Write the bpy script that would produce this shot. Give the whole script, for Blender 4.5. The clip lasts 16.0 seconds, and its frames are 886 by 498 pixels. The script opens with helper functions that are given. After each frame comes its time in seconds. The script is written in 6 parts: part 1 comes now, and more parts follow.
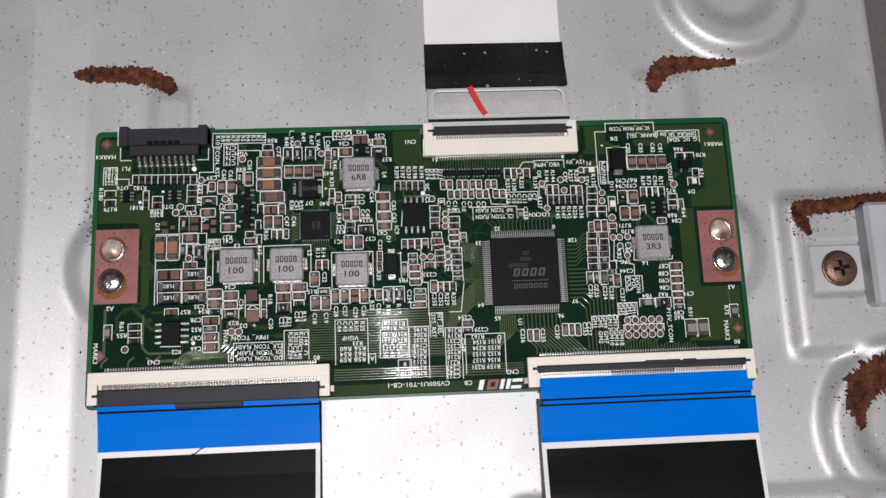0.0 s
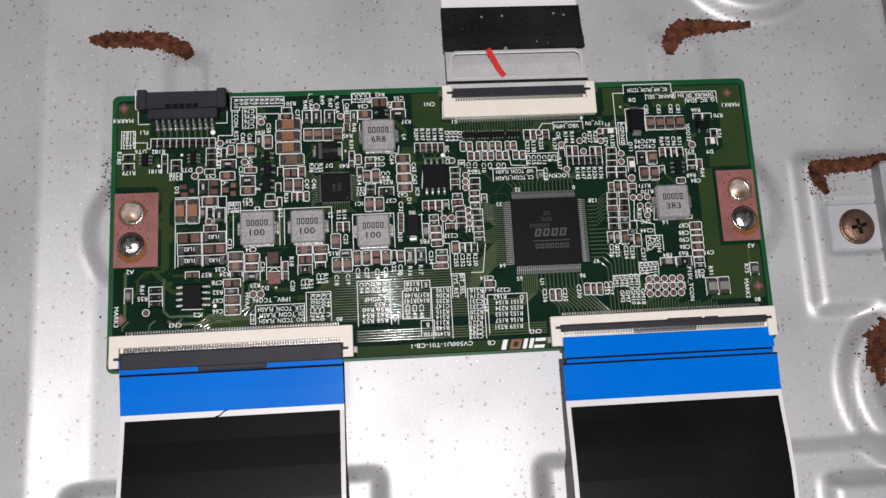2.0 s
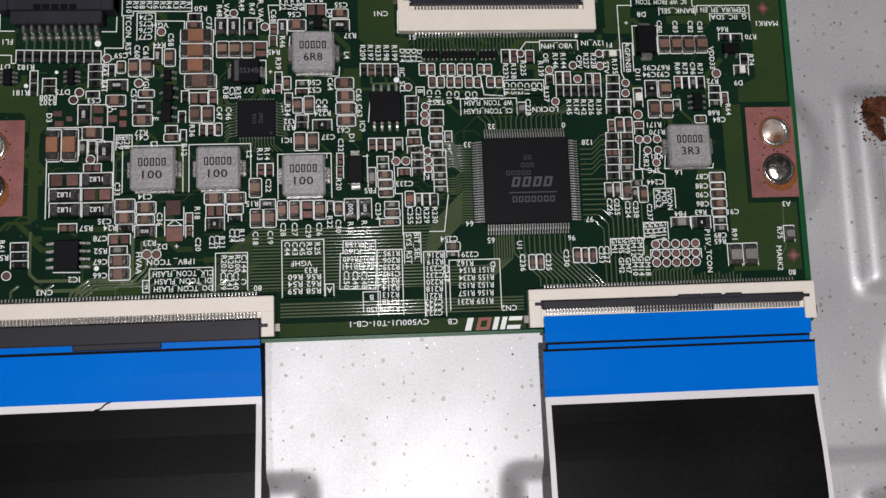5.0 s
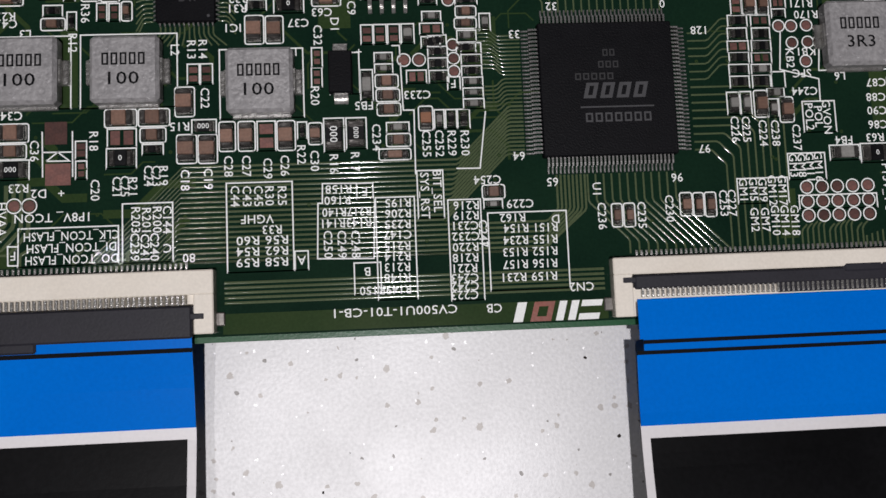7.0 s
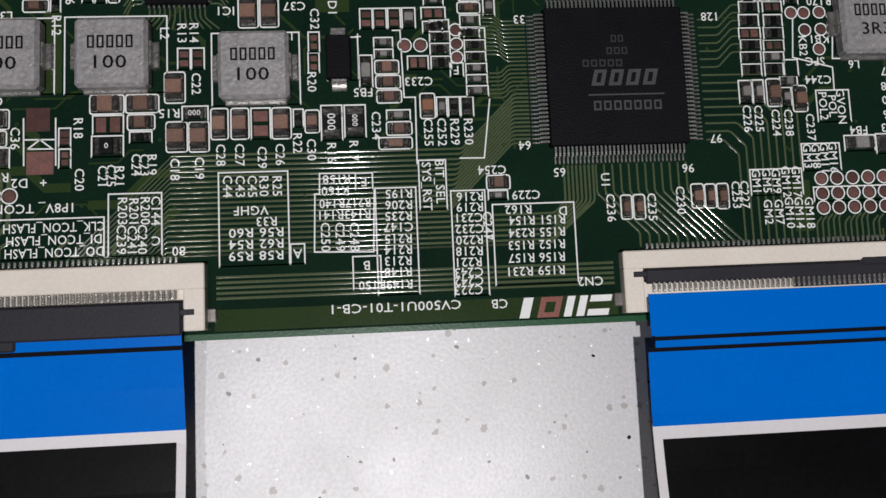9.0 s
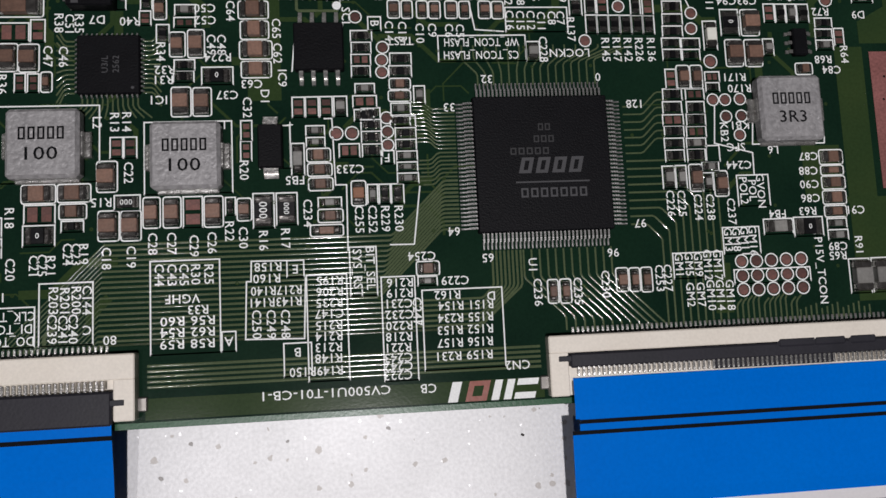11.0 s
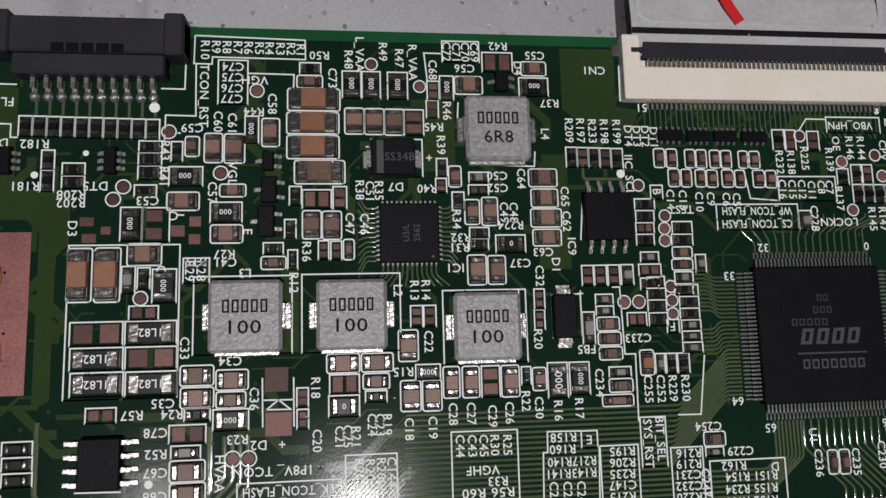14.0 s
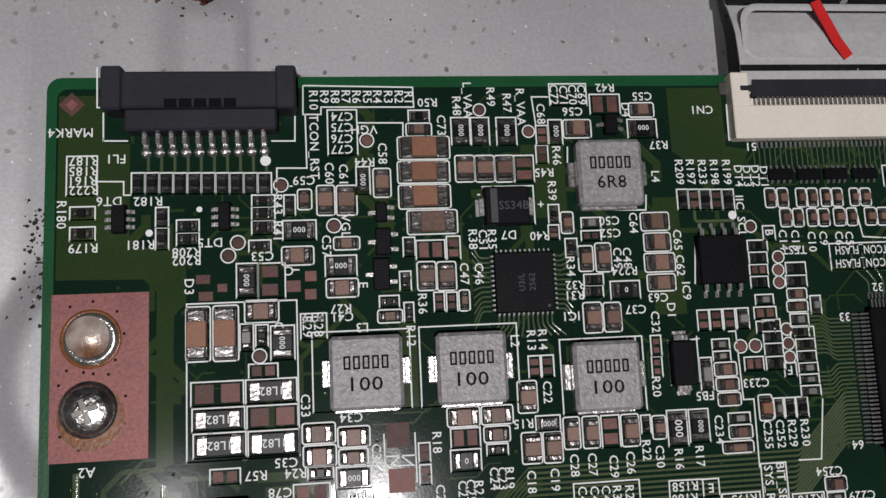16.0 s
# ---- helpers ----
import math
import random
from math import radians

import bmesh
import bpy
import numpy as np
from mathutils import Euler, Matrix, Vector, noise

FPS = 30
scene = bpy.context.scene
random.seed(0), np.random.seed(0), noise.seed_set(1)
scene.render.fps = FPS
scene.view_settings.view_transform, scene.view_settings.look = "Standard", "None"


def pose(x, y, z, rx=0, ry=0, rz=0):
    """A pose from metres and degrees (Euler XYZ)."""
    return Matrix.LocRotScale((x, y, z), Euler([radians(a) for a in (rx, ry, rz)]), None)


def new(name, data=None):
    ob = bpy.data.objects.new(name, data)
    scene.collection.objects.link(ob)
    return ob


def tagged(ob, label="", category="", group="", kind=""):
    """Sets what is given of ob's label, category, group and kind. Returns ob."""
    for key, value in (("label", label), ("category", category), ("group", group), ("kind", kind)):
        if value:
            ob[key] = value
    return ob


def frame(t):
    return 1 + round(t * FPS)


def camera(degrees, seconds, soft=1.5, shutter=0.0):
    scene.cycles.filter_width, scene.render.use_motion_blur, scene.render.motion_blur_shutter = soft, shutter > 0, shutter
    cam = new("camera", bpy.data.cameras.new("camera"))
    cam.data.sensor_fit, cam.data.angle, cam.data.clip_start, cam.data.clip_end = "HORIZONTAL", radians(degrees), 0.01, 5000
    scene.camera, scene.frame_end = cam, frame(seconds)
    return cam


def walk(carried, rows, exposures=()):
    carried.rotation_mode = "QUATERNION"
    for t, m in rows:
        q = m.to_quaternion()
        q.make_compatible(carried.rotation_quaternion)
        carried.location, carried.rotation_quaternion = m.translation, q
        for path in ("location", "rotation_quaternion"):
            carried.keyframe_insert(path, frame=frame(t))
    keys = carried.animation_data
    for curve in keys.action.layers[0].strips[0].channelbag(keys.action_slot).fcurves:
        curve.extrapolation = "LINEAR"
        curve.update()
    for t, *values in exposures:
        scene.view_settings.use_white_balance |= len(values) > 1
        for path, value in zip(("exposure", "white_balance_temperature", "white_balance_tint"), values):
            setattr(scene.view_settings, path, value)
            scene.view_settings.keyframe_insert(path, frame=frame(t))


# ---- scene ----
# All plan sizes below are millimetres, turned into metres as meshes are made.
MM = 0.001
ZB = 3.5          # top face of the circuit board above the panel
cam = camera(64.0, 16.0, 1.5)
PATH = [
    (0, 66.88, 6.04, 154.19, 9.473, -2.447, -2.316),
    (0.5, 65.13, 4.50, 151.62, 9.246, -2.385, -3.066),
    (1, 63.55, 1.87, 150.81, 9.643, -3.506, -3.409),
    (1.5, 60.16, -1.76, 151.20, 9.355, -3.276, -2.848),
    (2, 60.01, -2.10, 152.25, 9.610, -3.097, -3.040),
    (2.5, 60.33, -2.09, 151.68, 9.760, -3.146, -2.819),
    (3, 62.94, -3.64, 154.33, 9.694, -2.427, -1.408),
    (3.5, 60.65, -4.15, 154.34, 9.749, -3.557, -1.306),
    (4, 62.48, -3.22, 150.92, 9.642, -3.295, -2.242),
    (4.5, 63.82, -4.98, 145.54, 8.792, -4.111, -2.113),
    (5, 69.64, 1.70, 120.01, 6.315, -3.548, -2.037),
    (5.2, 69.61, -2.63, 107.79, 6.874, -3.537, -1.795),
    (5.9, 69.40, 1.60, 80.50, 5.700, -3.100, -2.250),
    (7.3, 69.30, 3.21, 76.70, 4.910, -2.881, -2.480),
    (7.5, 68.54, 4.38, 75.45, 5.038, -2.808, -2.650),
    (8, 68.31, 0.86, 74.52, 5.740, -1.899, -2.529),
    (8.2, 67.82, 0.05, 73.77, 5.432, -2.301, -2.458),
    (10.3, 71.38, 4.24, 75.77, 5.729, -4.510, -2.499),
    (10.5, 73.13, 3.42, 75.70, 5.744, -4.633, -2.675),
    (11, 73.32, 9.30, 77.24, 5.959, -5.411, -2.731),
    (11.5, 61.93, 11.32, 75.95, 5.902, -4.871, -1.669),
    (12, 52.81, 14.85, 75.45, 6.702, -5.664, -1.349),
    (12.5, 45.93, 15.99, 74.05, 6.479, -6.253, -1.132),
    (13, 43.76, 19.83, 75.27, 7.148, -6.726, -1.732),
    (13.5, 43.48, 23.26, 75.85, 7.198, -6.568, -1.597),
    (14, 41.89, 25.57, 76.67, 7.686, -6.599, -1.538),
    (14.5, 37.44, 27.99, 76.16, 7.554, -6.224, -1.544),
    (15, 36.01, 29.63, 75.87, 7.534, -6.321, -1.829),
    (15.5, 32.77, 30.26, 75.37, 7.400, -6.233, -1.916),
    (16, 30.81, 31.87, 75.22, 7.241, -6.093, -2.590),
]
walk(cam, [(t, pose(x * MM, y * MM, z * MM, rx, ry, rz)) for t, x, y, z, rx, ry, rz in PATH],
     [(0.0, 0.38), (3.3, 0.30), (4.0, 0.12), (5.2, 0.14), (8.0, -0.04), (11.5, -0.02), (16.0, -0.03)])

# ---- light: two ceiling lamps over the bench ----
world = bpy.data.worlds.new("world")
scene.world = world
world.use_nodes = True
world.node_tree.nodes["Background"].inputs[0].default_value = (0.5, 0.55, 0.62, 1)
world.node_tree.nodes["Background"].inputs[1].default_value = 0.02
LAMPS = [((0.040, -0.470, 2.20), 36.0), ((-0.570, -0.420, 2.20), 6.0)]      # place and power of the two ceiling lamps
for place, watts in LAMPS:
    lamp = new("lamp_light", bpy.data.lights.new("lamp_light", "AREA"))
    lamp.data.shape, lamp.data.size, lamp.data.energy = "DISK", 0.07, watts
    lamp.data.color = (1.0, 0.965, 0.985)
    lamp.location = place

# ---- materials ----
def mat(name, base, rough=0.5, metal=0.0, second=None, scale=900.0, amount=0.5, bump=0.0, bscale=2500.0,
        fine=0.12, vary=0.0, spec=0.5, coat=0.0):
    """A surface with a slow stain between two colours, fine grain, relief and small differences from piece to piece."""
    m = bpy.data.materials.new(name)
    m.use_nodes = True
    n, l = m.node_tree.nodes, m.node_tree.links
    b = n["Principled BSDF"]
    b.inputs["Metallic"].default_value = metal
    b.inputs["Specular IOR Level"].default_value = spec
    b.inputs["Coat Weight"].default_value = coat
    b.inputs["Coat Roughness"].default_value = 0.12
    co = n.new("ShaderNodeTexCoord")
    slow = n.new("ShaderNodeTexNoise")
    slow.inputs["Scale"].default_value = scale
    slow.inputs["Detail"].default_value = 5
    l.new(co.outputs["Object"], slow.inputs["Vector"])
    ramp = n.new("ShaderNodeValToRGB")
    ramp.color_ramp.elements[0].position, ramp.color_ramp.elements[1].position = 0.5 - amount / 2, 0.5 + amount / 2
    second = second or tuple(c * 0.8 for c in base)
    ramp.color_ramp.elements[0].color, ramp.color_ramp.elements[1].color = (*second, 1), (*base, 1)
    l.new(slow.outputs["Fac"], ramp.inputs["Fac"])
    grain = n.new("ShaderNodeTexNoise")
    grain.inputs["Scale"].default_value = bscale
    grain.inputs["Detail"].default_value = 3
    l.new(co.outputs["Object"], grain.inputs["Vector"])
    mul = n.new("ShaderNodeMix")
    mul.data_type, mul.blend_type = "RGBA", "MULTIPLY"
    mul.inputs["Factor"].default_value = 1.0
    rng = n.new("ShaderNodeMapRange")
    rng.inputs["From Min"].default_value, rng.inputs["From Max"].default_value = 0.3, 0.7
    rng.inputs["To Min"].default_value, rng.inputs["To Max"].default_value = 1 - fine, 1 + fine
    l.new(grain.outputs["Fac"], rng.inputs["Value"])
    l.new(ramp.outputs["Color"], mul.inputs["A"])
    l.new(rng.outputs["Result"], mul.inputs["B"])
    last = mul.outputs["Result"]
    if vary:
        info = n.new("ShaderNodeObjectInfo")
        hsv = n.new("ShaderNodeHueSaturation")
        r2 = n.new("ShaderNodeMapRange")
        r2.inputs["To Min"].default_value, r2.inputs["To Max"].default_value = 1 - vary, 1 + vary
        l.new(info.outputs["Random"], r2.inputs["Value"])
        l.new(r2.outputs["Result"], hsv.inputs["Value"])
        l.new(last, hsv.inputs["Color"])
        last = hsv.outputs["Color"]
    l.new(last, b.inputs["Base Color"])
    r3 = n.new("ShaderNodeMapRange")
    r3.inputs["To Min"].default_value, r3.inputs["To Max"].default_value = max(0.02, rough * 0.8), min(1, rough * 1.25)
    l.new(slow.outputs["Fac"], r3.inputs["Value"])
    l.new(r3.outputs["Result"], b.inputs["Roughness"])
    if bump:
        bp = n.new("ShaderNodeBump")
        bp.inputs["Strength"].default_value = bump
        bp.inputs["Distance"].default_value = 0.0002
        l.new(grain.outputs["Fac"], bp.inputs["Height"])
        l.new(bp.outputs["Normal"], b.inputs["Normal"])
    return m


def speckle(m, colour, cell, size, share, seed):
    """Scatters small specks of a colour over a material."""
    n, l = m.node_tree.nodes, m.node_tree.links
    b = n["Principled BSDF"]
    old = b.inputs["Base Color"].links[0].from_socket
    co = n.new("ShaderNodeTexCoord")
    mp = n.new("ShaderNodeMapping")
    mp.inputs["Location"].default_value = (seed, seed * 1.7, 0)
    l.new(co.outputs["Object"], mp.inputs["Vector"])
    wob = n.new("ShaderNodeTexNoise")
    wob.inputs["Scale"].default_value = cell * 4
    mixv = n.new("ShaderNodeMix")
    mixv.data_type = "VECTOR"
    mixv.inputs["Factor"].default_value = 0.0006
    l.new(mp.outputs["Vector"], wob.inputs["Vector"])
    l.new(mp.outputs["Vector"], mixv.inputs["A"])
    l.new(wob.outputs["Color"], mixv.inputs["B"])
    v = n.new("ShaderNodeTexVoronoi")
    v.voronoi_dimensions = "2D"
    v.inputs["Scale"].default_value = cell
    l.new(mixv.outputs["Result"], v.inputs["Vector"])
    sep = n.new("ShaderNodeSeparateColor")
    l.new(v.outputs["Color"], sep.inputs["Color"])
    lim = n.new("ShaderNodeMath")
    lim.operation = "MULTIPLY"
    lim.inputs[1].default_value = size
    l.new(sep.outputs["Green"], lim.inputs[0])
    small = n.new("ShaderNodeMath")
    small.operation = "LESS_THAN"
    l.new(v.outputs["Distance"], small.inputs[0])
    l.new(lim.outputs[0], small.inputs[1])
    few = n.new("ShaderNodeMath")
    few.operation = "LESS_THAN"
    few.inputs[1].default_value = share
    l.new(sep.outputs["Red"], few.inputs[0])
    both = n.new("ShaderNodeMath")
    both.operation = "MULTIPLY"
    l.new(small.outputs[0], both.inputs[0])
    l.new(few.outputs[0], both.inputs[1])
    soft = n.new("ShaderNodeMath")
    soft.operation = "MULTIPLY"
    soft.inputs[1].default_value = 0.75
    l.new(both.outputs[0], soft.inputs[0])
    mix = n.new("ShaderNodeMix")
    mix.data_type = "RGBA"
    mix.inputs["B"].default_value = (*colour, 1)
    l.new(soft.outputs[0], mix.inputs["Factor"])
    l.new(old, mix.inputs["A"])
    l.new(mix.outputs["Result"], b.inputs["Base Color"])
    return m


STEEL = mat("galvanised_steel", (0.48, 0.48, 0.483), 0.47, 0.38, (0.41, 0.41, 0.417), 45, 0.6, 0.05, 2600, 0.08)
speckle(STEEL, (0.27, 0.25, 0.23), 600, 0.22, 0.27, 0.31)
speckle(STEEL, (0.10, 0.09, 0.08), 300, 0.075, 0.28, 0.77)
# sparkles of the metal, painted as near-white points
speckle(STEEL, (0.85, 0.85, 0.86), 700, 0.10, 0.16, 0.05)
RUST = mat("rust", (0.14, 0.050, 0.026), 0.95, 0, (0.028, 0.011, 0.008), 480, 0.4, 1.0, 2600, 0.5, 0, 0.12)
BRACKET = mat("bracket_steel", (0.50, 0.505, 0.52), 0.45, 0.3, (0.42, 0.425, 0.44), 90, 0.5, 0.1, 4000, 0.06)
MASK = mat("solder_mask", (0.0085, 0.0265, 0.0145), 0.14, 0, (0.005, 0.0165, 0.0105), 110, 0.5, 0.02, 3000, 0.12, 0, 0.07)
EDGE = mat("board_rim", (0.010, 0.085, 0.030), 0.30, 0, (0.008, 0.065, 0.022), 110, 0.5, 0.08, 3000, 0.1, 0, 0.3)
POUR = mat("masked_copper", (0.033, 0.055, 0.019), 0.15, 0, (0.023, 0.045, 0.017), 130, 0.5, 0.02, 3000, 0.1, 0, 0.10)
TRACE = mat("masked_trace", (0.090, 0.115, 0.060), 0.095, 0, (0.066, 0.090, 0.046), 130, 0.5, 0.02, 3000, 0.1, 0, 0.5)
SILK = mat("white_ink", (0.88, 0.89, 0.88), 0.6, 0, (0.80, 0.82, 0.80), 700, 0.5, 0.05, 6000, 0.08)
COPPER = mat("bare_copper", (0.31, 0.125, 0.115), 0.5, 0.25, (0.21, 0.085, 0.078), 200, 0.45, 0.06, 3500, 0.2, 0, 0.3)
PAD = mat("flux_coated_pad", (0.16, 0.068, 0.056), 0.5, 0.1, (0.085, 0.048, 0.044), 900, 0.6, 0.15, 4000, 0.15, 0.5, 0.25)
TIN = mat("tinned_solder", (0.60, 0.59, 0.57), 0.27, 0.85, (0.36, 0.35, 0.335), 900, 0.7, 0.3, 2600, 0.08)
SOLDER = mat("dull_solder", (0.23, 0.215, 0.20), 0.30, 0.7, (0.15, 0.14, 0.13), 350, 0.7, 0.06, 900, 0.05)
TERMINAL = mat("tinned_terminal", (0.38, 0.36, 0.345), 0.22, 0.92, (0.20, 0.188, 0.178), 1300, 0.6, 0.35, 1800, 0.12, 0.25)
MLCC = mat("brown_ceramic", (0.22, 0.125, 0.09), 0.42, 0, (0.15, 0.092, 0.070), 800, 0.5, 0.15, 3000, 0.14, 0.32, 0.3)
MLCC2 = mat("tan_ceramic", (0.29, 0.13, 0.07), 0.45, 0, (0.21, 0.098, 0.058), 900, 0.6, 0.1, 4000, 0.1, 0.15, 0.3)
RESB = mat("black_resistor_glaze", (0.0075, 0.0075, 0.009), 0.35, 0, (0.0045, 0.0045, 0.005), 900, 0.5, 0.05, 4000, 0.1, 0.3, 0.2)
GREYC = mat("grey_ceramic", (0.24, 0.235, 0.22), 0.45, 0, (0.17, 0.165, 0.155), 900, 0.5, 0.1, 4000, 0.1, 0.2)
FERRITE = mat("sintered_iron", (0.325, 0.316, 0.32), 0.45, 0.1, (0.255, 0.248, 0.253), 420, 0.5, 0.6, 2200, 0.2, 0.05, 0.35)
speckle(FERRITE, (0.60, 0.59, 0.60), 2600, 0.30, 0.10, 0.013)
EPOXY = mat("black_epoxy", (0.0052, 0.0052, 0.0066), 0.5, 0, (0.0034, 0.0034, 0.0045), 380, 0.6, 0.25, 5000, 0.2, 0.1, 0.10)
MARKING = mat("laser_marking", (0.055, 0.055, 0.06), 0.6, 0, (0.036, 0.036, 0.04), 900, 0.6, 0, 4000, 0.1)
LEAD = mat("tarnished_lead", (0.30, 0.295, 0.29), 0.38, 0.9, (0.20, 0.195, 0.19), 900, 0.7, 0.25, 2600, 0.1)
FAINT = mat("faint_laser_marking", (0.019, 0.019, 0.021), 0.6, 0, (0.013, 0.013, 0.015), 900, 0.6, 0, 4000, 0.1)
# black of the prints, also the painted dark of slots and holes
INK_SHADE = mat("ink_and_shade_black", (0.006, 0.006, 0.007), 0.7, 0, (0.004, 0.004, 0.005), 900, 0.6, 0, 4000, 0.1, 0, 0.08)
CREAM = mat("cream_nylon", (0.80, 0.745, 0.66), 0.45, 0, (0.73, 0.67, 0.58), 160, 0.6, 0.08, 3500, 0.05)
DARKNYLON = mat("dark_nylon", (0.026, 0.025, 0.033), 0.5, 0, (0.017, 0.017, 0.022), 200, 0.6, 0.1, 3500, 0.1, 0, 0.22)
BLUE = mat("blue_film", (0.0, 0.16, 0.66), 0.25, 0, (0.0, 0.14, 0.62), 60, 0.6, 0.03, 2500, 0.04, 0, 0.02)
BLACKFILM = mat("black_film", (0.003, 0.003, 0.0035), 0.30, 0, (0.010, 0.010, 0.011), 30, 0.35, 0.04, 1800, 0.2, 0, 0.08)
WHITEFILM = mat("white_film", (0.76, 0.74, 0.75), 0.4, 0, (0.70, 0.68, 0.69), 80, 0.6, 0.03, 2500, 0.03)
CLEARTAB = mat("frosted_tab", (0.50, 0.49, 0.49), 0.35, 0, (0.40, 0.40, 0.405), 180, 0.6, 0.15, 1800, 0.08)
FOAM = mat("black_tape", (0.005, 0.005, 0.006), 0.45, 0, (0.016, 0.016, 0.017), 90, 0.4, 0.3, 1500, 0.3, 0, 0.12)
speckle(FOAM, (0.3, 0.3, 0.3), 420, 0.18, 0.12, 0.4)
REDINK = mat("red_marker", (0.62, 0.012, 0.012), 0.5, 0, (0.5, 0.01, 0.01), 400, 0.6, 0, 2500, 0.06)
CHROME = mat("screw_steel", (0.66, 0.65, 0.63), 0.24, 1.0, (0.45, 0.43, 0.40), 900, 0.5, 0.5, 1800, 0.2)
BROWNSCREW = mat("rusty_screw", (0.20, 0.12, 0.085), 0.42, 0.7, (0.12, 0.065, 0.045), 500, 0.6, 0.5, 2400, 0.2)
# brown flux; the pale second colour paints the bump's white highlights
FLUXGLINT = mat("dried_flux_glint", (0.17, 0.075, 0.035), 0.3, 0.2, (0.58, 0.50, 0.44), 260, 0.25, 0.3, 1800, 0.15)
RESIN = mat("brown_flux_resin", (0.26, 0.095, 0.028), 0.25, 0, (0.15, 0.06, 0.022), 320, 0.5, 0.15, 1800, 0.2, 0, 0.4)
GRIME = mat("dry_dirt", (0.035, 0.03, 0.026), 0.9, 0, (0.02, 0.017, 0.015), 500, 0.5, 0.4, 2500, 0.3, 0, 0.2)
REDLOGO = mat("bare_logo_copper", (0.22, 0.055, 0.035), 0.5, 0.2, (0.16, 0.05, 0.035), 500, 0.6, 0.1, 3000, 0.1)
WHITELED = mat("white_led", (0.80, 0.80, 0.74), 0.35, 0, (0.7, 0.7, 0.62), 700, 0.6, 0.05, 3000, 0.05)
BENCH = mat("bench_top", (0.10, 0.095, 0.09), 0.6, 0, (0.07, 0.065, 0.06), 20, 0.6, 0.2, 900, 0.15)
PLASTER = mat("dim_paint", (0.09, 0.09, 0.092), 0.85, 0, (0.075, 0.075, 0.078), 4, 0.6, 0.1, 200, 0.03)

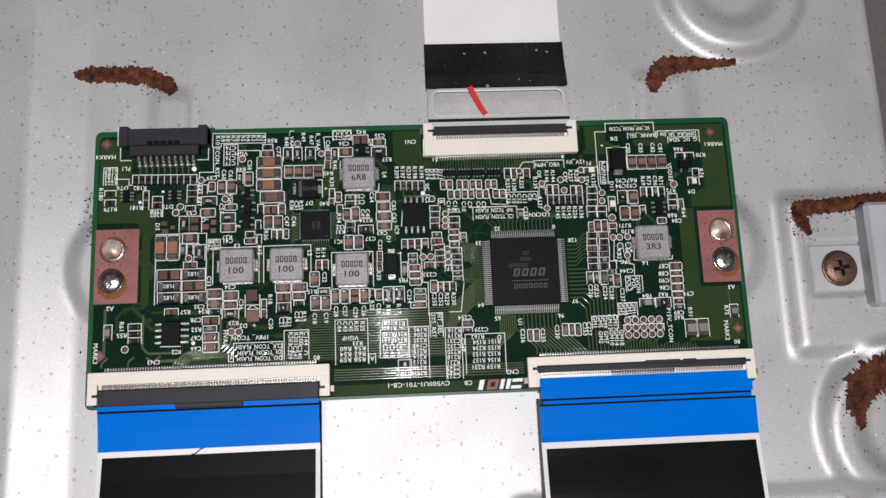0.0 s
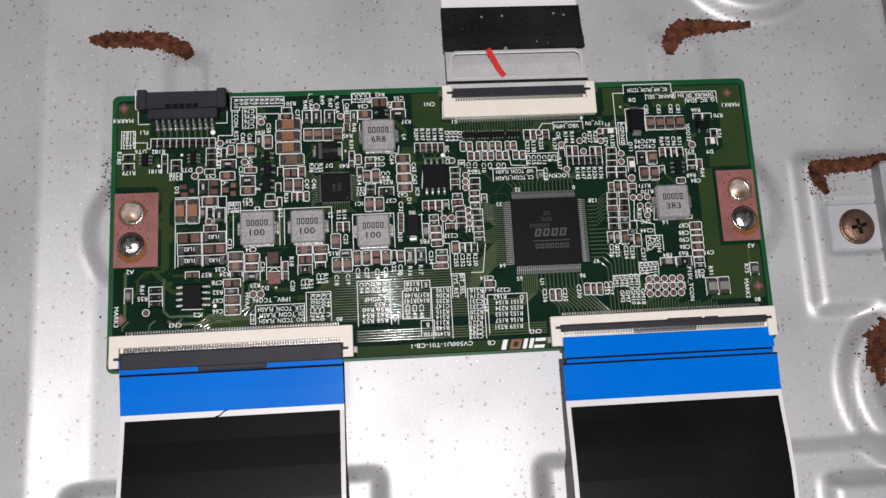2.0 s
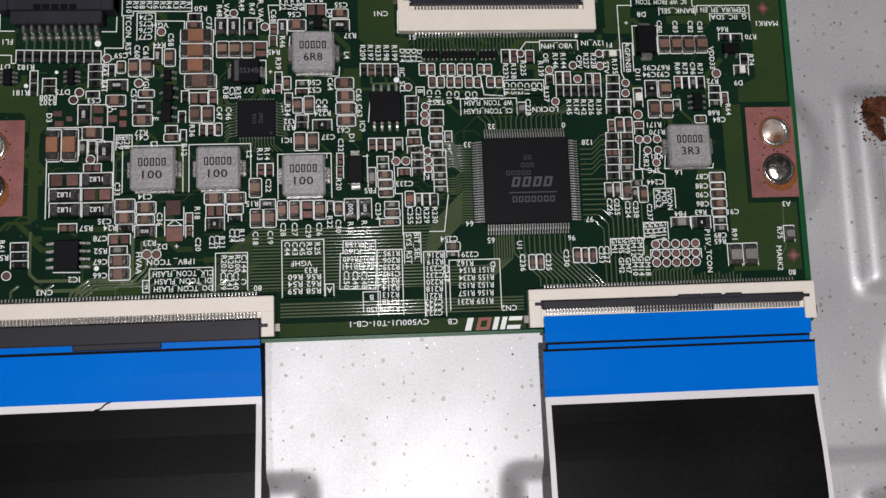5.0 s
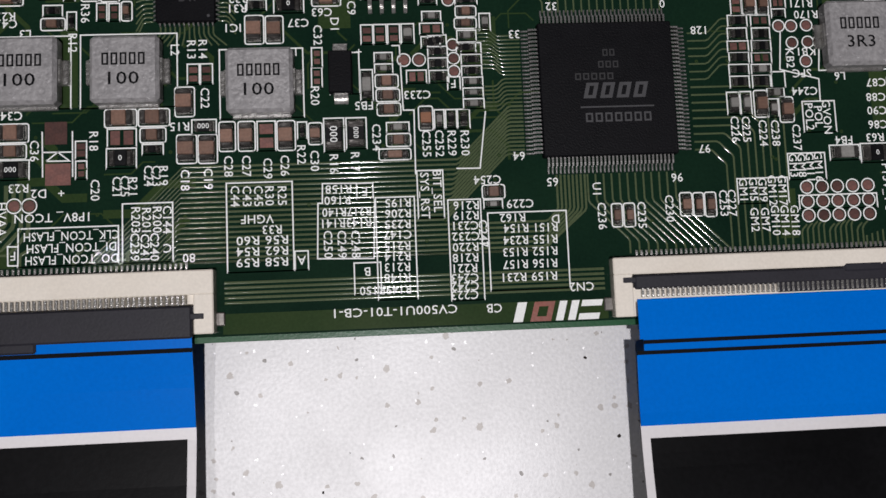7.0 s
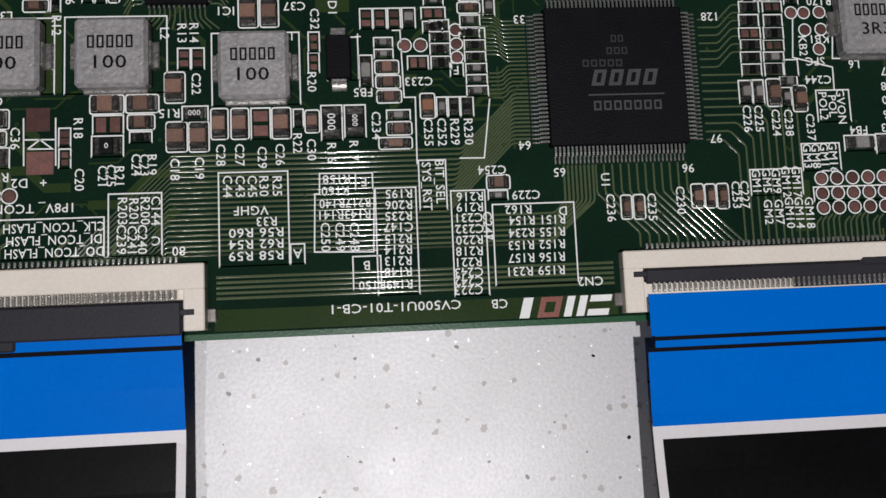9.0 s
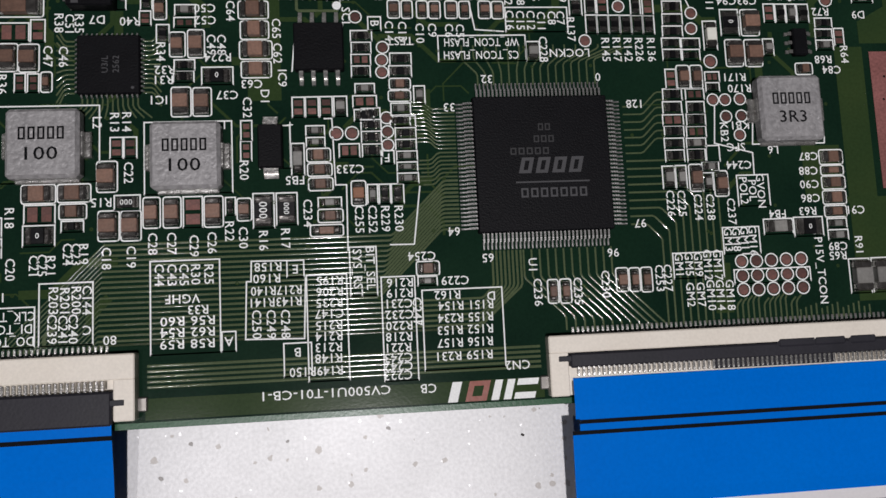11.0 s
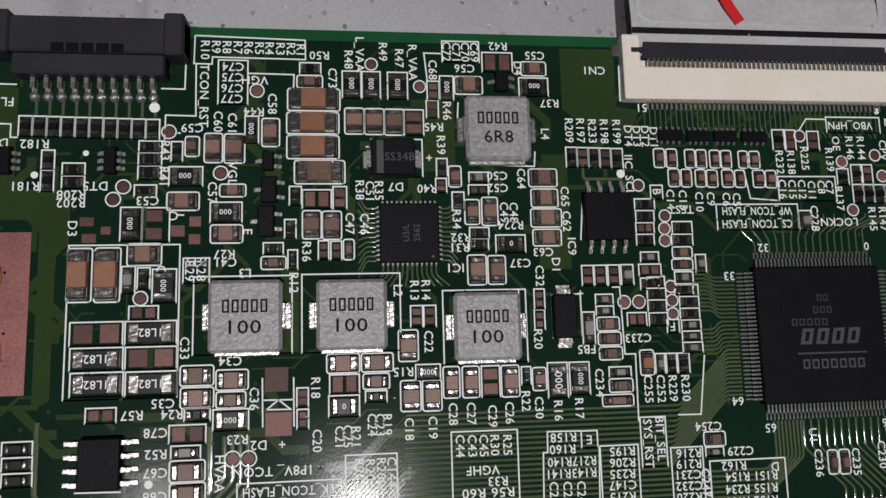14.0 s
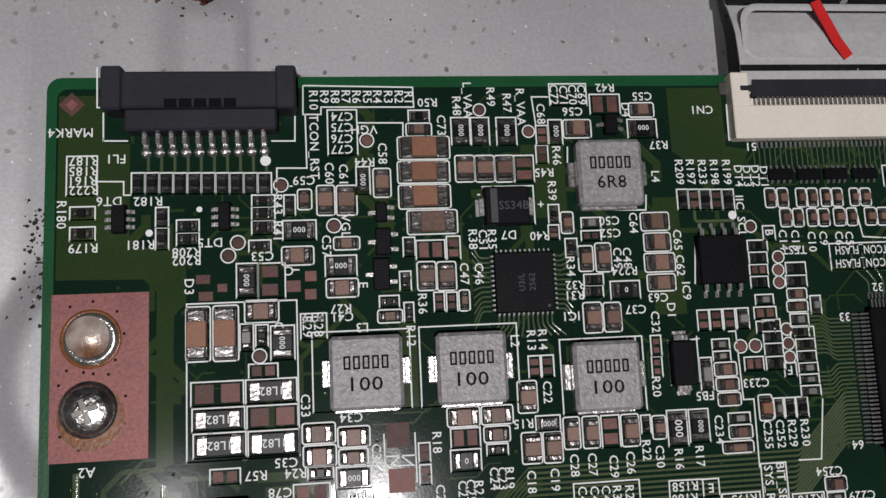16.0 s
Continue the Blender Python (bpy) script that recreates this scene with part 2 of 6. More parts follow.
# ---- mesh helpers ----
class Geo:
    """Collects vertices and faces in millimetres."""
    def __init__(self):
        self.v, self.f, self.mi = [], [], []

    def add(self, verts, faces, slot=0):
        k = len(self.v)
        self.v += [tuple(p) for p in verts]
        self.f += [tuple(i + k for i in f) for f in faces]
        self.mi += [slot] * len(faces)
        return self

    def box(self, x0, y0, z0, x1, y1, z1, b=0.0, slot=0):
        """A box; b rounds off its upright edges and its top edge."""
        if b <= 0:
            vs = [(x0, y0, z0), (x1, y0, z0), (x1, y1, z0), (x0, y1, z0), (x0, y0, z1), (x1, y0, z1), (x1, y1, z1), (x0, y1, z1)]
            return self.add(vs, [(3, 2, 1, 0), (4, 5, 6, 7), (0, 1, 5, 4), (1, 2, 6, 5), (2, 3, 7, 6), (3, 0, 4, 7)], slot)
        ring = lambda e, z: [(x0 + b, y0 + e, z), (x1 - b, y0 + e, z), (x1 - e, y0 + b, z), (x1 - e, y1 - b, z),
                             (x1 - b, y1 - e, z), (x0 + b, y1 - e, z), (x0 + e, y1 - b, z), (x0 + e, y0 + b, z)]
        vs = ring(0, z0) + ring(0, z1 - b)
        t = b * 0.99
        vs += [(x0 + b, y0 + t, z1), (x1 - b, y0 + t, z1), (x1 - t, y0 + b, z1), (x1 - t, y1 - b, z1),
               (x1 - b, y1 - t, z1), (x0 + b, y1 - t, z1), (x0 + t, y1 - b, z1), (x0 + t, y0 + b, z1)]
        fs = [tuple(range(7, -1, -1)), tuple(range(16, 24))]
        for i in range(8):
            j = (i + 1) % 8
            fs += [(i, j, 8 + j, 8 + i), (8 + i, 8 + j, 16 + j, 16 + i)]
        return self.add(vs, fs, slot)

    def lathe(self, cx, cy, profile, n=32, slot=0):
        """Turns a profile of (radius, height) round an upright axis."""
        k = len(profile)
        vs = [(cx + r * math.cos(2 * math.pi * i / n), cy + r * math.sin(2 * math.pi * i / n), z) for i in range(n) for r, z in profile]
        fs = [(i * k + j, ((i + 1) % n) * k + j, ((i + 1) % n) * k + j + 1, i * k + j + 1) for i in range(n) for j in range(k - 1)]
        return self.add(vs, fs, slot)

    def line(self, pts, w, z0, z1, slot=0):
        """A flat ridge along a polyline, mitred at the corners."""
        P = [Vector(p[:2]) for p in pts]
        side = []
        for i, p in enumerate(P):
            a = (p - P[i - 1]).normalized() if i else (P[1] - P[0]).normalized()
            c = (P[i + 1] - p).normalized() if i < len(P) - 1 else a
            m = (a + c)
            m = m.normalized() if m.length > 1e-6 else a
            k = w / 2 / max(0.35, m.dot(a))
            side.append((Vector((-m.y, m.x)) * k))
        vs = []
        for p, s in zip(P, side):
            vs += [(*(p + s), z0), (*(p - s), z0), (*(p - s), z1), (*(p + s), z1)]
        fs = [(3, 2, 1, 0)]
        for i in range(len(P) - 1):
            a, c = 4 * i, 4 * i + 4
            fs += [(a, a + 1, c + 1, c), (a + 1, a + 2, c + 2, c + 1), (a + 2, a + 3, c + 3, c + 2), (a + 3, a, c, c + 3)]
        e = 4 * len(P) - 4
        fs.append((e, e + 1, e + 2, e + 3))
        return self.add(vs, fs, slot)

    def ridge(self, pts, w, h, slot=0):
        """A rounded ridge along a polyline, as a conductor shows under its mask."""
        Q = [Vector(p[:2]) for p in pts]
        P = [Q[0]]
        for a, b in zip(Q, Q[1:]):                      # short pieces at the corners keep the straights straight
            n = min(0.2, (b - a).length * 0.3)
            P += [a + (b - a).normalized() * n, b - (b - a).normalized() * n] if n > 0.01 else []
        P.append(Q[-1])
        f5 = (-1.0, -0.5, 0.0, 0.5, 1.0)
        vs = []
        for i, p in enumerate(P):
            a = (p - P[i - 1]).normalized() if i else (P[1] - P[0]).normalized()
            c = (P[i + 1] - p).normalized() if i < len(P) - 1 else a
            m = (a + c).normalized()
            k = w / 2 / max(0.35, m.dot(a))
            vs += [(p.x - m.y * k * f, p.y + m.x * k * f, h * (1 - f * f)) for f in f5]
        fs = [(5 * i + j, 5 * i + 5 + j, 5 * i + 6 + j, 5 * i + 1 + j) for i in range(len(P) - 1) for j in range(4)]
        return self.add(vs, fs, slot)

    def ring(self, cx, cy, r0, r1, z0, z1, n=24, slot=0):
        prof = [(r0, z0), (r1, z0), (r1, z1), (r0, z1), (r0, z0)]
        return self.lathe(cx, cy, prof, n, slot)

    def mesh(self, name, *mats, smooth=False):
        me = bpy.data.meshes.new(name)
        me.from_pydata([(x * MM, y * MM, z * MM) for x, y, z in self.v], [], self.f)
        for m in mats:
            me.materials.append(m)
        if len(mats) > 1:
            me.polygons.foreach_set("material_index", self.mi)
        if smooth:
            me.polygons.foreach_set("use_smooth", [True] * len(me.polygons))
        me.update()
        return me


def fix(me):
    bm = bmesh.new()
    bm.from_mesh(me)
    bmesh.ops.recalc_face_normals(bm, faces=bm.faces)
    bm.to_mesh(me)
    bm.free()
    return me


def part(name, me, parent=None, label="", at=(0, 0, 0), turn=0.0):
    """Links a mesh as one object under its thing."""
    ob = new(name, me)
    ob.parent = parent
    ob.matrix_basis = pose(at[0] * MM, at[1] * MM, at[2] * MM, 0, 0, turn)
    if label:
        ob["label"] = label
    return ob


def thing(name, label, category, group="", kind="", at=(0, 0, 0)):
    ob = new(name)
    ob.empty_display_size = 0.005
    ob.location = [c * MM for c in at]
    return tagged(ob, label, category, group, kind)


def sstep(a, b, x):
    u = min(1.0, max(0.0, (x - a) / (b - a)))
    return u * u * (3 - 2 * u)


# ---- the room round the bench ----
def slab(name, x0, y0, z0, x1, y1, z1, m, label, category):
    return tagged(part(name, fix(Geo().box(x0, y0, z0, x1, y1, z1).mesh(name, m))), label, category, "", "structure")


slab("floor", -1540, -1540, -800, 1680, 1600, -780, BENCH, "dark plain floor under the workbench", "floor")
slab("ceiling", -1540, -1540, 2240, 1680, 1600, 2260, PLASTER, "dim grey painted ceiling", "ceiling")
slab("wall_north", -1540, 1600, -780, 1680, 1620, 2240, PLASTER, "dim grey painted wall", "wall")
slab("wall_south", -1540, -1560, -780, 1680, -1540, 2240, PLASTER, "dim grey painted wall", "wall")
slab("wall_west", -1560, -1560, -780, -1540, 1620, 2240, PLASTER, "dim grey painted wall", "wall")
slab("wall_east", 1680, -1560, -780, 1700, 1620, 2240, PLASTER, "dim grey painted wall", "wall")
bench = thing("workbench", "dark workbench under the open television panel", "table", at=(60, 20, -780))
part("benchtop", fix(Geo().box(-560, -480, 740, 560, 500, 768, 4).mesh("benchtop", BENCH)), bench)
leg_mesh = fix(Geo().box(-25, -25, 0, 25, 25, 740, 3).mesh("leg", BENCH))
for lx in (-500, 500):
    for ly in (-430, 450):
        part("leg", leg_mesh, bench, at=(lx, ly, 0))
for place, watts in LAMPS:
    fixture = thing("ceiling_lamp", "round white ceiling lamp, switched on", "lamp", "ceiling lamps", at=(place[0] * 1000, place[1] * 1000, 2240))
    part("lamp_body", fix(Geo().lathe(0, 0, [(0, 0), (70, 0), (70, -25), (56, -32), (56, -20), (0, -20)], 32).mesh("lamp_body", PLASTER)), fixture)

# ---- the steel back panel ----
def dimple(x, y, cx, cy, r, w, h):
    d = math.hypot(x - cx, y - cy)
    return h * sstep(r + w, r, d) - h * 1.15 * sstep(r - w * 0.8, r - w * 2.2, d)


def panel_height(x, y):
    z = 0.0
    z -= 0.08 * max(0.0, -15.0 - x)
    z += 2.6 * min(1.0, max(0.0, (-3.6 - x - 0.01 * (90 - y)) / 10.5))                   # step up along the west side
    inx = sstep(149.5, 153.0, x) * sstep(215, 211, x)
    z += 2.2 * inx * sstep(4.0, 7.5, y) * sstep(42.5, 38.5, y)                   # raised field round the bracket
    z -= 1.2 * sstep(155.6, 156.4, x) * sstep(169, 168.2, x) * sstep(18.2, 19.0, y) * sstep(30.0, 29.2, y)
    z += dimple(x, y, 146.0, 92.5, 15.0, 4.0, 2.6)
    z += dimple(x, y, 173.5, -11.0, 16.5, 4.0, 2.6)
    for cx in (4.6, 135.6):                                                       # bosses that carry the board
        d = math.hypot((x - cx) * 0.9, (y - 29.5) * 0.75)
        z += (ZB - 1.25) * sstep(10.5, 6.8, d)
    z += 0.9 * sstep(9, 13, x) * sstep(19.5, 18.0, x) * sstep(71, 67, y) * sstep(40, 50, y)
    z += 0.8 * sstep(119.5, 122, x) * sstep(136, 131, x) * sstep(73, 69, y) * sstep(40, 50, y)
    z -= 3.0 * sstep(-21.0, -25.0, y) * sstep(-10, -6, x) * (1 - sstep(52, 56, x) * sstep(90, 86, x))
    z += 2.4 * sstep(-29, -32, y) * sstep(148, 152, x)
    z += 0.10 * math.sin(x * 0.06 + 1.0) * math.sin(y * 0.07)
    return z


def build_panel():
    x0, x1, y0, y1, s = -56.0, 178.0, -58.0, 122.0, 1.0
    nx, ny = int((x1 - x0) / s) + 1, int((y1 - y0) / s) + 1
    vs = [(x0 + i * s, y0 + j * s, panel_height(x0 + i * s, y0 + j * s)) for j in range(ny) for i in range(nx)]
    fs = [(j * nx + i, j * nx + i + 1, (j + 1) * nx + i + 1, (j + 1) * nx + i) for j in range(ny - 1) for i in range(nx - 1)]
    g = Geo().add(vs, fs)
    # folded flange along the east side, then the rest of the sheet
    east = [j * nx + nx - 1 for j in range(ny)]
    k = len(g.v)
    for dx, dz in ((0.8, -0.5), (1.2, -1.5), (1.3, -11.5)):
        g.v += [(x1 + dx, g.v[i][1], g.v[i][2] + dz if dz > -5 else -11.5) for i in east]
    prev = east
    for r in range(3):
        cur = list(range(k + r * ny, k + (r + 1) * ny))
        for j in range(ny - 1):
            g.f.append((prev[j], cur[j], cur[j + 1], prev[j + 1]))
        prev = cur
    g.mi = [0] * len(g.f)
    me = g.mesh("back_panel", STEEL, smooth=True)
    me.polygons.foreach_set("use_smooth", [abs(p.normal.z) > 0.4 for p in me.polygons])
    return me


panel = tagged(part("back_panel", build_panel()), "light grey galvanised steel television back panel with dark specks and rust", "metal panel", "", "structure")
for sx0, sy0, sx1, sy1, sz in ((-420, -58, -56, 122, -0.7), (-420, -330, 178, -58, -1.0), (-420, 122, 178, 330, 0.0)):
    part("outer_sheet", fix(Geo().box(sx0, sy0, sz - 0.8, sx1, sy1, sz).mesh("outer_sheet", STEEL)), panel)
for sx in (-415, 170):
    for sy in (-325, 322):
        part("standoff", fix(Geo().box(sx, sy, -12.0, sx + 6, sy + 6, -1.0).mesh("standoff", STEEL)), panel)

# ---- the circuit board and what is soldered to it ----
BW, BH, BT = 140.0, 59.1, 1.2
board = thing("circuit_board", "green circuit board crowded with tiny soldered parts, screwed to steel panel", "circuit board", at=(0, 0, ZB))


def rounded(x0, y0, x1, y1, r, n=5):
    pts = []
    for cx, cy, a in ((x1 - r, y0 + r, -90), (x1 - r, y1 - r, 0), (x0 + r, y1 - r, 90), (x0 + r, y0 + r, 180)):
        pts += [(cx + r * math.cos(radians(a + 90 * i / n)), cy + r * math.sin(radians(a + 90 * i / n))) for i in range(n + 1)]
    return pts


def plate(pts, z0, z1, m, name):
    k = len(pts)
    g = Geo().add([(x, y, z0) for x, y in pts] + [(x, y, z1) for x, y in pts],
                  [tuple(range(k - 1, -1, -1)), tuple(range(k, 2 * k))] + [(i, (i + 1) % k, k + (i + 1) % k, k + i) for i in range(k)])
    return fix(g.mesh(name, m))


part("laminate", plate(rounded(0, 0, BW, BH, 1.4), -BT, -0.02, EDGE, "laminate"), board, "bright green board edge")
part("solder_mask", plate(rounded(1.0, 0.6, BW - 1.0, BH - 1.2, 1.0), -0.02, 0.0, MASK, "solder_mask"), board, "dark green solder mask")


def pour(*pts):
    part("copper_pour", plate(list(pts), 0.0, 0.018, POUR, "copper_pour"), board)


_cache = {}


def shared(key, make):
    if key not in _cache:
        _cache[key] = make()
    return _cache[key]


def q(v):
    return round(v * 10) / 10


def capped(name, x, y, w, h, body, height, capshare, m_end=None):
    """A two-ended chip part: a ceramic body and a soldered metal cap at each end."""
    upright = h > w
    L, W = (q(h), q(w)) if upright else (q(w), q(h))
    c = max(0.15, L * capshare)
    bm = shared((name, "b", L, W, height, body.name), lambda: fix(Geo().box(-L / 2 + c, -W / 2 + 0.04, 0.02, L / 2 - c, W / 2 - 0.04, height, 0.05).mesh(name, body)))
    em = shared((name, "e", L, W, height), lambda: fix(
        Geo().box(-c, -W / 2, 0, c * 0.15, W / 2, height + 0.03, min(0.2, c * 0.55)).add(
            [(-c - 0.1, -W / 2 + 0.05, 0), (-c - 0.1, W / 2 - 0.05, 0), (-c + 0.05, W / 2, 0), (-c + 0.05, -W / 2, 0), (-c + 0.02, W / 2 - 0.1, height * 0.75), (-c + 0.02, -W / 2 + 0.1, height * 0.75)],
            [(0, 1, 2, 3), (0, 3, 5), (1, 4, 2), (0, 5, 4, 1), (3, 2, 4, 5)]).mesh("end_cap", m_end or TERMINAL)))
    ob = part(name, bm, board, at=(x, y, 0.03), turn=90 if upright else 0)
    part("end_cap", em, ob, at=(-L / 2 + c, 0, -0.02))
    part("end_cap", em, ob, at=(L / 2 - c, 0, -0.02), turn=180)
    return ob


def cap(x, y, w, h, m=None):
    return capped("capacitor", x, y, w, h, m or MLCC, min(0.85, 0.38 * min(w, h) + 0.1), 0.24)


def res(x, y, w, h, code="", turn=0):
    ob = capped("resistor", x, y, w, h, RESB, 0.3 if max(w, h) < 1.6 else 0.36, 0.31 if max(w, h) < 1.9 else 0.25)
    if code:
        letter(code, x, y, 0.55 if max(w, h) < 3 else 0.8, turn, z=0.36, m=SILK)
    return ob


def led(x, y, w, h):
    return capped("led", x, y, w, h, WHITELED, 0.6, 0.25)


def pads(x, y, w, h, m=None):
    """Two bare copper pads where no part was fitted."""
    up = h > w
    L = max(w, h)
    for s in (-1, 1):
        a, b = (min(w, h) * 0.46, L * 0.2) if up else (L * 0.2, min(w, h) * 0.46)
        me = shared(("pad", q(a), q(b)), lambda: fix(Geo().box(-a, -b, 0, a, b, 0.03).mesh("bare_pad", PAD)))
        part("bare_pad", me, board, at=(x + (0 if up else s * L * 0.28), y + (s * L * 0.28 if up else 0), 0.005))


def pad(x, y, w, h):
    me = shared(("pad1", q(w), q(h)), lambda: fix(Geo().box(-w / 2, -h / 2, 0, w / 2, h / 2, 0.03).mesh("bare_pad", PAD)))
    part("bare_pad", me, board, at=(x, y, 0.005))


silk = Geo()
SW = 0.14


def box(x0, y0, x1, y1, r=0.0):
    """A printed white outline."""
    a, b, c, d = min(x0, x1), min(y0, y1), max(x0, x1), max(y0, y1)
    pts = rounded(a, b, c, d, r, 3) if r else [(a, b), (c, b), (c, d), (a, d)]
    pts = pts + [pts[0], pts[1]]
    silk.line(pts, SW, 0.0, 0.028)


def stroke(*pts):
    silk.line(list(pts), SW, 0.0, 0.03)


def ring(x, y, r=0.55):
    """A test point: a bare pad in a printed ring."""
    silk.ring(x, y, r - 0.06, r + 0.07, 0.0, 0.03, 20)
    me = shared(("tp", q(r)), lambda: fix(Geo().lathe(0, 0, [(0.0001, 0), (r * 0.78, 0), (r * 0.72, 0.03), (0.0001, 0.035)], 16).mesh("test_pad", PAD)))
    part("test_pad", me, board, at=(x, y, 0.004))


def dot(x, y, r):
    silk.lathe(x, y, [(0.0001, 0.0), (r, 0.0), (r, 0.03), (0.0001, 0.03)], 20)


def letter(text, x, y, size=0.95, turn=0, z=0.0, m=None, parent=None, wide=0.0, name="printed_text"):
    """Raised ink lettering, centred on a place; size is the height of a capital."""
    def make():
        cu = bpy.data.curves.new("text", "FONT")
        cu.body, cu.size, cu.align_x, cu.align_y = text, size / 0.69, "CENTER", "CENTER"
        cu.resolution_u = 2
        cu.space_character = 1.05
        cu.offset = 0.008 * size
        ob = bpy.data.objects.new("text", cu)
        me = bpy.data.meshes.new_from_object(ob)
        bpy.data.objects.remove(ob)
        bpy.data.curves.remove(cu)
        xs = [v.co.x for v in me.vertices]
        ys = [v.co.y for v in me.vertices]
        cx, cy = (max(xs) + min(xs)) / 2, (max(ys) + min(ys)) / 2
        k = wide / (max(xs) - min(xs)) if wide else 1.0
        me.transform(Matrix.Diagonal((MM * k, MM, MM, 1)) @ Matrix.Translation((-cx, -cy, 0)))
        me.materials.clear()
        me.materials.append(m or SILK)
        return me
    me = shared(("t", text, size, wide, (m or SILK).name), make)
    return part(name, me, parent or board, at=(x, y, z + 0.032), turn=turn)


def bars(x, y, w, h, n, m, z, parent=None, name="printed_mark", slant=0.0, thick=0.24):
    """A plain mark of n blocks, standing for a maker's name."""
    g = Geo()
    s = w / n
    for i in range(n):
        a = x - w / 2 + i * s + s * 0.1
        c = a + s * 0.74
        t = s * thick
        v, k = h / 2, min(t, h * 0.2)
        for u0, u1, v0, v1 in ((a, a + t, -v, v), (c - t, c, -v, v), (a + t, c - t, v - k, v), (a + t, c - t, -v, k - v)):
            g.add([(u0 + slant * v0, y + v0, z), (u1 + slant * v0, y + v0, z), (u1 + slant * v1, y + v1, z), (u0 + slant * v1, y + v1, z)], [(0, 1, 2, 3)])
    return part(name, g.mesh(name, m), parent or board)


def inductor(x, y, code, s=7.0, h=1.65):
    """A moulded power inductor with tinned tabs and its value printed on top."""
    me = shared(("ind", s), lambda: fix(Geo().box(-s / 2, -s / 2, 0.25, s / 2, s / 2, h, 0.35).mesh("inductor", FERRITE)))
    ob = part("inductor", me, board, at=(x, y, 0))
    tab = shared(("tab",), lambda: fix(Geo().box(-0.5, -1.35, 0.0, 0.55, 1.35, 0.5, 0.12).box(0.05, -1.3, 0.2, 0.5, 1.3, 1.05, 0.1).mesh("tab", TIN)))
    part("tab", tab, ob, at=(-s / 2 - 0.3, 0, 0.02))
    part("tab", tab, ob, at=(s / 2 + 0.3, 0, 0.02), turn=180)
    letter(code, 0.0, -1.05, 1.3, 0, h, INK_SHADE, ob, name="value_print", wide=3.1)
    bars(0.0, 1.0, 4.6, 1.3, 5, INK_SHADE, h + 0.02, ob, "maker_print", thick=0.2)
    part("solder_foot", fix(Geo().box(-s / 2 + 0.4, -s / 2 - 0.35, 0, s / 2 - 0.4, -s / 2 + 0.2, 0.3, 0.1).mesh("solder_foot", TIN)), ob)
    return ob


def leads(ob, n, pitch, x, y0, out, z, w=0.4, length=1.1, name="lead", m=None):
    """A row of gull-wing leads along one side."""
    me = shared(("lead", w, length, z, (m or TIN).name), lambda: fix(
        Geo().box(-w / 2, -0.05, z - 0.08, w / 2, length * 0.45, z + 0.08)
             .box(-w / 2, length * 0.35, 0.06, w / 2, length * 0.55, z + 0.06)
             .box(-w / 2, length * 0.45, 0.02, w / 2, length, 0.18, 0.03).mesh("lead", m or TIN)))
    for i in range(n):
        d = (i - (n - 1) / 2) * pitch
        if out == "n":
            part(name, me, ob, at=(d, y0, 0))
        elif out == "s":
            part(name, me, ob, at=(d, -y0, 0), turn=180)
        elif out == "e":
            part(name, me, ob, at=(x, d, 0), turn=-90)
        else:
            part(name, me, ob, at=(-x, d, 0), turn=90)


def chip(name, x, y, w, h, z, label=""):
    me = fix(Geo().box(-w / 2, -h / 2, 0.12, w / 2, h / 2, z, 0.14).mesh(name, EPOXY))
    return part(name, me, board, label, at=(x, y, 0))


# big controller chip with 32 leads a side
CX, CY = 91.75, 25.42
cpu = chip("processor_chip", CX, CY, 14.65, 14.65, 1.0, "large square black chip with fine leads")
for side in "nsew":
    leads(cpu, 32, 0.435, 7.32, 7.32, side, 0.5, 0.2, 1.72, m=LEAD)
bars(0.9, -0.25, 7.2, 1.7, 4, MARKING, 1.012, cpu, "maker_print", 0.25)
part("rule", Geo().box(-3.1, -2.14, 1.0, 4.9, -1.98, 1.012).mesh("rule", MARKING), cpu)
bars(1.0, -3.2, 7.4, 1.0, 7, MARKING, 1.012, cpu, "maker_print", thick=0.18)
for bx, by, bw, bn in ((-1.4, 1.3, 4.4, 5), (0.2, 2.6, 2.4, 3), (0.3, 3.9, 1.5, 2)):
    bars(bx, by, bw, 0.75, bn, FAINT, 1.012, cpu, "code_print", thick=0.18)
part("pin_mark", fix(Geo().lathe(0, 0, [(0.0001, 0.99), (0.5, 0.99), (0.62, 1.008), (0.72, 1.002)], 20).mesh("pin_mark", EPOXY)), cpu, at=(-5.5, -5.5, 0))

ic1 = chip("converter_chip", 47.1, 36.95, 6.25, 6.25, 0.6)
for side in "nsew":
    leads(ic1, 12, 0.5, 3.12, 3.12, side, 0.2, 0.18, 0.34, m=LEAD)
letter("U3/L", -0.35, 0.0, 0.62, 90, 0.58, MARKING, ic1)
letter("2562", 0.75, 0.0, 0.62, 90, 0.58, MARKING, ic1)
part("pin_mark", fix(Geo().lathe(0, 0, [(0.0001, 0.602), (0.16, 0.602), (0.16, 0.59)], 12).mesh("pin_mark", MARKING)), ic1, at=(2.4, -2.5, 0))
ic9 = chip("memory_chip", 68.45, 38.55, 5.2, 5.2, 0.95)
for side in "ns":
    leads(ic9, 4, 1.27, 2.6, 2.6, side, 0.5, 0.42, 1.4)
ic2 = chip("regulator_chip", 17.2, 15.0, 3.9, 4.85, 0.95)
for side in "ew":
    leads(ic2, 4, 1.27, 1.95, 2.4, side, 0.5, 0.42, 1.5)
d7 = chip("diode", 45.5, 44.8, 4.6, 3.9, 1.6)
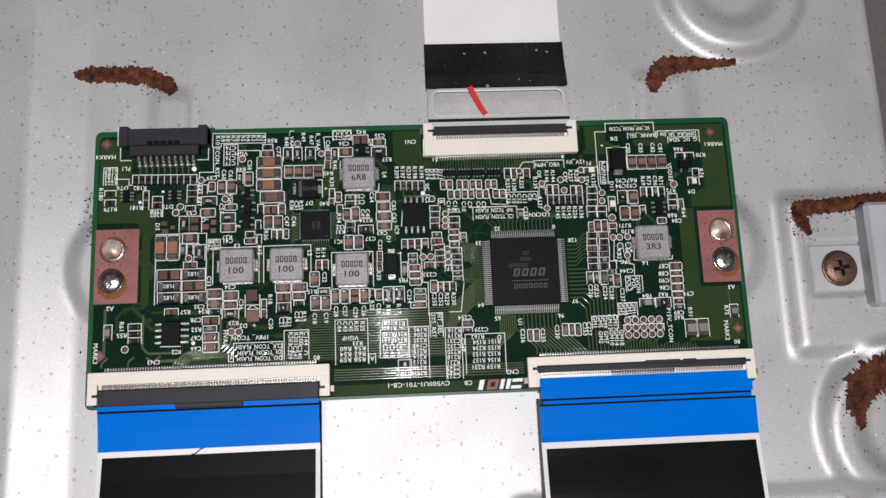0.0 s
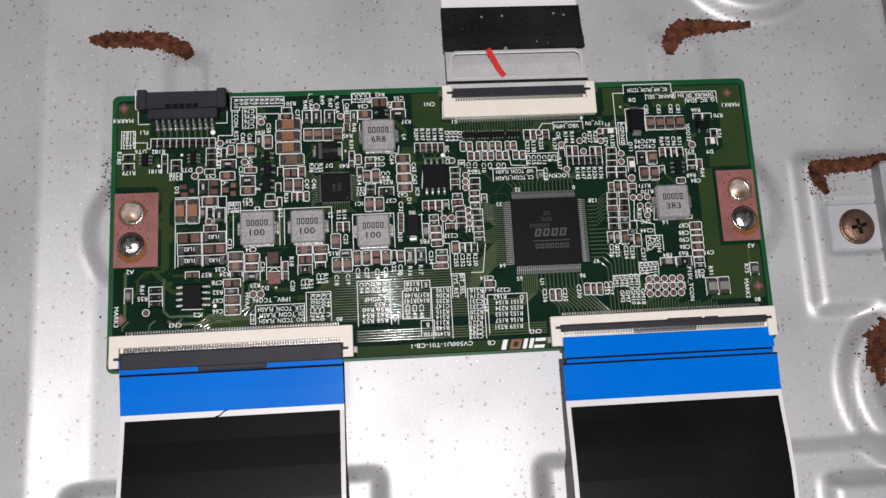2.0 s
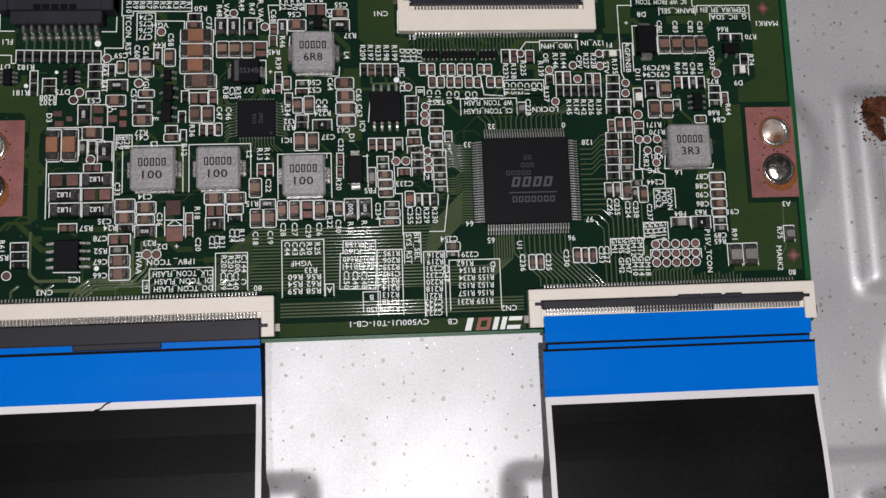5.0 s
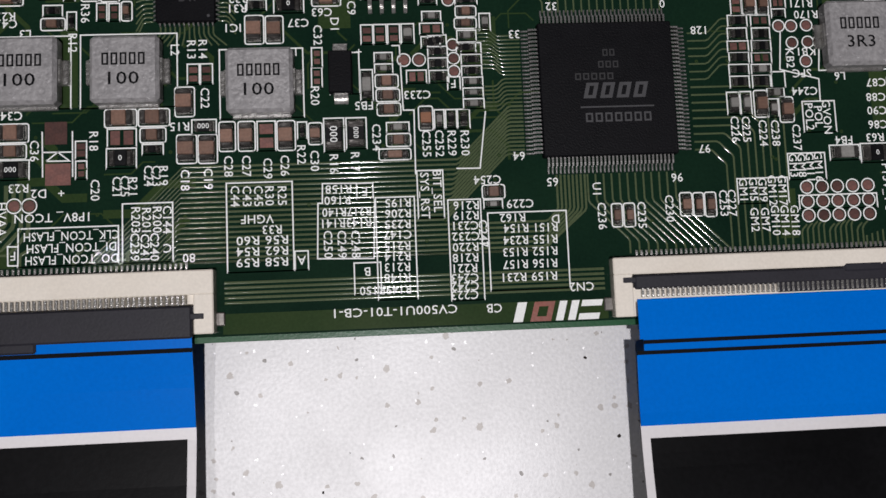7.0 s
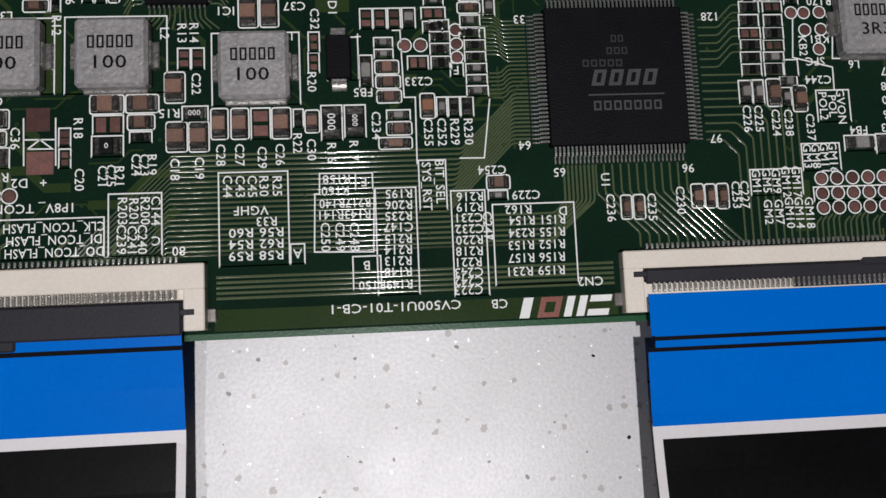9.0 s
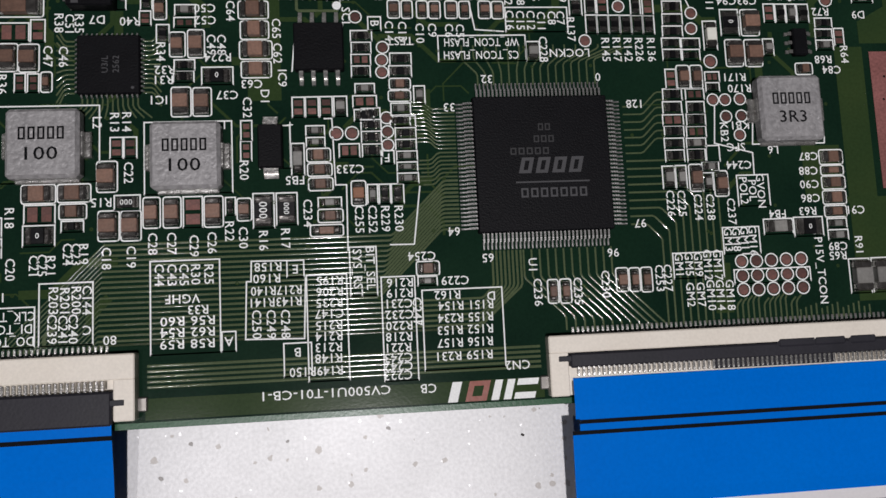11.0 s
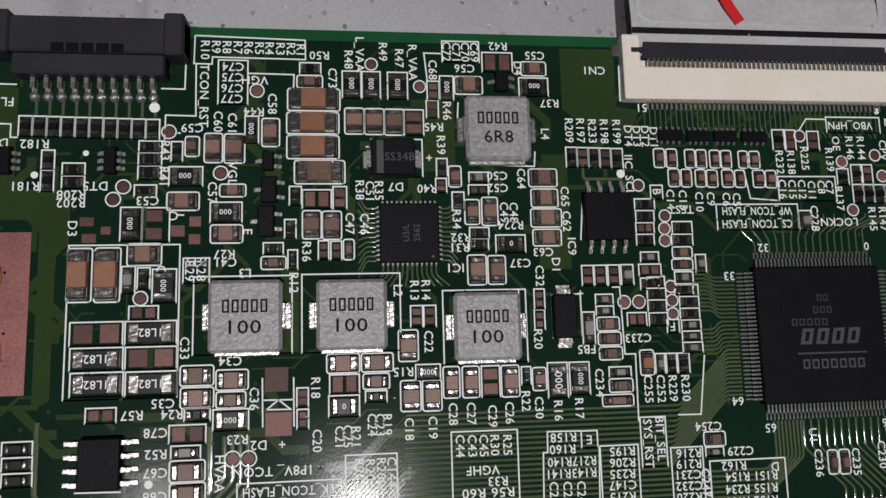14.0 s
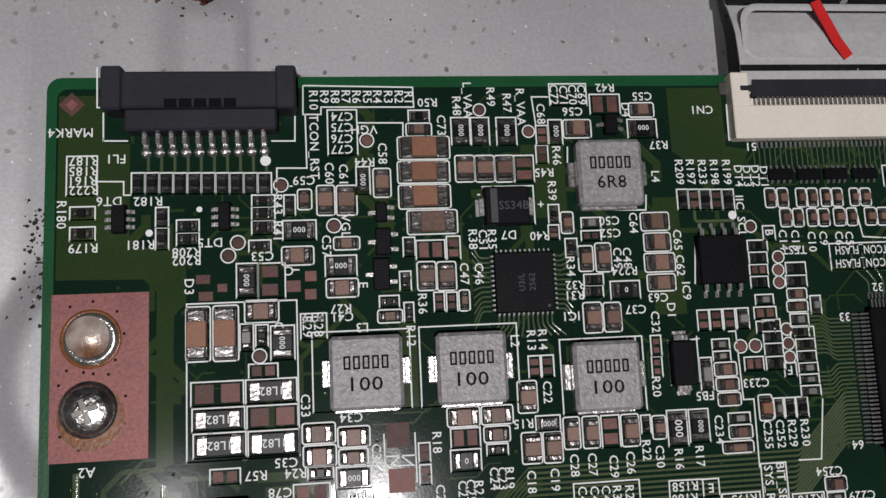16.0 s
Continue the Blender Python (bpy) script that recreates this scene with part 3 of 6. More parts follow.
leads(d7, 1, 1, 2.3, 0, "e", 0.7, 1.8, 0.8, m=LEAD)
leads(d7, 1, 1, 2.3, 0, "w", 0.7, 1.8, 0.8, m=LEAD)
part("cathode_band", Geo().box(-1.7, -1.75, 1.6, -1.0, 1.75, 1.612).mesh("cathode_band", MARKING), d7)
letter("SS34B", 0.7, 0.0, 0.85, 0, 1.58, MARKING, d7)
d1 = chip("diode", 63.2, 27.95, 2.5, 4.6, 1.0)
leads(d1, 1, 1, 0, 2.3, "n", 0.5, 1.5, 1.0)
leads(d1, 1, 1, 0, 2.3, "s", 0.5, 1.5, 1.0)
d8 = chip("diode", 113.85, 49.75, 3.3, 4.85, 1.3)
leads(d8, 1, 1, 0, 2.42, "n", 0.6, 1.9, 0.8, m=LEAD)
leads(d8, 1, 1, 0, 2.42, "s", 0.6, 1.9, 1.1, m=LEAD)


def small_chip(name, x, y, w, h, z, east, west, pitch, wide=0.4, length=0.75, sides="ew"):
    z *= 0.72
    ob = chip(name, x, y, w, h, z)
    leads(ob, east, pitch, w / 2, h / 2, sides[0], z * 0.45, wide, length)
    leads(ob, west, pitch, w / 2, h / 2, sides[1], z * 0.45, wide, length)
    return ob


for ix, iy, code, side in ((30.7, 28.65, "100", 7.15), (41.1, 28.6, "100", 7.05), (54.85, 27.1, "100", 6.95), (56.7, 48.05, "6R8", 7.0), (119.9, 30.8, "3R3", 7.3)):
    inductor(ix, iy, code, side)

# ---- connectors ----
def ribbon_socket(x0, x1, cream, latch, finger, wing, n, s, label):
    """A flat-cable socket. cream, latch: their nearer and farther line in y; s: side of the solder tails (1 north, -1 south)."""
    cx, w = (x0 + x1) / 2, x1 - x0
    span = lambda p, r: (min(p, r), max(p, r))
    g = Geo()
    lo, hi = span(*cream)
    g.box(-w / 2, lo, 0.0, w / 2, hi, 1.9, 0.12)
    for e in (-1, 1):
        a, b = span(e * w / 2, e * (w / 2 - 2.0))
        lo, hi = span(cream[1] + 0.1 * s, wing)
        g.box(a, lo, 0.0, b, hi, 1.9, 0.12)
    lo, hi = span(cream[1] + 0.1 * s, wing)
    g.box(-w / 2 + 1.9, lo, 0.0, w / 2 - 1.9, hi, 0.6)
    ob = part("ribbon_socket", fix(g.mesh("ribbon_socket", CREAM)), board, label, at=(cx, 0, 0.0))
    lw = w - 4.4
    lo, hi = span(*latch)
    g = Geo().box(-lw / 2, lo, 0.95, lw / 2, hi, 1.8, 0.2)
    lo, hi = span(latch[0], latch[0] - s * 0.9)
    g.box(-lw / 2 - 1.2, lo, 0.8, lw / 2 + 1.2, hi, 1.5, 0.15)
    lo, hi = span(latch[1] + s * 0.2, latch[1] - s * 0.9)
    g.box(-w * 0.14, lo, 1.0, w * 0.14, hi, 1.65, 0.2)
    if abs(latch[1] - latch[0]) < 2:
        base = Geo().box(-w / 2 + 1.95, finger - 1.0, 0.0, w / 2 - 1.95, finger + 0.5, 1.4)
        part("contact_bed", fix(base.mesh("contact_bed", CREAM)), ob)
        for bx, bw in ((0.5, 2.6), (4.6, 2.2), (8.6, 1.9)):
            g.box(bx, latch[0] - 0.6, 1.0, bx + bw * 1.7, latch[0] + 0.55, 2.0, 0.3)
    mid = (latch[0] * 2 + latch[1]) / 3
    for e in (-1, 1):
        a, b = span(e * (lw / 2 - 0.2), e * (w / 2 - 0.9))
        g.box(a, mid - 0.35, 1.3, b, mid + 0.35, 1.95, 0.12)
    part("latch", fix(g.mesh("latch", DARKNYLON)), ob)
    tm = shared(("tail", s), lambda: fix(Geo().box(-0.13, -0.1, 0.02, 0.13, 0.75, 0.2, 0.03).box(-0.11, -0.5, 0.1, 0.11, 0.1, 0.85).mesh("contact_tail", TIN)))
    fm = shared(("finger",), lambda: fix(Geo().box(-0.13, -0.55, 1.55, 0.13, 0.45, 1.9, 0.04).mesh("contact_finger", TIN)))
    pitch = (lw - 1.6) / (n - 1)
    for i in range(n):
        px = -lw / 2 + 0.8 + i * pitch
        part("contact_tail", tm, ob, at=(px, cream[0] + 0.05 * s, 0), turn=0 if s > 0 else 180)
        part("contact_finger", fm, ob, at=(px, finger, 0), turn=0 if s > 0 else 180)
    am = shared(("anchor",), lambda: fix(Geo().box(-0.6, -0.7, 0, 0.6, 0.7, 0.35, 0.12).mesh("anchor", SOLDER)))
    for e in (-1, 1):
        part("anchor", am, ob, at=(e * (w / 2 + 0.25), wing + s * 1.4, 0))
    ob.scale.z = 0.72
    return ob


ribbon_socket(71.0, 105.0, (51.5, 55.2), (56.2, 58.9), 55.6, 58.9, 51, -1, "cream flat-cable socket with its dark latch open")
ribbon_socket(0.9, 49.8, (7.5, 5.0), (3.9, 0.6), 4.5, 1.0, 80, 1, "cream flat-cable socket with its dark latch open")
ribbon_socket(91.0, 139.6, (7.1, 5.3), (5.2, 3.7), 3.4, 0.9, 80, 1, "cream flat-cable socket with its dark latch closed")

g = Geo()
g.box(0.0, 2.2, 0.0, 18.6, 5.9, 3.0, 0.2)
g.box(0.0, 2.0, 0.0, 2.0, 6.4, 3.3, 0.2)
g.box(16.6, 2.0, 0.0, 18.6, 6.4, 3.3, 0.2)
g.box(2.0, 0.1, 0.0, 16.6, 2.3, 2.4, 0.2)
plug = part("power_socket", fix(g.mesh("power_socket", DARKNYLON)), board, "black ten-pin socket with tinned leads", at=(6.0, 52.9, 0.02))
plug.scale.z = 0.84
# flat black patches paint the dark inside the five slots
for i in range(5):
    part("slot", fix(Geo().box(5.9 + i * 1.42, 2.2, 3.0, 7.1 + i * 1.42, 3.1, 3.012).mesh("slot", INK_SHADE)), plug)
leg_m = fix(Geo().box(-0.3, -1.9, 0.02, 0.3, 0.2, 0.38, 0.1).box(-0.24, -0.9, 0.2, 0.24, 0.3, 1.0, 0.06).lathe(0, -1.55, [(0.0001, 0.62), (0.3, 0.55), (0.48, 0.3), (0.56, 0.02)], 14).mesh("lead", TIN))
for i in range(10):
    part("lead", leg_m, plug, at=(3.6 + i * 1.28, -0.1, 0))

# ---- bare copper lugs with screws ----
def lug(x0, y0, x1, y1, hx, hy, sx, sy, seed):
    """A bare copper field with tiny plated holes, a flux-stained solder bump in its bright ring, and a stain beside the screw."""
    rnd = random.Random(seed)
    pm = fix(Geo().box(x0, y0, 0, x1, y1, 0.05).mesh("copper_lug", COPPER))
    part("copper_lug", pm, board, "bare reddish copper lug with flux stains", at=(0, 0, 0.004))
    g = Geo().lathe(0, 0, [(0.0001, 0.62), (0.8, 0.56), (1.5, 0.32), (1.95, 0.12), (2.1, 0.05)], 36)
    part("solder_bump", fix(g.mesh("solder_bump", FLUXGLINT, smooth=True)), board, "solder bump stained with brown flux, pale glints painted in", at=(hx, hy, 0.03))
    part("solder_ring", fix(Geo().ring(0, 0, 1.7, 2.5, 0.0, 0.1, 36).mesh("solder_ring", TIN, smooth=True)), board, at=(hx + 0.3, hy - 0.25, 0.03))
    part("flux_rim", fix(Geo().ring(0, 0, 2.45, 2.85, 0.0, 0.03, 36).mesh("flux_rim", RESIN, smooth=True)), board, "brown rim of dried flux", at=(hx + 0.3, hy - 0.25, 0.053))
    part("flux_stain", fix(Geo().lathe(0, 0, [(0.0001, 0.0), (2.9, 0.0), (3.1, 0.012), (0.0001, 0.014)], 28).mesh("flux_stain", RESIN)), board, "orange flux stain round the screw", at=(sx + 0.25, sy - 0.75, 0.056))
    # small black discs paint the dark of the hole mouths
    holes = Geo()
    for i in range(18):
        a = 2 * math.pi * i / 18
        px, py = ((hx, hy), (sx, sy))[i % 2]
        px, py = px + 3.5 * math.cos(a) + rnd.uniform(-0.2, 0.2), py + 3.6 * math.sin(a) + rnd.uniform(-0.2, 0.2)
        if x0 + 0.4 < px < x1 - 0.4 and y0 + 0.4 < py < y1 - 0.4:
            holes.lathe(px, py, [(0.0001, 0.062), (0.10, 0.064), (0.15, 0.056)], 10)
    part("plated_hole", fix(holes.mesh("plated_hole", INK_SHADE)), board)["kind"] = "stuff"


def screw(name, x, y, z, r, m, label, spin=20):
    n = 40
    g = Geo().lathe(0, 0, [(0.0001, 1.55), (r * 0.25, 1.53), (r * 0.55, 1.4), (r * 0.82, 1.05), (r * 0.97, 0.6), (r, 0.2), (r * 0.98, 0.0), (0.0001, 0.0)], n)
    me = fix(g.mesh(name, m, smooth=True))
    ob = tagged(part(name, me, at=(x, y, z)), label, "screw", "screws")
    # the cross lies on the head; its dark colour draws the recess shade
    g = Geo().box(-r * 0.5, -r * 0.12, 0, r * 0.5, r * 0.12, 0.12, 0.05).box(-r * 0.12, -r * 0.5, 0, r * 0.12, r * 0.5, 0.125, 0.05)
    part("flange", fix(Geo().lathe(0, 0, [(r * 0.9, 0.0), (r * 1.12, 0.0), (r * 1.12, 0.12), (r * 0.95, 0.3)], 40).mesh("flange", m, smooth=True)), ob)
    part("cross_slot", fix(g.mesh("cross_slot", SOLDER if m is CHROME else INK_SHADE)), ob, at=(0, 0, 1.42), turn=spin)
    ob.scale.z = 0.6
    return ob


lug(0.9, 21.6, 9.9, 37.4, 4.25, 33.3, 4.4, 26.4, 1)
lug(130.8, 21.7, 139.2, 37.6, 135.5, 33.4, 135.9, 26.6, 2)
screw("screw", 4.4, 26.4, ZB + 0.075, 2.4, CHROME, "shiny steel cross-head screw in the board's copper lug", 20)
screw("screw", 135.9, 26.6, ZB + 0.075, 2.5, CHROME, "shiny steel cross-head screw in the board's copper lug", 50)
screw("screw", 162.3, 23.9, panel_height(162.3, 23.9) + 1.2, 3.6, BROWNSCREW, "brown tarnished cross-head screw in the bracket tongue", 10)

# ---- flat cables ----
def ribbon(name, label, profile, x0, x1, bands, spread=0.0):
    """A flat cable that follows a profile of (y, z); bands: (from, to, inset, material, name, lift) along the profile's length."""
    ob = thing(name, label, "flat cable", "flat cables of the board")
    L = [0.0]
    for (a, b), (c, d) in zip(profile, profile[1:]):
        L.append(L[-1] + math.hypot(c - a, d - b))

    def at(s):
        s = min(max(s, 0), L[-1])
        for i in range(len(L) - 1):
            if s <= L[i + 1] + 1e-9:
                u = (s - L[i]) / (L[i + 1] - L[i])
                a, b = profile[i], profile[i + 1]
                return a[0] + (b[0] - a[0]) * u, a[1] + (b[1] - a[1]) * u
    for s0, s1, inset, m, pname, lift in bands:
        n = max(2, int((s1 - s0) / 1.5) + 1)
        g = Geo()
        vs = []
        for i in range(n + 1):
            s = s0 + (s1 - s0) * i / n
            y, z = at(s)
            e = inset - spread * s
            for xx, zz in ((x0 + e, z + lift), (x1 - e, z + lift), (x1 - e, z + lift - 0.12), (x0 + e, z + lift - 0.12)):
                vs.append((xx, y, zz))
        fs = [(0, 1, 2, 3), tuple(4 * n + k for k in (3, 2, 1, 0))]
        for i in range(n):
            for k in range(4):
                a, b = 4 * i + k, 4 * i + (k + 1) % 4
                fs.append((a, a + 4, b + 4, b))
        g.add(vs, fs)
        me = fix(g.mesh(pname, m))
        part(pname, me, ob)
    return ob


pl = [(2.4, ZB + 0.9), (0, ZB + 0.8), (-4, ZB + 0.2), (-9, ZB - 0.3), (-14, ZB + 0.1), (-20, ZB + 0.8), (-27, ZB + 1.4), (-36, ZB + 1.4), (-50, ZB), (-95, 0.6)]
left_cable = ribbon("flat_cable", "black flat cable with white edges and a bright blue stiffener", pl, 2.9, 47.5,
       [(0, 10.9, 0.0, BLUE, "blue_stiffener", 0.16), (10.7, 98, 0.0, WHITEFILM, "white_carrier", 0.0), (12.1, 98, 0.9, BLACKFILM, "black_shield", 0.14),
        (2.75, 3.2, 0.0, INK_SHADE, "dark_line", 0.2)])
pr = [(3.2, ZB + 1.0), (0, ZB + 1.1), (-4, ZB + 1.0), (-9, ZB + 0.8), (-14, ZB + 1.2), (-20, ZB + 2.0), (-27, ZB + 2.6), (-36, ZB + 2.4), (-50, ZB + 0.5), (-95, 0.6)]
ribbon("flat_cable", "black flat cable with a blue stiffener crossed by two dark lines", pr, 93.0, 138.9,
       [(0.55, 4.7, 0.4, BLUE, "blue_stiffener", 0.16), (4.6, 6.0, 0.8, BLUE, "blue_stiffener", 0.15), (5.9, 13.6, 0.0, BLUE, "blue_stiffener", 0.16), (13.4, 99, 0.0, WHITEFILM, "white_carrier", 0.0), (14.9, 99, 0.9, BLACKFILM, "black_shield", 0.14),
        (4.8, 5.2, 0.8, INK_SHADE, "dark_line", 0.2), (5.9, 6.3, 0.0, INK_SHADE, "dark_line", 0.2)])
pt = [(56.5, ZB + 1.0), (60.0, ZB + 1.3), (64.0, ZB + 0.9), (68.0, ZB - 0.6), (74, 1.4), (80, 0.7), (160, 0.6)]
top = ribbon("flat_cable", "white flat cable with black tape and a red pen stroke", pt, 72.2, 103.6,
             [(0, 11.3, 0.0, CLEARTAB, "frosted_tab", 0.16), (11.0, 104, 0.0, WHITEFILM, "white_carrier", 0.0), (11.2, 22.8, -0.3, FOAM, "black_tape", 1.0)])
part("tape_rim", fix(Geo().box(72.0, 67.2, 0.0, 103.8, 70.3, 0.7, 0.3).mesh("tape_rim", FOAM)), top, "folded lip of black tape", at=(0, 0, ZB + 0.2))
part("pen_stroke", fix(Geo().line([(81.6, 67.0), (82.7, 64.6), (83.7, 62.4), (84.9, 60.5)], 1.25, 0.0, 0.05).mesh("pen_stroke", REDINK)), top, "red felt pen stroke", at=(0, 0, ZB + 1.6))

emboss = rounded(73.2, 60.5, 102.6, 66.4, 1.6)
part("tab_rim", Geo().ridge(emboss + [emboss[0], emboss[1]], 0.8, 0.10).mesh("tab_rim", CLEARTAB, smooth=True), top, "embossed rim of the frosted tab", at=(0, 0, ZB + 1.32))
# shade along the tab's end, drawn as a thin sheet in tape black
part("shadow_strip", fix(Geo().box(72.2, 59.0, 0.0, 103.6, 59.7, 0.06).mesh("shadow_strip", FOAM)), top, "dark strip drawn as the shade at the end of the tab", at=(0, 0, ZB + 1.42))
part("pen_mark", Geo().ridge([(21.6, -9.6), (22.5, -9.4), (23.2, -8.7), (24.2, -8.3)], 0.24, 0.05).mesh("pen_mark", INK_SHADE), left_cable, "short dark pen mark", at=(0, 0, ZB - 0.1))

# ---- bracket and rust on the panel ----
br = thing("steel_bracket", "grey steel bracket with a screwed tongue on the back panel", "bracket", at=(160, 24, panel_height(162, 24)))
part("tongue", fix(Geo().box(-4.0, -5.2, 0.0, 8.5, 5.2, 1.1, 0.3).mesh("tongue", BRACKET)), br)
part("riser", fix(Geo().box(7.5, -9.0, 0.0, 40, 14.0, 5.0, 0.8).mesh("riser", BRACKET)), br)


def rust(pts, seed, thick=0.35):
    """A crust of rust along a curved slot: (x, y, half width) at each knot."""
    rnd = random.Random(seed)
    g = Geo()
    n, m = 70, 9
    vs = []
    for i in range(n + 1):
        u = i / n * (len(pts) - 1)
        k = min(int(u), len(pts) - 2)
        f = u - k
        f = f * f * (3 - 2 * f) * 0.4 + f * 0.6
        x, y, w = (pts[k][j] + (pts[k + 1][j] - pts[k][j]) * f for j in range(3))
        dx, dy = pts[k + 1][0] - pts[k][0], pts[k + 1][1] - pts[k][1]
        ln = math.hypot(dx, dy)
        nx, ny = -dy / ln, dx / ln
        w0, w1 = w * rnd.uniform(0.78, 1.22), w * rnd.uniform(0.78, 1.22)
        for j in range(m + 1):
            v = j / m * 2 - 1
            r = v * (w1 if v > 0 else w0)
            px, py = x + nx * r + rnd.uniform(-.07, .07), y + ny * r + rnd.uniform(-.07, .07)
            h = thick * (1 - v * v) * rnd.uniform(0.3, 1.2) * (1 if 0 < i < n else 0)
            vs.append((px, py, panel_height(px, py) + (h if abs(v) < 1 else -0.1) + 0.03))
    fs = [(i * (m + 1) + j, (i + 1) * (m + 1) + j, (i + 1) * (m + 1) + j + 1, i * (m + 1) + j + 1) for i in range(n) for j in range(m)]
    g.add(vs, fs)
    for i in range(60):                                  # loose flecks round the crust
        k = rnd.randrange(len(pts) - 1)
        f, a = rnd.random(), rnd.uniform(0, 6.28)
        d = pts[k][2] * rnd.uniform(1.0, 1.9)
        x, y = (pts[k][j] + (pts[k + 1][j] - pts[k][j]) * f + d * (math.cos(a), math.sin(a))[j] for j in range(2))
        r = rnd.uniform(0.08, 0.3)
        ring5 = [(x + r * rnd.uniform(0.5, 1.2) * math.cos(b * 1.2566), y + r * rnd.uniform(0.5, 1.2) * math.sin(b * 1.2566)) for b in range(5)]
        g.add([(u, v, panel_height(u, v) + 0.02) for u, v in ring5] + [(x, y, panel_height(x, y) + 0.08)], [(b, (b + 1) % 5, 5) for b in range(5)])
    tagged(part("rust_patch", fix(g.mesh("rust_patch", RUST))), "brown crusted rust eating through the steel panel", "rust", "", "structure")


rust([(-6.5, 73.6, 0.8), (-3, 74.0, 2.2), (4, 73.8, 2.1), (9.5, 73.2, 2.3), (13.5, 71.2, 2.1), (15.6, 69.0, 1.4)], 3)
rust([(124.6, 66.4, 1.0), (124.9, 69.5, 2.4), (128, 73.0, 2.8), (134, 73.6, 2.0), (140, 73.6, 1.4), (145.2, 73.7, 0.8)], 4)
rust([(153.0, 37.2, 0.5), (154.2, 37.6, 2.2), (159, 38.0, 2.0), (166, 38.4, 2.0), (172, 39.2, 2.2), (180, 40.0, 1.5)], 5)
rust([(154.2, 37.4, 2.0), (155.3, 34.2, 1.7), (156.6, 31.6, 0.7)], 6)
rust([(174.5, 2.4, 3.0), (169, 1.2, 4.6), (164, -2.0, 4.8), (162.5, -5.5, 3.6), (164, -11, 1.4)], 7)

def grime():
    """Dark flecks of dirt along the board's west edge and scattered over the panel."""
    rnd = random.Random(77)
    g = Geo()
    for i in range(230):
        if i < 120:
            x, y = -0.4 - abs(rnd.gauss(0, 1.6)), rnd.gauss(42, 3.2)
        else:
            x, y = rnd.uniform(-50, 175), rnd.uniform(-50, 110)
        r = rnd.uniform(0.06, 0.26)
        ring6 = [(x + r * rnd.uniform(0.5, 1.3) * math.cos(b * 1.0472), y + r * rnd.uniform(0.5, 1.3) * math.sin(b * 1.0472)) for b in range(6)]
        g.add([(u, v, panel_height(u, v) + 0.015) for u, v in ring6] + [(x, y, panel_height(x, y) + 0.05)], [(b, (b + 1) % 6, 6) for b in range(6)])
    tagged(part("dirt_flecks", fix(g.mesh("dirt_flecks", GRIME))), "dark flecks of dirt lying on the steel panel", "dirt", "", "stuff")


grime()

# ---- copper pours, traces and marks under the mask ----
pour((1.2, 57.2), (5.6, 57.2), (5.6, 52.4), (8.0, 52.2), (8.0, 41.8), (13.4, 41.6), (13.4, 36.2), (12.2, 34.9), (12.2, 21.0), (10.6, 20.2), (10.6, 38.6), (1.2, 38.8))
pour((64.2, 57.6), (70.4, 57.6), (70.4, 51.0), (73.0, 50.6), (72.2, 48.8), (66.6, 48.8), (64.2, 50.6))
pour((50.4, 0.8), (90.6, 0.8), (90.6, 2.9), (50.4, 2.9))
pour((129.8, 38.6), (138.6, 38.6), (138.6, 57.6), (118, 57.6), (118, 52.9), (125.6, 52.9), (125.6, 54.0), (133.2, 54.0), (133.2, 43.0), (129.8, 41.2))
pour((126.6, 9.2), (138.6, 9.2), (138.6, 20.8), (130.0, 20.8), (130.0, 38.2), (126.6, 38.2))
pour((34.0, 25.0), (35.8, 25.0), (35.8, 33.6), (34.0, 33.6))
pour((48.6, 43.6), (52.2, 43.6), (52.2, 52.0), (49.4, 52.0))
pour((60.9, 33.0), (64.4, 33.0), (64.4, 45.5), (61.6, 45.5))
pour((110.0, 8.6), (112.0, 8.6), (112.0, 14.0), (110.0, 14.0))
pour((20.5, 8.4), (29.5, 8.4), (29.5, 10.6), (20.5, 10.6))
pour((107, 51.2), (111.6, 51.2), (111.6, 57.6), (107, 57.6))
pour((121.5, 20.6), (126.0, 20.6), (126.0, 26.8), (121.5, 26.8))

traces = Geo()


def trace(*pts, w=0.17, h=0.024):
    traces.ridge(list(pts), w, h)


# bus from the south-west socket along the south side, part to the controller's west side, part to its south side
for i in range(21):
    y, foot = 7.65 + 0.535 * i, 46.4 - 0.5 * i
    start = [(foot, 7.9), (foot, 8.3), (foot + max(0.05, y - 8.3), max(y, 8.32))]
    trace(*start, w=0.13)
    if i > 7:
        pin = 18.75 + 0.435 * (i - 8)
        c = 59.5 + 0.4 * (14 - i)
        trace(start[-1], (y + c, y), (pin + c, pin), (82.6, pin), w=0.23)
    else:
        c, pin = 76.4 - 0.45 * i, 88.9 - 0.435 * i
        trace(start[-1], (y + c, max(y, 8.32)), (pin, pin - c), (pin, 16.3), w=0.23)
for i in range(5):
    trace((50.6, 4.0 + 0.52 * i), (90.4, 4.0 + 0.52 * i), w=0.27)
# the controller's other leads
for i in range(18):
    y = 24.4 + 0.435 * i
    n = 1.2 + 0.9 * (i % 3)
    trace((82.6, y), (80.9 - 0.05 * i, y), (80.9 - 0.05 * i - 0.8, y + 0.8 * (1 if i > 6 else -1)), (80.9 - 0.05 * i - 0.8 - n, y + 0.8 * (1 if i > 6 else -1)))
for k in range(9, 32, 2):
    x, foot = 85.3 + 0.435 * k, 93.4 + 0.5 * (k - 9)
    trace((x, 16.3), (x, 13.3), (foot, 13.3 - (foot - x)), (foot, 7.6), w=0.2)
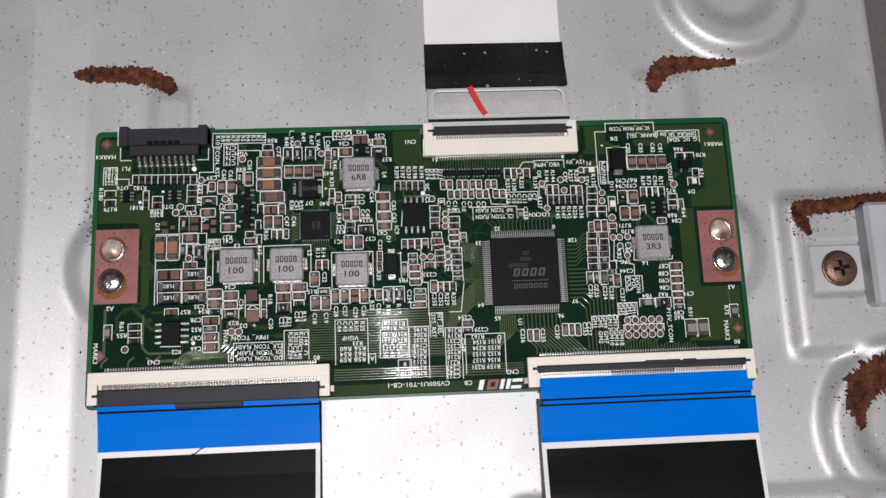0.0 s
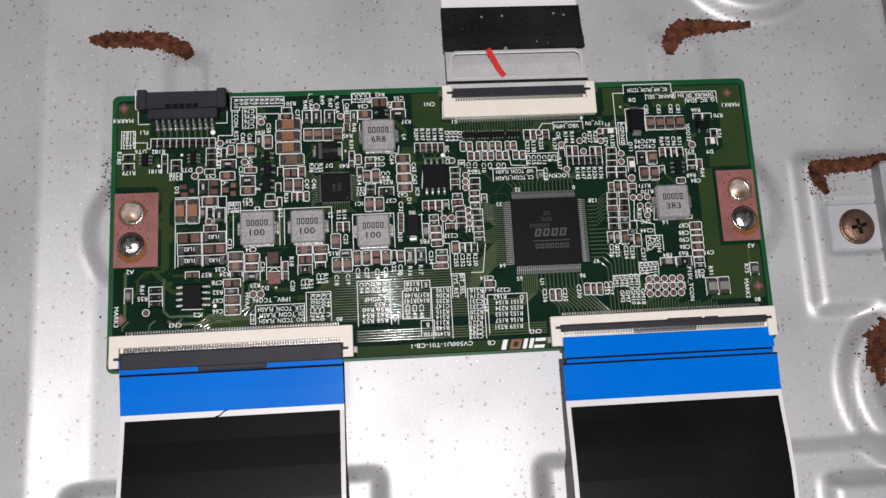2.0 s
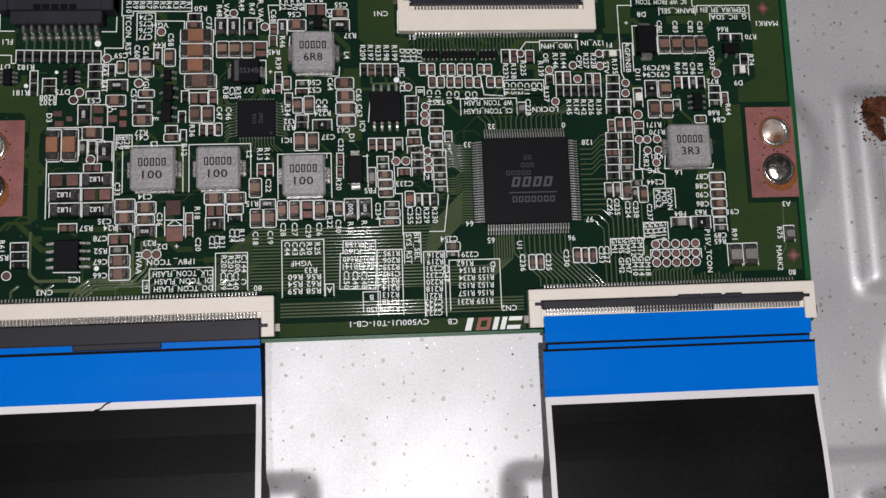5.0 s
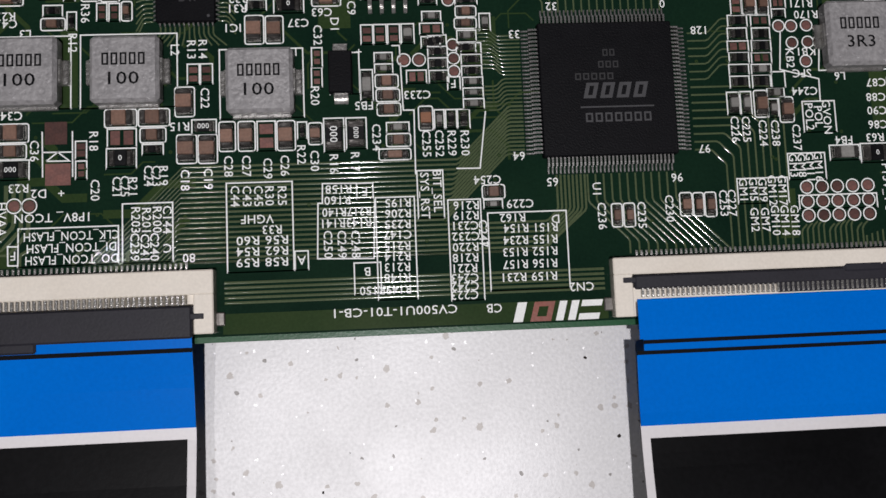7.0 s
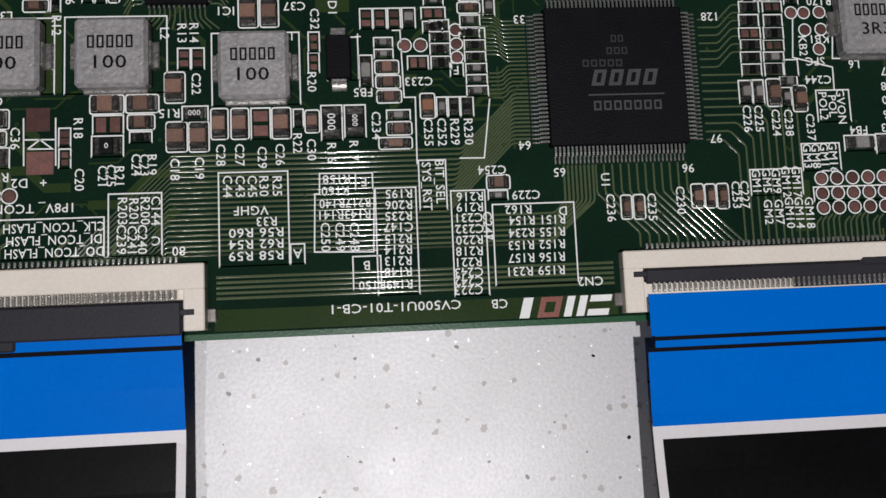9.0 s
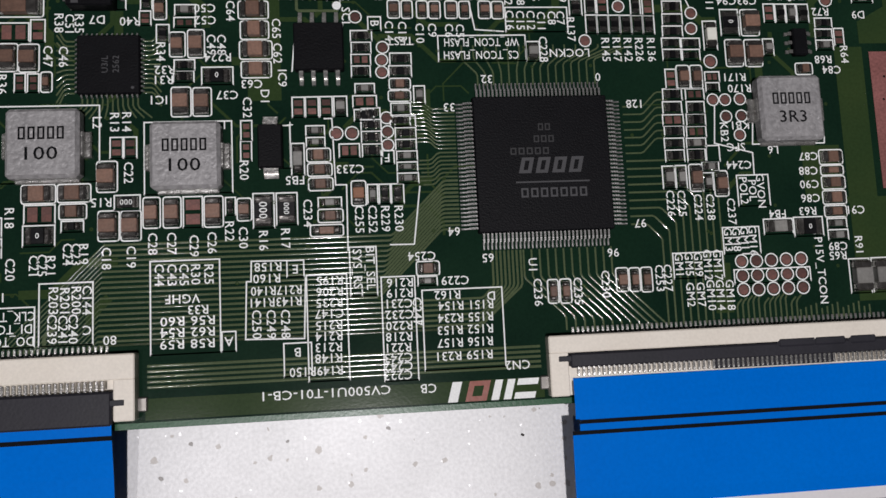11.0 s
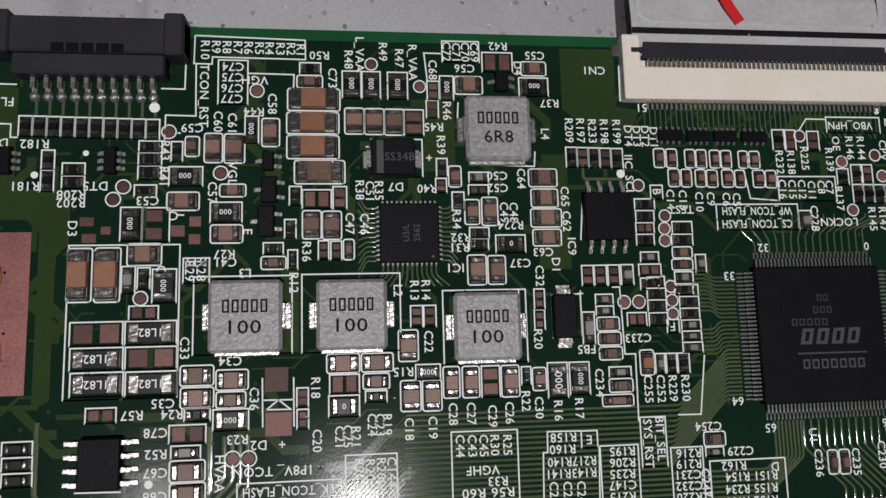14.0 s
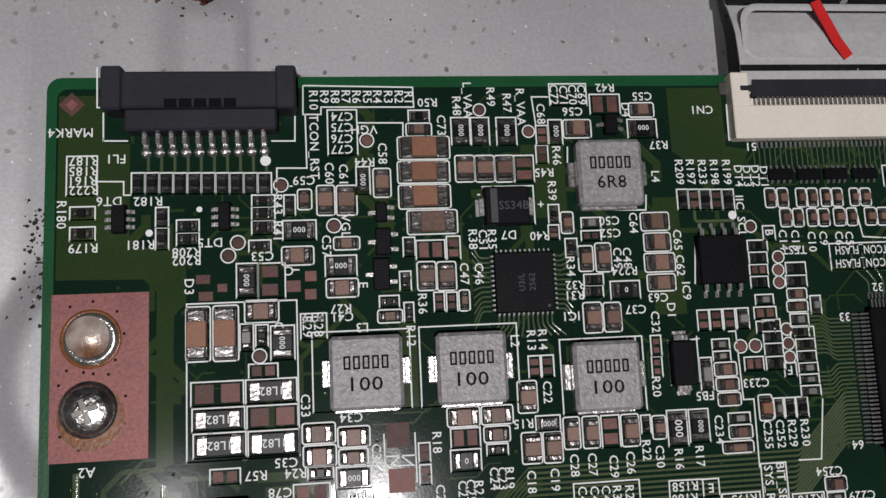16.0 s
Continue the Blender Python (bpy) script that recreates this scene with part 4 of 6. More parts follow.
for k in range(0, 32, 2):
    y = 18.6 + 0.435 * k
    if k < 17:
        x = 104.6 + 0.42 * k
        trace((101.2, y), (x - 1.6, y), (x, y - 1.6), (x, 7.6), w=0.2)
    else:
        trace((101.2, y), (102.6 + 0.03 * k, y), (104.2 + 0.03 * k, y + 1.6), (106.4, y + 1.6))
for i in range(0, 31, 2):
    x = 85.3 + 0.435 * i
    trace((x, 34.3), (x, 35.6 + 0.05 * i), (x - 1.6 + 0.2 * i, 37.2 + 0.05 * i), (x - 1.6 + 0.2 * i, 38.8))
for i in range(12):
    trace((112.4 + 0.62 * i, 7.6), (112.4 + 0.62 * i, 9.4 + 0.16 * (i % 5)), (113.0 + 0.62 * i, 10.0 + 0.16 * (i % 5)), w=0.2)
for i in range(14):
    trace((119.6 + 0.62 * i, 7.6), (119.6 + 0.62 * i, 8.6 + 0.2 * (i % 4)), w=0.2)
# rounded conductors between the south-west socket and the regulator
for i in range(4):
    d = 0.75 * i
    trace((17.6 + d, 8.2), (17.6 + d, 8.9 - 0.2 * i), (20.4 + 0.6 * d, 11.0 - d * 0.55), (26.6 + d, 11.0 - d * 0.55), (28.6 + d, 13.0 - d * 0.4), (28.6 + d, 17.0), w=0.42, h=0.03)
for i in range(46):
    x = 73.6 + 0.62 * i
    trace((x, 50.8), (x, 48.4), (x + (0.5 if i % 3 else -0.4), 47.6), w=0.13, h=0.014)
for i in range(10):
    x = 9.75 + 1.28 * i
    trace((x, 51.3), (x, 49.2), w=0.28)
for i in range(12):
    x = 44.35 + 0.5 * i
    trace((x, 33.6), (x, 32.6), (x + 0.28 * (i - 6), 31.4))
    y = 34.1 + 0.5 * i
    trace((43.6, y), (42.6, y), (41.8, y + 0.3 * (i - 6)))
    trace((50.4, y), (51.4, y), (52.2, y + 0.25 * (i - 6)))
for i in range(8):
    trace((3.0 + 5.4 * i, 8.4), (3.0 + 5.4 * i, 9.3 + 0.2 * (i % 3)), (4.2 + 5.4 * i, 10.4), w=0.35)
trace((12.0, 10.2), (13.2, 9.4), (24.6, 9.4), (27.2, 11.6), (27.2, 18.0), w=0.55)
trace((11.2, 19.0), (11.2, 12.2), (12.4, 11.0), (19.0, 11.0), w=0.5)
trace((3.4, 20.6), (3.4, 10.5), w=0.6)
trace((66.2, 44.6), (66.2, 42.8), (70.6, 42.8), w=0.3)
trace((136.0, 20.4), (136.0, 13.0), (134.5, 11.0), w=0.4)
part("trace", traces.mesh("trace", TRACE, smooth=True), board, "pale green conductor lines under the mask")["kind"] = "stuff"

# broad conductors between the small parts
conductors = Geo()
rnd = random.Random(23)
for i in range(230):
    px, py = rnd.uniform(9, 126), rnd.uniform(10, 57)
    if abs(px - CX) < 11 and abs(py - CY) < 11 or py < 18 and px > 48:
        continue
    pts = [(px, py)]
    a = rnd.choice((0, 90, 180, 270))
    for k in range(rnd.randint(2, 4)):
        ln = rnd.uniform(0.8, 4.2)
        pts.append((pts[-1][0] + ln * math.cos(radians(a)), pts[-1][1] + ln * math.sin(radians(a))))
        a += rnd.choice((-45, 45))
    if all(2 < p[0] < 138 and 8.6 < p[1] < 57.5 for p in pts):
        conductors.line(pts, rnd.choice((0.16, 0.2, 0.3, 0.5, 0.9)), 0.0, 0.008 + 0.00003 * i)
part("conductor", fix(conductors.mesh("conductor", POUR)), board, "olive conductor lines under the mask")["kind"] = "stuff"

# plated holes scattered between the parts
vias = Geo()
rnd = random.Random(11)
for i in range(260):
    vx, vy = rnd.uniform(3, 137), rnd.uniform(9, 57)
    if abs(vx - CX) > 9 or abs(vy - CY) > 9:
        vias.lathe(vx, vy, [(0.05, 0.004), (0.10, 0.03), (0.17, 0.034), (0.21, 0.0)], 8)
part("via", fix(vias.mesh("via", POUR)), board)["kind"] = "stuff"

# maker's mark on the south edge: plain slanted blocks, one of them in bare copper
def block(name, m, *quads):
    g = Geo()
    for a, b, c, d in quads:
        k = 0.28
        g.add([(a + k * b, b, 0.03), (c + k * b, b, 0.03), (c + k * d, d, 0.03), (a + k * d, d, 0.03)], [(0, 1, 2, 3)])
    part(name, g.mesh(name, m), board)


block("printed_mark", SILK, (87.1, 0.8, 89.3, 1.45), (87.1, 2.2, 89.3, 2.85))
block("printed_mark", SILK, (84.7, 0.8, 85.5, 2.85), (86.0, 0.8, 86.8, 2.85))
block("printed_mark", REDLOGO, (82.0, 0.8, 84.2, 1.3), (82.0, 2.35, 84.2, 2.85), (82.0, 1.3, 82.6, 2.35), (83.6, 1.3, 84.2, 2.35))
block("printed_mark", SILK, (80.2, 0.8, 81.2, 2.85))

for fx, fy in ((2.4, 56.3), (135.6, 55.6), (137.2, 11.6), (2.6, 10.8)):
    dia = lambda r: [(fx - r, fy), (fx, fy - r), (fx + r, fy), (fx, fy + r)]
    part("fiducial", plate(dia(1.25), 0.018, 0.03, PAD, "fiducial"), board, "diamond copper alignment mark")
    part("fiducial", plate(dia(0.6), 0.03, 0.042, COPPER, "fiducial"), board)


# ---- small soldered parts and print, field by field ----

box(8.15, 47.13, 9.43, 49.25)
res(8.79, 48.19, 0.92, 1.58)
box(9.48, 47.10, 10.78, 49.23)
res(10.13, 48.16, 0.93, 1.58)
box(10.83, 47.07, 12.12, 49.20)
res(11.48, 48.13, 0.93, 1.58)
box(12.18, 47.05, 13.48, 49.16)
res(12.83, 48.10, 0.94, 1.58)
box(13.54, 47.01, 14.85, 49.14)
res(14.19, 48.08, 0.95, 1.59)
box(14.90, 46.98, 16.21, 49.12)
res(15.56, 48.05, 0.95, 1.60)
box(16.27, 46.94, 17.59, 49.09)
res(16.93, 48.02, 0.96, 1.60)
box(17.64, 46.91, 18.97, 49.06)
res(18.30, 47.98, 0.96, 1.60)
box(19.02, 46.88, 20.35, 49.03)
res(19.69, 47.96, 0.97, 1.61)
box(20.41, 46.85, 21.74, 49.01)
res(21.07, 47.93, 0.97, 1.62)
box(2.40, 44.67, 4.76, 45.96)
res(3.58, 45.32, 1.82, 0.93)
box(2.43, 42.60, 4.79, 43.95)
res(3.61, 43.27, 1.82, 0.98)
small_chip("transistor", 7.13, 44.55, 1.38, 2.82, 1.0, 3, 3, 0.76)
small_chip("transistor", 17.18, 44.56, 1.21, 2.86, 1.0, 3, 3, 0.76)
box(10.47, 43.73, 11.71, 45.72)
res(11.09, 44.72, 0.88, 1.45)
box(10.48, 41.48, 11.72, 43.67)
res(11.10, 42.58, 0.87, 1.65)
box(12.47, 43.16, 14.64, 44.40)
res(13.55, 43.78, 1.63, 0.88)
box(12.47, 41.79, 14.64, 43.10)
res(13.56, 42.45, 1.62, 0.94)
box(19.77, 45.58, 22.05, 46.74)
res(20.91, 46.16, 1.74, 0.80)
box(19.75, 44.20, 22.03, 45.52)
res(20.89, 44.86, 1.74, 0.96)
box(19.74, 42.71, 22.01, 44.14)
res(20.87, 43.43, 1.73, 1.07)
box(19.44, 40.95, 21.59, 42.15)
res(20.52, 41.55, 1.61, 0.83)
ring(18.37, 41.96, 0.71)
ring(17.43, 40.68, 0.71)
box(22.78, 42.03, 26.09, 44.05)
res(24.44, 43.04, 2.76, 1.66, "000", 0)
box(22.63, 39.52, 25.80, 41.40, 0.25)
cap(24.21, 40.46, 2.63, 1.52)
box(22.94, 44.59, 24.06, 46.68)
res(23.50, 45.63, 0.76, 1.54)
ring(22.67, 47.72, 0.71)
box(24.30, 45.13, 25.71, 47.23, 0.25)
cap(25.00, 46.18, 1.05, 1.56)
box(26.21, 44.49, 28.03, 47.59, 0.25)
cap(27.12, 46.04, 1.46, 2.56)
box(28.20, 44.44, 30.26, 47.54, 0.25)
cap(29.23, 45.99, 1.70, 2.56)
box(30.26, 46.56, 31.64, 49.46)
res(30.95, 48.01, 1.02, 2.35, "000", -90)
box(31.98, 46.22, 33.78, 49.24, 0.25)
cap(32.88, 47.73, 1.44, 2.48)
box(35.85, 54.18, 38.05, 55.40)
res(36.95, 54.79, 1.66, 0.86)
box(35.56, 52.60, 38.23, 54.00, 0.25)
cap(36.89, 53.30, 2.12, 1.04)
box(34.60, 50.12, 40.04, 52.54, 0.25)
cap(37.32, 51.33, 4.89, 2.06, MLCC2)
box(34.51, 47.61, 39.92, 49.94, 0.25)
cap(37.22, 48.77, 4.86, 1.97, MLCC2)
box(34.53, 44.93, 39.92, 47.43, 0.25)
cap(37.23, 46.18, 4.85, 2.13, MLCC2)
box(35.30, 42.26, 40.50, 44.74, 0.25)
cap(37.90, 43.50, 4.66, 2.11)
box(40.30, 51.56, 42.28, 54.56)
res(41.29, 53.06, 1.62, 2.46, "000", -90)
box(42.39, 51.53, 44.33, 54.54)
res(43.36, 53.04, 1.57, 2.46, "000", -90)
box(45.11, 51.49, 47.24, 54.51)
res(46.17, 53.00, 1.77, 2.48, "000", -90)
box(40.53, 47.63, 42.56, 50.47, 0.25)
cap(41.54, 49.05, 1.67, 2.29)
box(42.61, 47.59, 44.65, 50.43, 0.25)
cap(43.63, 49.01, 1.68, 2.30)
box(44.71, 47.54, 46.76, 50.40, 0.25)
cap(45.73, 48.97, 1.69, 2.31)
box(46.81, 47.50, 48.88, 50.36)
pads(47.85, 48.93, 1.71, 2.33)
box(49.35, 51.49, 50.64, 53.59)
pads(49.99, 52.54, 0.93, 1.56)
box(49.22, 49.46, 50.51, 51.43)
pads(49.86, 50.45, 0.93, 1.43)
box(50.72, 51.47, 52.21, 54.20)
res(51.46, 52.83, 1.13, 2.19, "000", -90)
box(52.35, 52.17, 55.40, 54.17, 0.25)
cap(53.87, 53.17, 2.51, 1.64)
box(55.46, 54.75, 58.81, 56.97)
pads(57.14, 55.86, 2.81, 1.86)
box(59.76, 54.39, 62.57, 55.99, 0.25)
cap(61.17, 55.19, 2.27, 1.24)
box(59.47, 52.06, 62.72, 54.15)
res(61.10, 53.11, 2.71, 1.73, "000", 0)
small_chip("transistor", 57.46, 53.50, 1.51, 2.20, 1.0, 2, 1, 0.94)
box(50.15, 43.02, 51.31, 45.01)
res(50.73, 44.02, 0.80, 1.44)
box(50.03, 41.29, 51.18, 42.85)
pads(50.60, 42.07, 0.79, 1.01)
box(51.43, 41.91, 52.77, 44.19, 0.25)
cap(52.10, 43.05, 0.98, 1.75)
box(51.73, 39.39, 53.01, 41.36)
res(52.37, 40.38, 0.92, 1.43)
ring(27.87, 43.40, 0.71)
ring(31.46, 52.23, 0.71)
ring(43.39, 55.37, 0.65)
ring(48.55, 52.96, 0.65)
box(27.80, 40.91, 30.41, 42.23, 0.25)
cap(29.10, 41.57, 2.07, 0.96)
box(26.90, 38.23, 30.05, 40.35)
res(28.48, 39.29, 2.61, 1.76, "000", 0)
box(26.95, 36.13, 30.15, 38.00, 0.25)
cap(28.55, 37.07, 2.66, 1.51)
small_chip("transistor", 32.68, 44.58, 1.21, 2.05, 1.0, 2, 1, 1.06)
small_chip("transistor", 32.78, 41.57, 1.61, 2.78, 1.0, 2, 1, 1.53)
small_chip("transistor", 32.50, 38.27, 1.71, 3.27, 1.0, 2, 1, 1.53)
box(34.80, 40.01, 36.01, 41.99)
res(35.41, 41.00, 0.85, 1.44)
box(34.32, 36.57, 35.47, 38.52)
res(34.90, 37.55, 0.79, 1.41)
box(36.11, 39.65, 39.08, 41.63)
pads(37.59, 40.64, 2.42, 1.62)
box(39.26, 39.57, 40.66, 41.97)
pads(39.96, 40.77, 1.04, 1.86)
box(36.12, 36.49, 38.03, 39.43, 0.25)
cap(37.07, 37.96, 1.55, 2.40)
box(38.14, 36.41, 40.11, 39.36, 0.25)
cap(39.12, 37.88, 1.61, 2.41)
box(37.73, 34.32, 38.78, 36.27)
pads(38.25, 35.29, 0.68, 1.41)
box(39.00, 34.27, 40.10, 36.22)
pads(39.55, 35.24, 0.74, 1.41)
box(40.28, 34.27, 41.39, 36.40, 0.25)
cap(40.84, 35.34, 0.74, 1.59)
box(32.20, 34.93, 34.19, 36.12)
res(33.19, 35.52, 1.45, 0.83)
box(31.98, 33.39, 34.48, 34.70, 0.25)
cap(33.23, 34.04, 1.95, 0.94)
box(34.66, 33.37, 35.63, 35.36)
res(35.15, 34.36, 0.61, 1.45)
box(53.61, 42.37, 55.71, 43.52)
cap(54.66, 42.95, 1.55, 0.79, GREYC)
box(53.52, 41.05, 55.66, 42.13)
pads(54.59, 41.59, 1.60, 0.72)
box(53.04, 37.86, 54.63, 40.54, 0.25)
cap(53.84, 39.20, 1.23, 2.14)
box(54.88, 37.73, 56.59, 40.78, 0.25)
cap(55.73, 39.26, 1.35, 2.51)
box(53.50, 36.41, 55.57, 37.54)
res(54.53, 36.97, 1.53, 0.76)
box(53.41, 35.12, 55.47, 36.36)
res(54.44, 35.74, 1.52, 0.88)
box(56.27, 34.81, 59.45, 36.70)
res(57.86, 35.76, 2.64, 1.53, "0", 0)
box(60.10, 41.93, 63.23, 43.88, 0.25)
cap(61.67, 42.91, 2.59, 1.59)
box(60.29, 39.69, 63.23, 41.68, 0.25)
cap(61.76, 40.69, 2.40, 1.64)
box(60.17, 37.52, 63.54, 39.50, 0.25)
cap(61.85, 38.51, 2.82, 1.62)
box(60.31, 35.49, 63.41, 37.28, 0.25)
cap(61.86, 36.38, 2.56, 1.43)
box(53.16, 31.45, 55.15, 34.60, 0.25)
cap(54.16, 33.03, 1.63, 2.61)
box(55.33, 31.48, 57.21, 34.51, 0.25)
cap(56.27, 32.99, 1.52, 2.50)
box(64.38, 44.10, 65.60, 46.33)
res(64.99, 45.22, 0.85, 1.69)
box(65.65, 44.07, 66.87, 46.30)
pads(66.26, 45.18, 0.85, 1.69)
box(66.92, 44.03, 68.14, 46.27)
res(67.53, 45.15, 0.86, 1.70)
box(68.20, 44.00, 69.42, 46.24)
pads(68.81, 45.12, 0.86, 1.70)
box(69.48, 43.96, 70.78, 46.21)
res(70.13, 45.09, 0.94, 1.71)
box(74.34, 44.09, 75.59, 46.23, 0.25)
cap(74.97, 45.16, 0.89, 1.60)
box(75.78, 44.05, 77.03, 46.20, 0.25)
cap(76.41, 45.13, 0.89, 1.61)
box(77.95, 44.06, 79.14, 46.15, 0.25)
cap(78.55, 45.11, 0.83, 1.55)
box(79.26, 44.03, 80.46, 46.12, 0.25)
cap(79.86, 45.08, 0.83, 1.55)
box(80.85, 44.05, 82.06, 46.08, 0.25)
cap(81.45, 45.06, 0.84, 1.49)
box(82.18, 44.02, 83.39, 46.05, 0.25)
cap(82.78, 45.03, 0.84, 1.49)
box(84.25, 44.03, 85.34, 46.01, 0.25)
cap(84.80, 45.02, 0.72, 1.45)
box(85.52, 44.00, 86.75, 45.98, 0.25)
cap(86.13, 44.99, 0.86, 1.45)
box(75.87, 41.93, 77.18, 43.94, 0.25)
cap(76.52, 42.94, 0.95, 1.46)
box(77.37, 41.89, 78.56, 43.90, 0.25)
cap(77.97, 42.89, 0.82, 1.47)
box(79.01, 41.90, 80.21, 43.86, 0.25)
cap(79.61, 42.88, 0.83, 1.41)
box(80.33, 41.86, 81.59, 43.82, 0.25)
cap(80.96, 42.84, 0.90, 1.42)
box(82.12, 41.87, 83.46, 43.84, 0.25)
cap(82.79, 42.86, 0.98, 1.42)
box(83.65, 41.84, 84.86, 43.80, 0.25)
cap(84.25, 42.82, 0.85, 1.42)
box(85.79, 41.83, 87.14, 43.81, 0.25)
cap(86.47, 42.82, 0.99, 1.44)
box(87.27, 41.79, 88.56, 43.77, 0.25)
cap(87.91, 42.78, 0.93, 1.44)
small_chip("array_chip", 76.33, 47.71, 2.96, 1.33, 0.5, 4, 4, 0.69, 0.28, 0.35, "ns")
small_chip("array_chip", 79.60, 47.64, 2.79, 1.34, 0.5, 4, 4, 0.65, 0.28, 0.35, "ns")
small_chip("array_chip", 82.80, 47.64, 2.81, 1.35, 0.5, 4, 4, 0.65, 0.28, 0.35, "ns")
small_chip("array_chip", 86.20, 47.60, 3.04, 1.29, 0.5, 4, 4, 0.71, 0.28, 0.35, "ns")
box(71.80, 39.39, 74.06, 40.56)
res(72.93, 39.97, 1.72, 0.81)
box(71.85, 38.04, 73.92, 39.27)
res(72.88, 38.66, 1.52, 0.87)
box(71.79, 36.77, 73.84, 37.93)
pads(72.81, 37.35, 1.51, 0.80)
box(71.78, 35.43, 73.77, 36.65)
res(72.78, 36.04, 1.44, 0.86)
box(72.10, 33.61, 74.14, 34.69)
cap(73.12, 34.15, 1.50, 0.73, GREYC)
box(71.82, 32.11, 74.31, 33.37)
pads(73.07, 32.74, 1.95, 0.90)
box(71.92, 30.62, 73.96, 31.87)
res(72.94, 31.25, 1.50, 0.90)
box(75.91, 36.74, 78.19, 38.02)
res(77.05, 37.38, 1.73, 0.93)
box(75.76, 35.39, 78.16, 36.62)
res(76.96, 36.00, 1.86, 0.87)
box(75.74, 34.00, 78.00, 35.22, 0.25)
cap(76.87, 34.61, 1.72, 0.86)
box(75.59, 32.68, 77.98, 33.88, 0.25)
cap(76.78, 33.28, 1.85, 0.85)
box(78.31, 32.40, 79.49, 34.35)
cap(78.90, 33.38, 0.81, 1.41, GREYC)
box(75.82, 31.34, 77.89, 32.49)
cap(76.86, 31.91, 1.52, 0.79, GREYC)
box(75.68, 30.03, 77.80, 31.17)
res(76.74, 30.60, 1.58, 0.78)
ring(75.18, 38.67, 0.65)
ring(75.03, 37.27, 0.65)
ring(75.01, 35.93, 0.65)
ring(72.37, 42.08, 0.65)
box(73.71, 40.54, 75.08, 42.09)
box(2.03, 47.06, 4.90, 51.04)
stroke((4.91, 48.45), (7.42, 48.39), (7.43, 47.03), (8.13, 47.01))
stroke((4.75, 60.22), (4.81, 55.99), (6.16, 55.98))
stroke((5.41, 55.46), (5.44, 52.56), (7.81, 52.52))
stroke((24.22, 55.44), (24.16, 52.28), (21.78, 52.31))
stroke((25.08, 58.15), (36.42, 57.89), (36.46, 55.74), (26.87, 55.83), (26.85, 55.05), (25.02, 55.07), (25.08, 58.15))
stroke((25.24, 55.07), (25.30, 49.42), (22.30, 49.48), (22.26, 46.79))
box(27.49, 50.71, 30.50, 55.52)
stroke((30.53, 54.11), (35.27, 54.05), (35.21, 52.60))
stroke((49.39, 53.63), (49.09, 56.75), (50.94, 56.73))
box(51.08, 55.77, 55.14, 58.17)
stroke((52.68, 51.23), (52.56, 49.39))
stroke((53.81, 44.36), (60.80, 44.18), (60.94, 45.83))
stroke((70.95, 55.73), (70.88, 51.70), (74.69, 51.78))
stroke((65.98, 40.80), (65.55, 36.09))
box(43.27, 43.01, 48.67, 47.08)
box(62.03, 25.75, 65.17, 30.30)
dot(21.19, 50.26, 0.53)
dot(70.44, 43.37, 0.47)
dot(14.67, 45.42, 0.29)
dot(9.87, 43.17, 0.35)
letter("MARK4", 2.33, 53.41, 0.9, 180)
letter("FL1", 6.75, 50.69, 0.9, 180)
letter("R187", 3.60, 50.52, 0.9, 180)
letter("R185", 3.62, 49.50, 0.9, 180)
letter("R161", 3.63, 48.53, 0.9, 180)
letter("R222", 3.65, 47.57, 0.9, 180)
letter("R180", 1.64, 45.20, 0.9, -90)
letter("DT6", 6.05, 46.43, 0.9, 180)
letter("R182", 9.74, 46.34, 0.9, 180)
letter("R179", 3.68, 41.85, 0.9, 180)
letter("R181", 9.12, 42.02, 0.9, 180)
letter("DT5", 15.69, 42.04, 0.9, 180)
letter("R208", 13.42, 41.15, 0.9, 180)
letter("R202", 13.41, 40.31, 0.9, 180)
letter("R43", 22.35, 45.75, 0.9, -90)
letter("R41", 22.31, 43.10, 0.9, -90)
letter("C53", 20.77, 40.52, 0.9, 180)
letter("C59", 24.98, 48.13, 0.9, 180)
letter("D3", 13.68, 37.74, 0.9, -90)
letter("R10", 26.14, 56.57, 0.9, -90)
letter("R9", 27.24, 56.92, 0.9, -90)
letter("R8", 28.34, 56.91, 0.9, -90)
letter("R7", 29.45, 56.90, 0.9, -90)
letter("R6", 30.55, 56.89, 0.9, -90)
letter("R5", 31.66, 56.88, 0.9, -90)
letter("R4", 32.72, 56.88, 0.9, -90)
letter("R3", 33.84, 56.87, 0.9, -90)
letter("R2", 34.96, 56.86, 0.9, -90)
letter("R1", 35.97, 56.85, 0.9, -90)
letter("TCON_RST", 26.03, 51.65, 0.9, -90)
letter("C74", 28.98, 54.79, 0.9, 180)
letter("C75", 28.95, 53.64, 0.9, 180)
letter("C76", 28.92, 52.45, 0.9, 180)
letter("C77", 28.89, 51.31, 0.9, 180)
letter("VGH", 31.26, 53.37, 0.9, 180)
letter("C58", 33.04, 50.82, 0.9, -90)
letter("C60", 27.56, 48.84, 0.9, -90)
letter("C61", 28.99, 48.76, 0.9, -90)
letter("R44", 31.15, 49.90, 0.9, 180)
letter("R50", 37.90, 56.22, 0.9, 180)
letter("C73", 39.29, 53.76, 0.9, -90)
letter("R48", 41.00, 55.82, 0.9, -90)
letter("L_VAA", 42.11, 56.43, 0.9, -90)
letter("R49", 44.68, 56.78, 0.9, -90)
letter("R47", 46.41, 56.08, 0.9, -90)
letter("R_VAA", 47.79, 55.63, 0.9, -90)
letter("C68", 50.02, 54.86, 0.9, -90)
letter("C72", 51.58, 56.98, 0.9, -90)
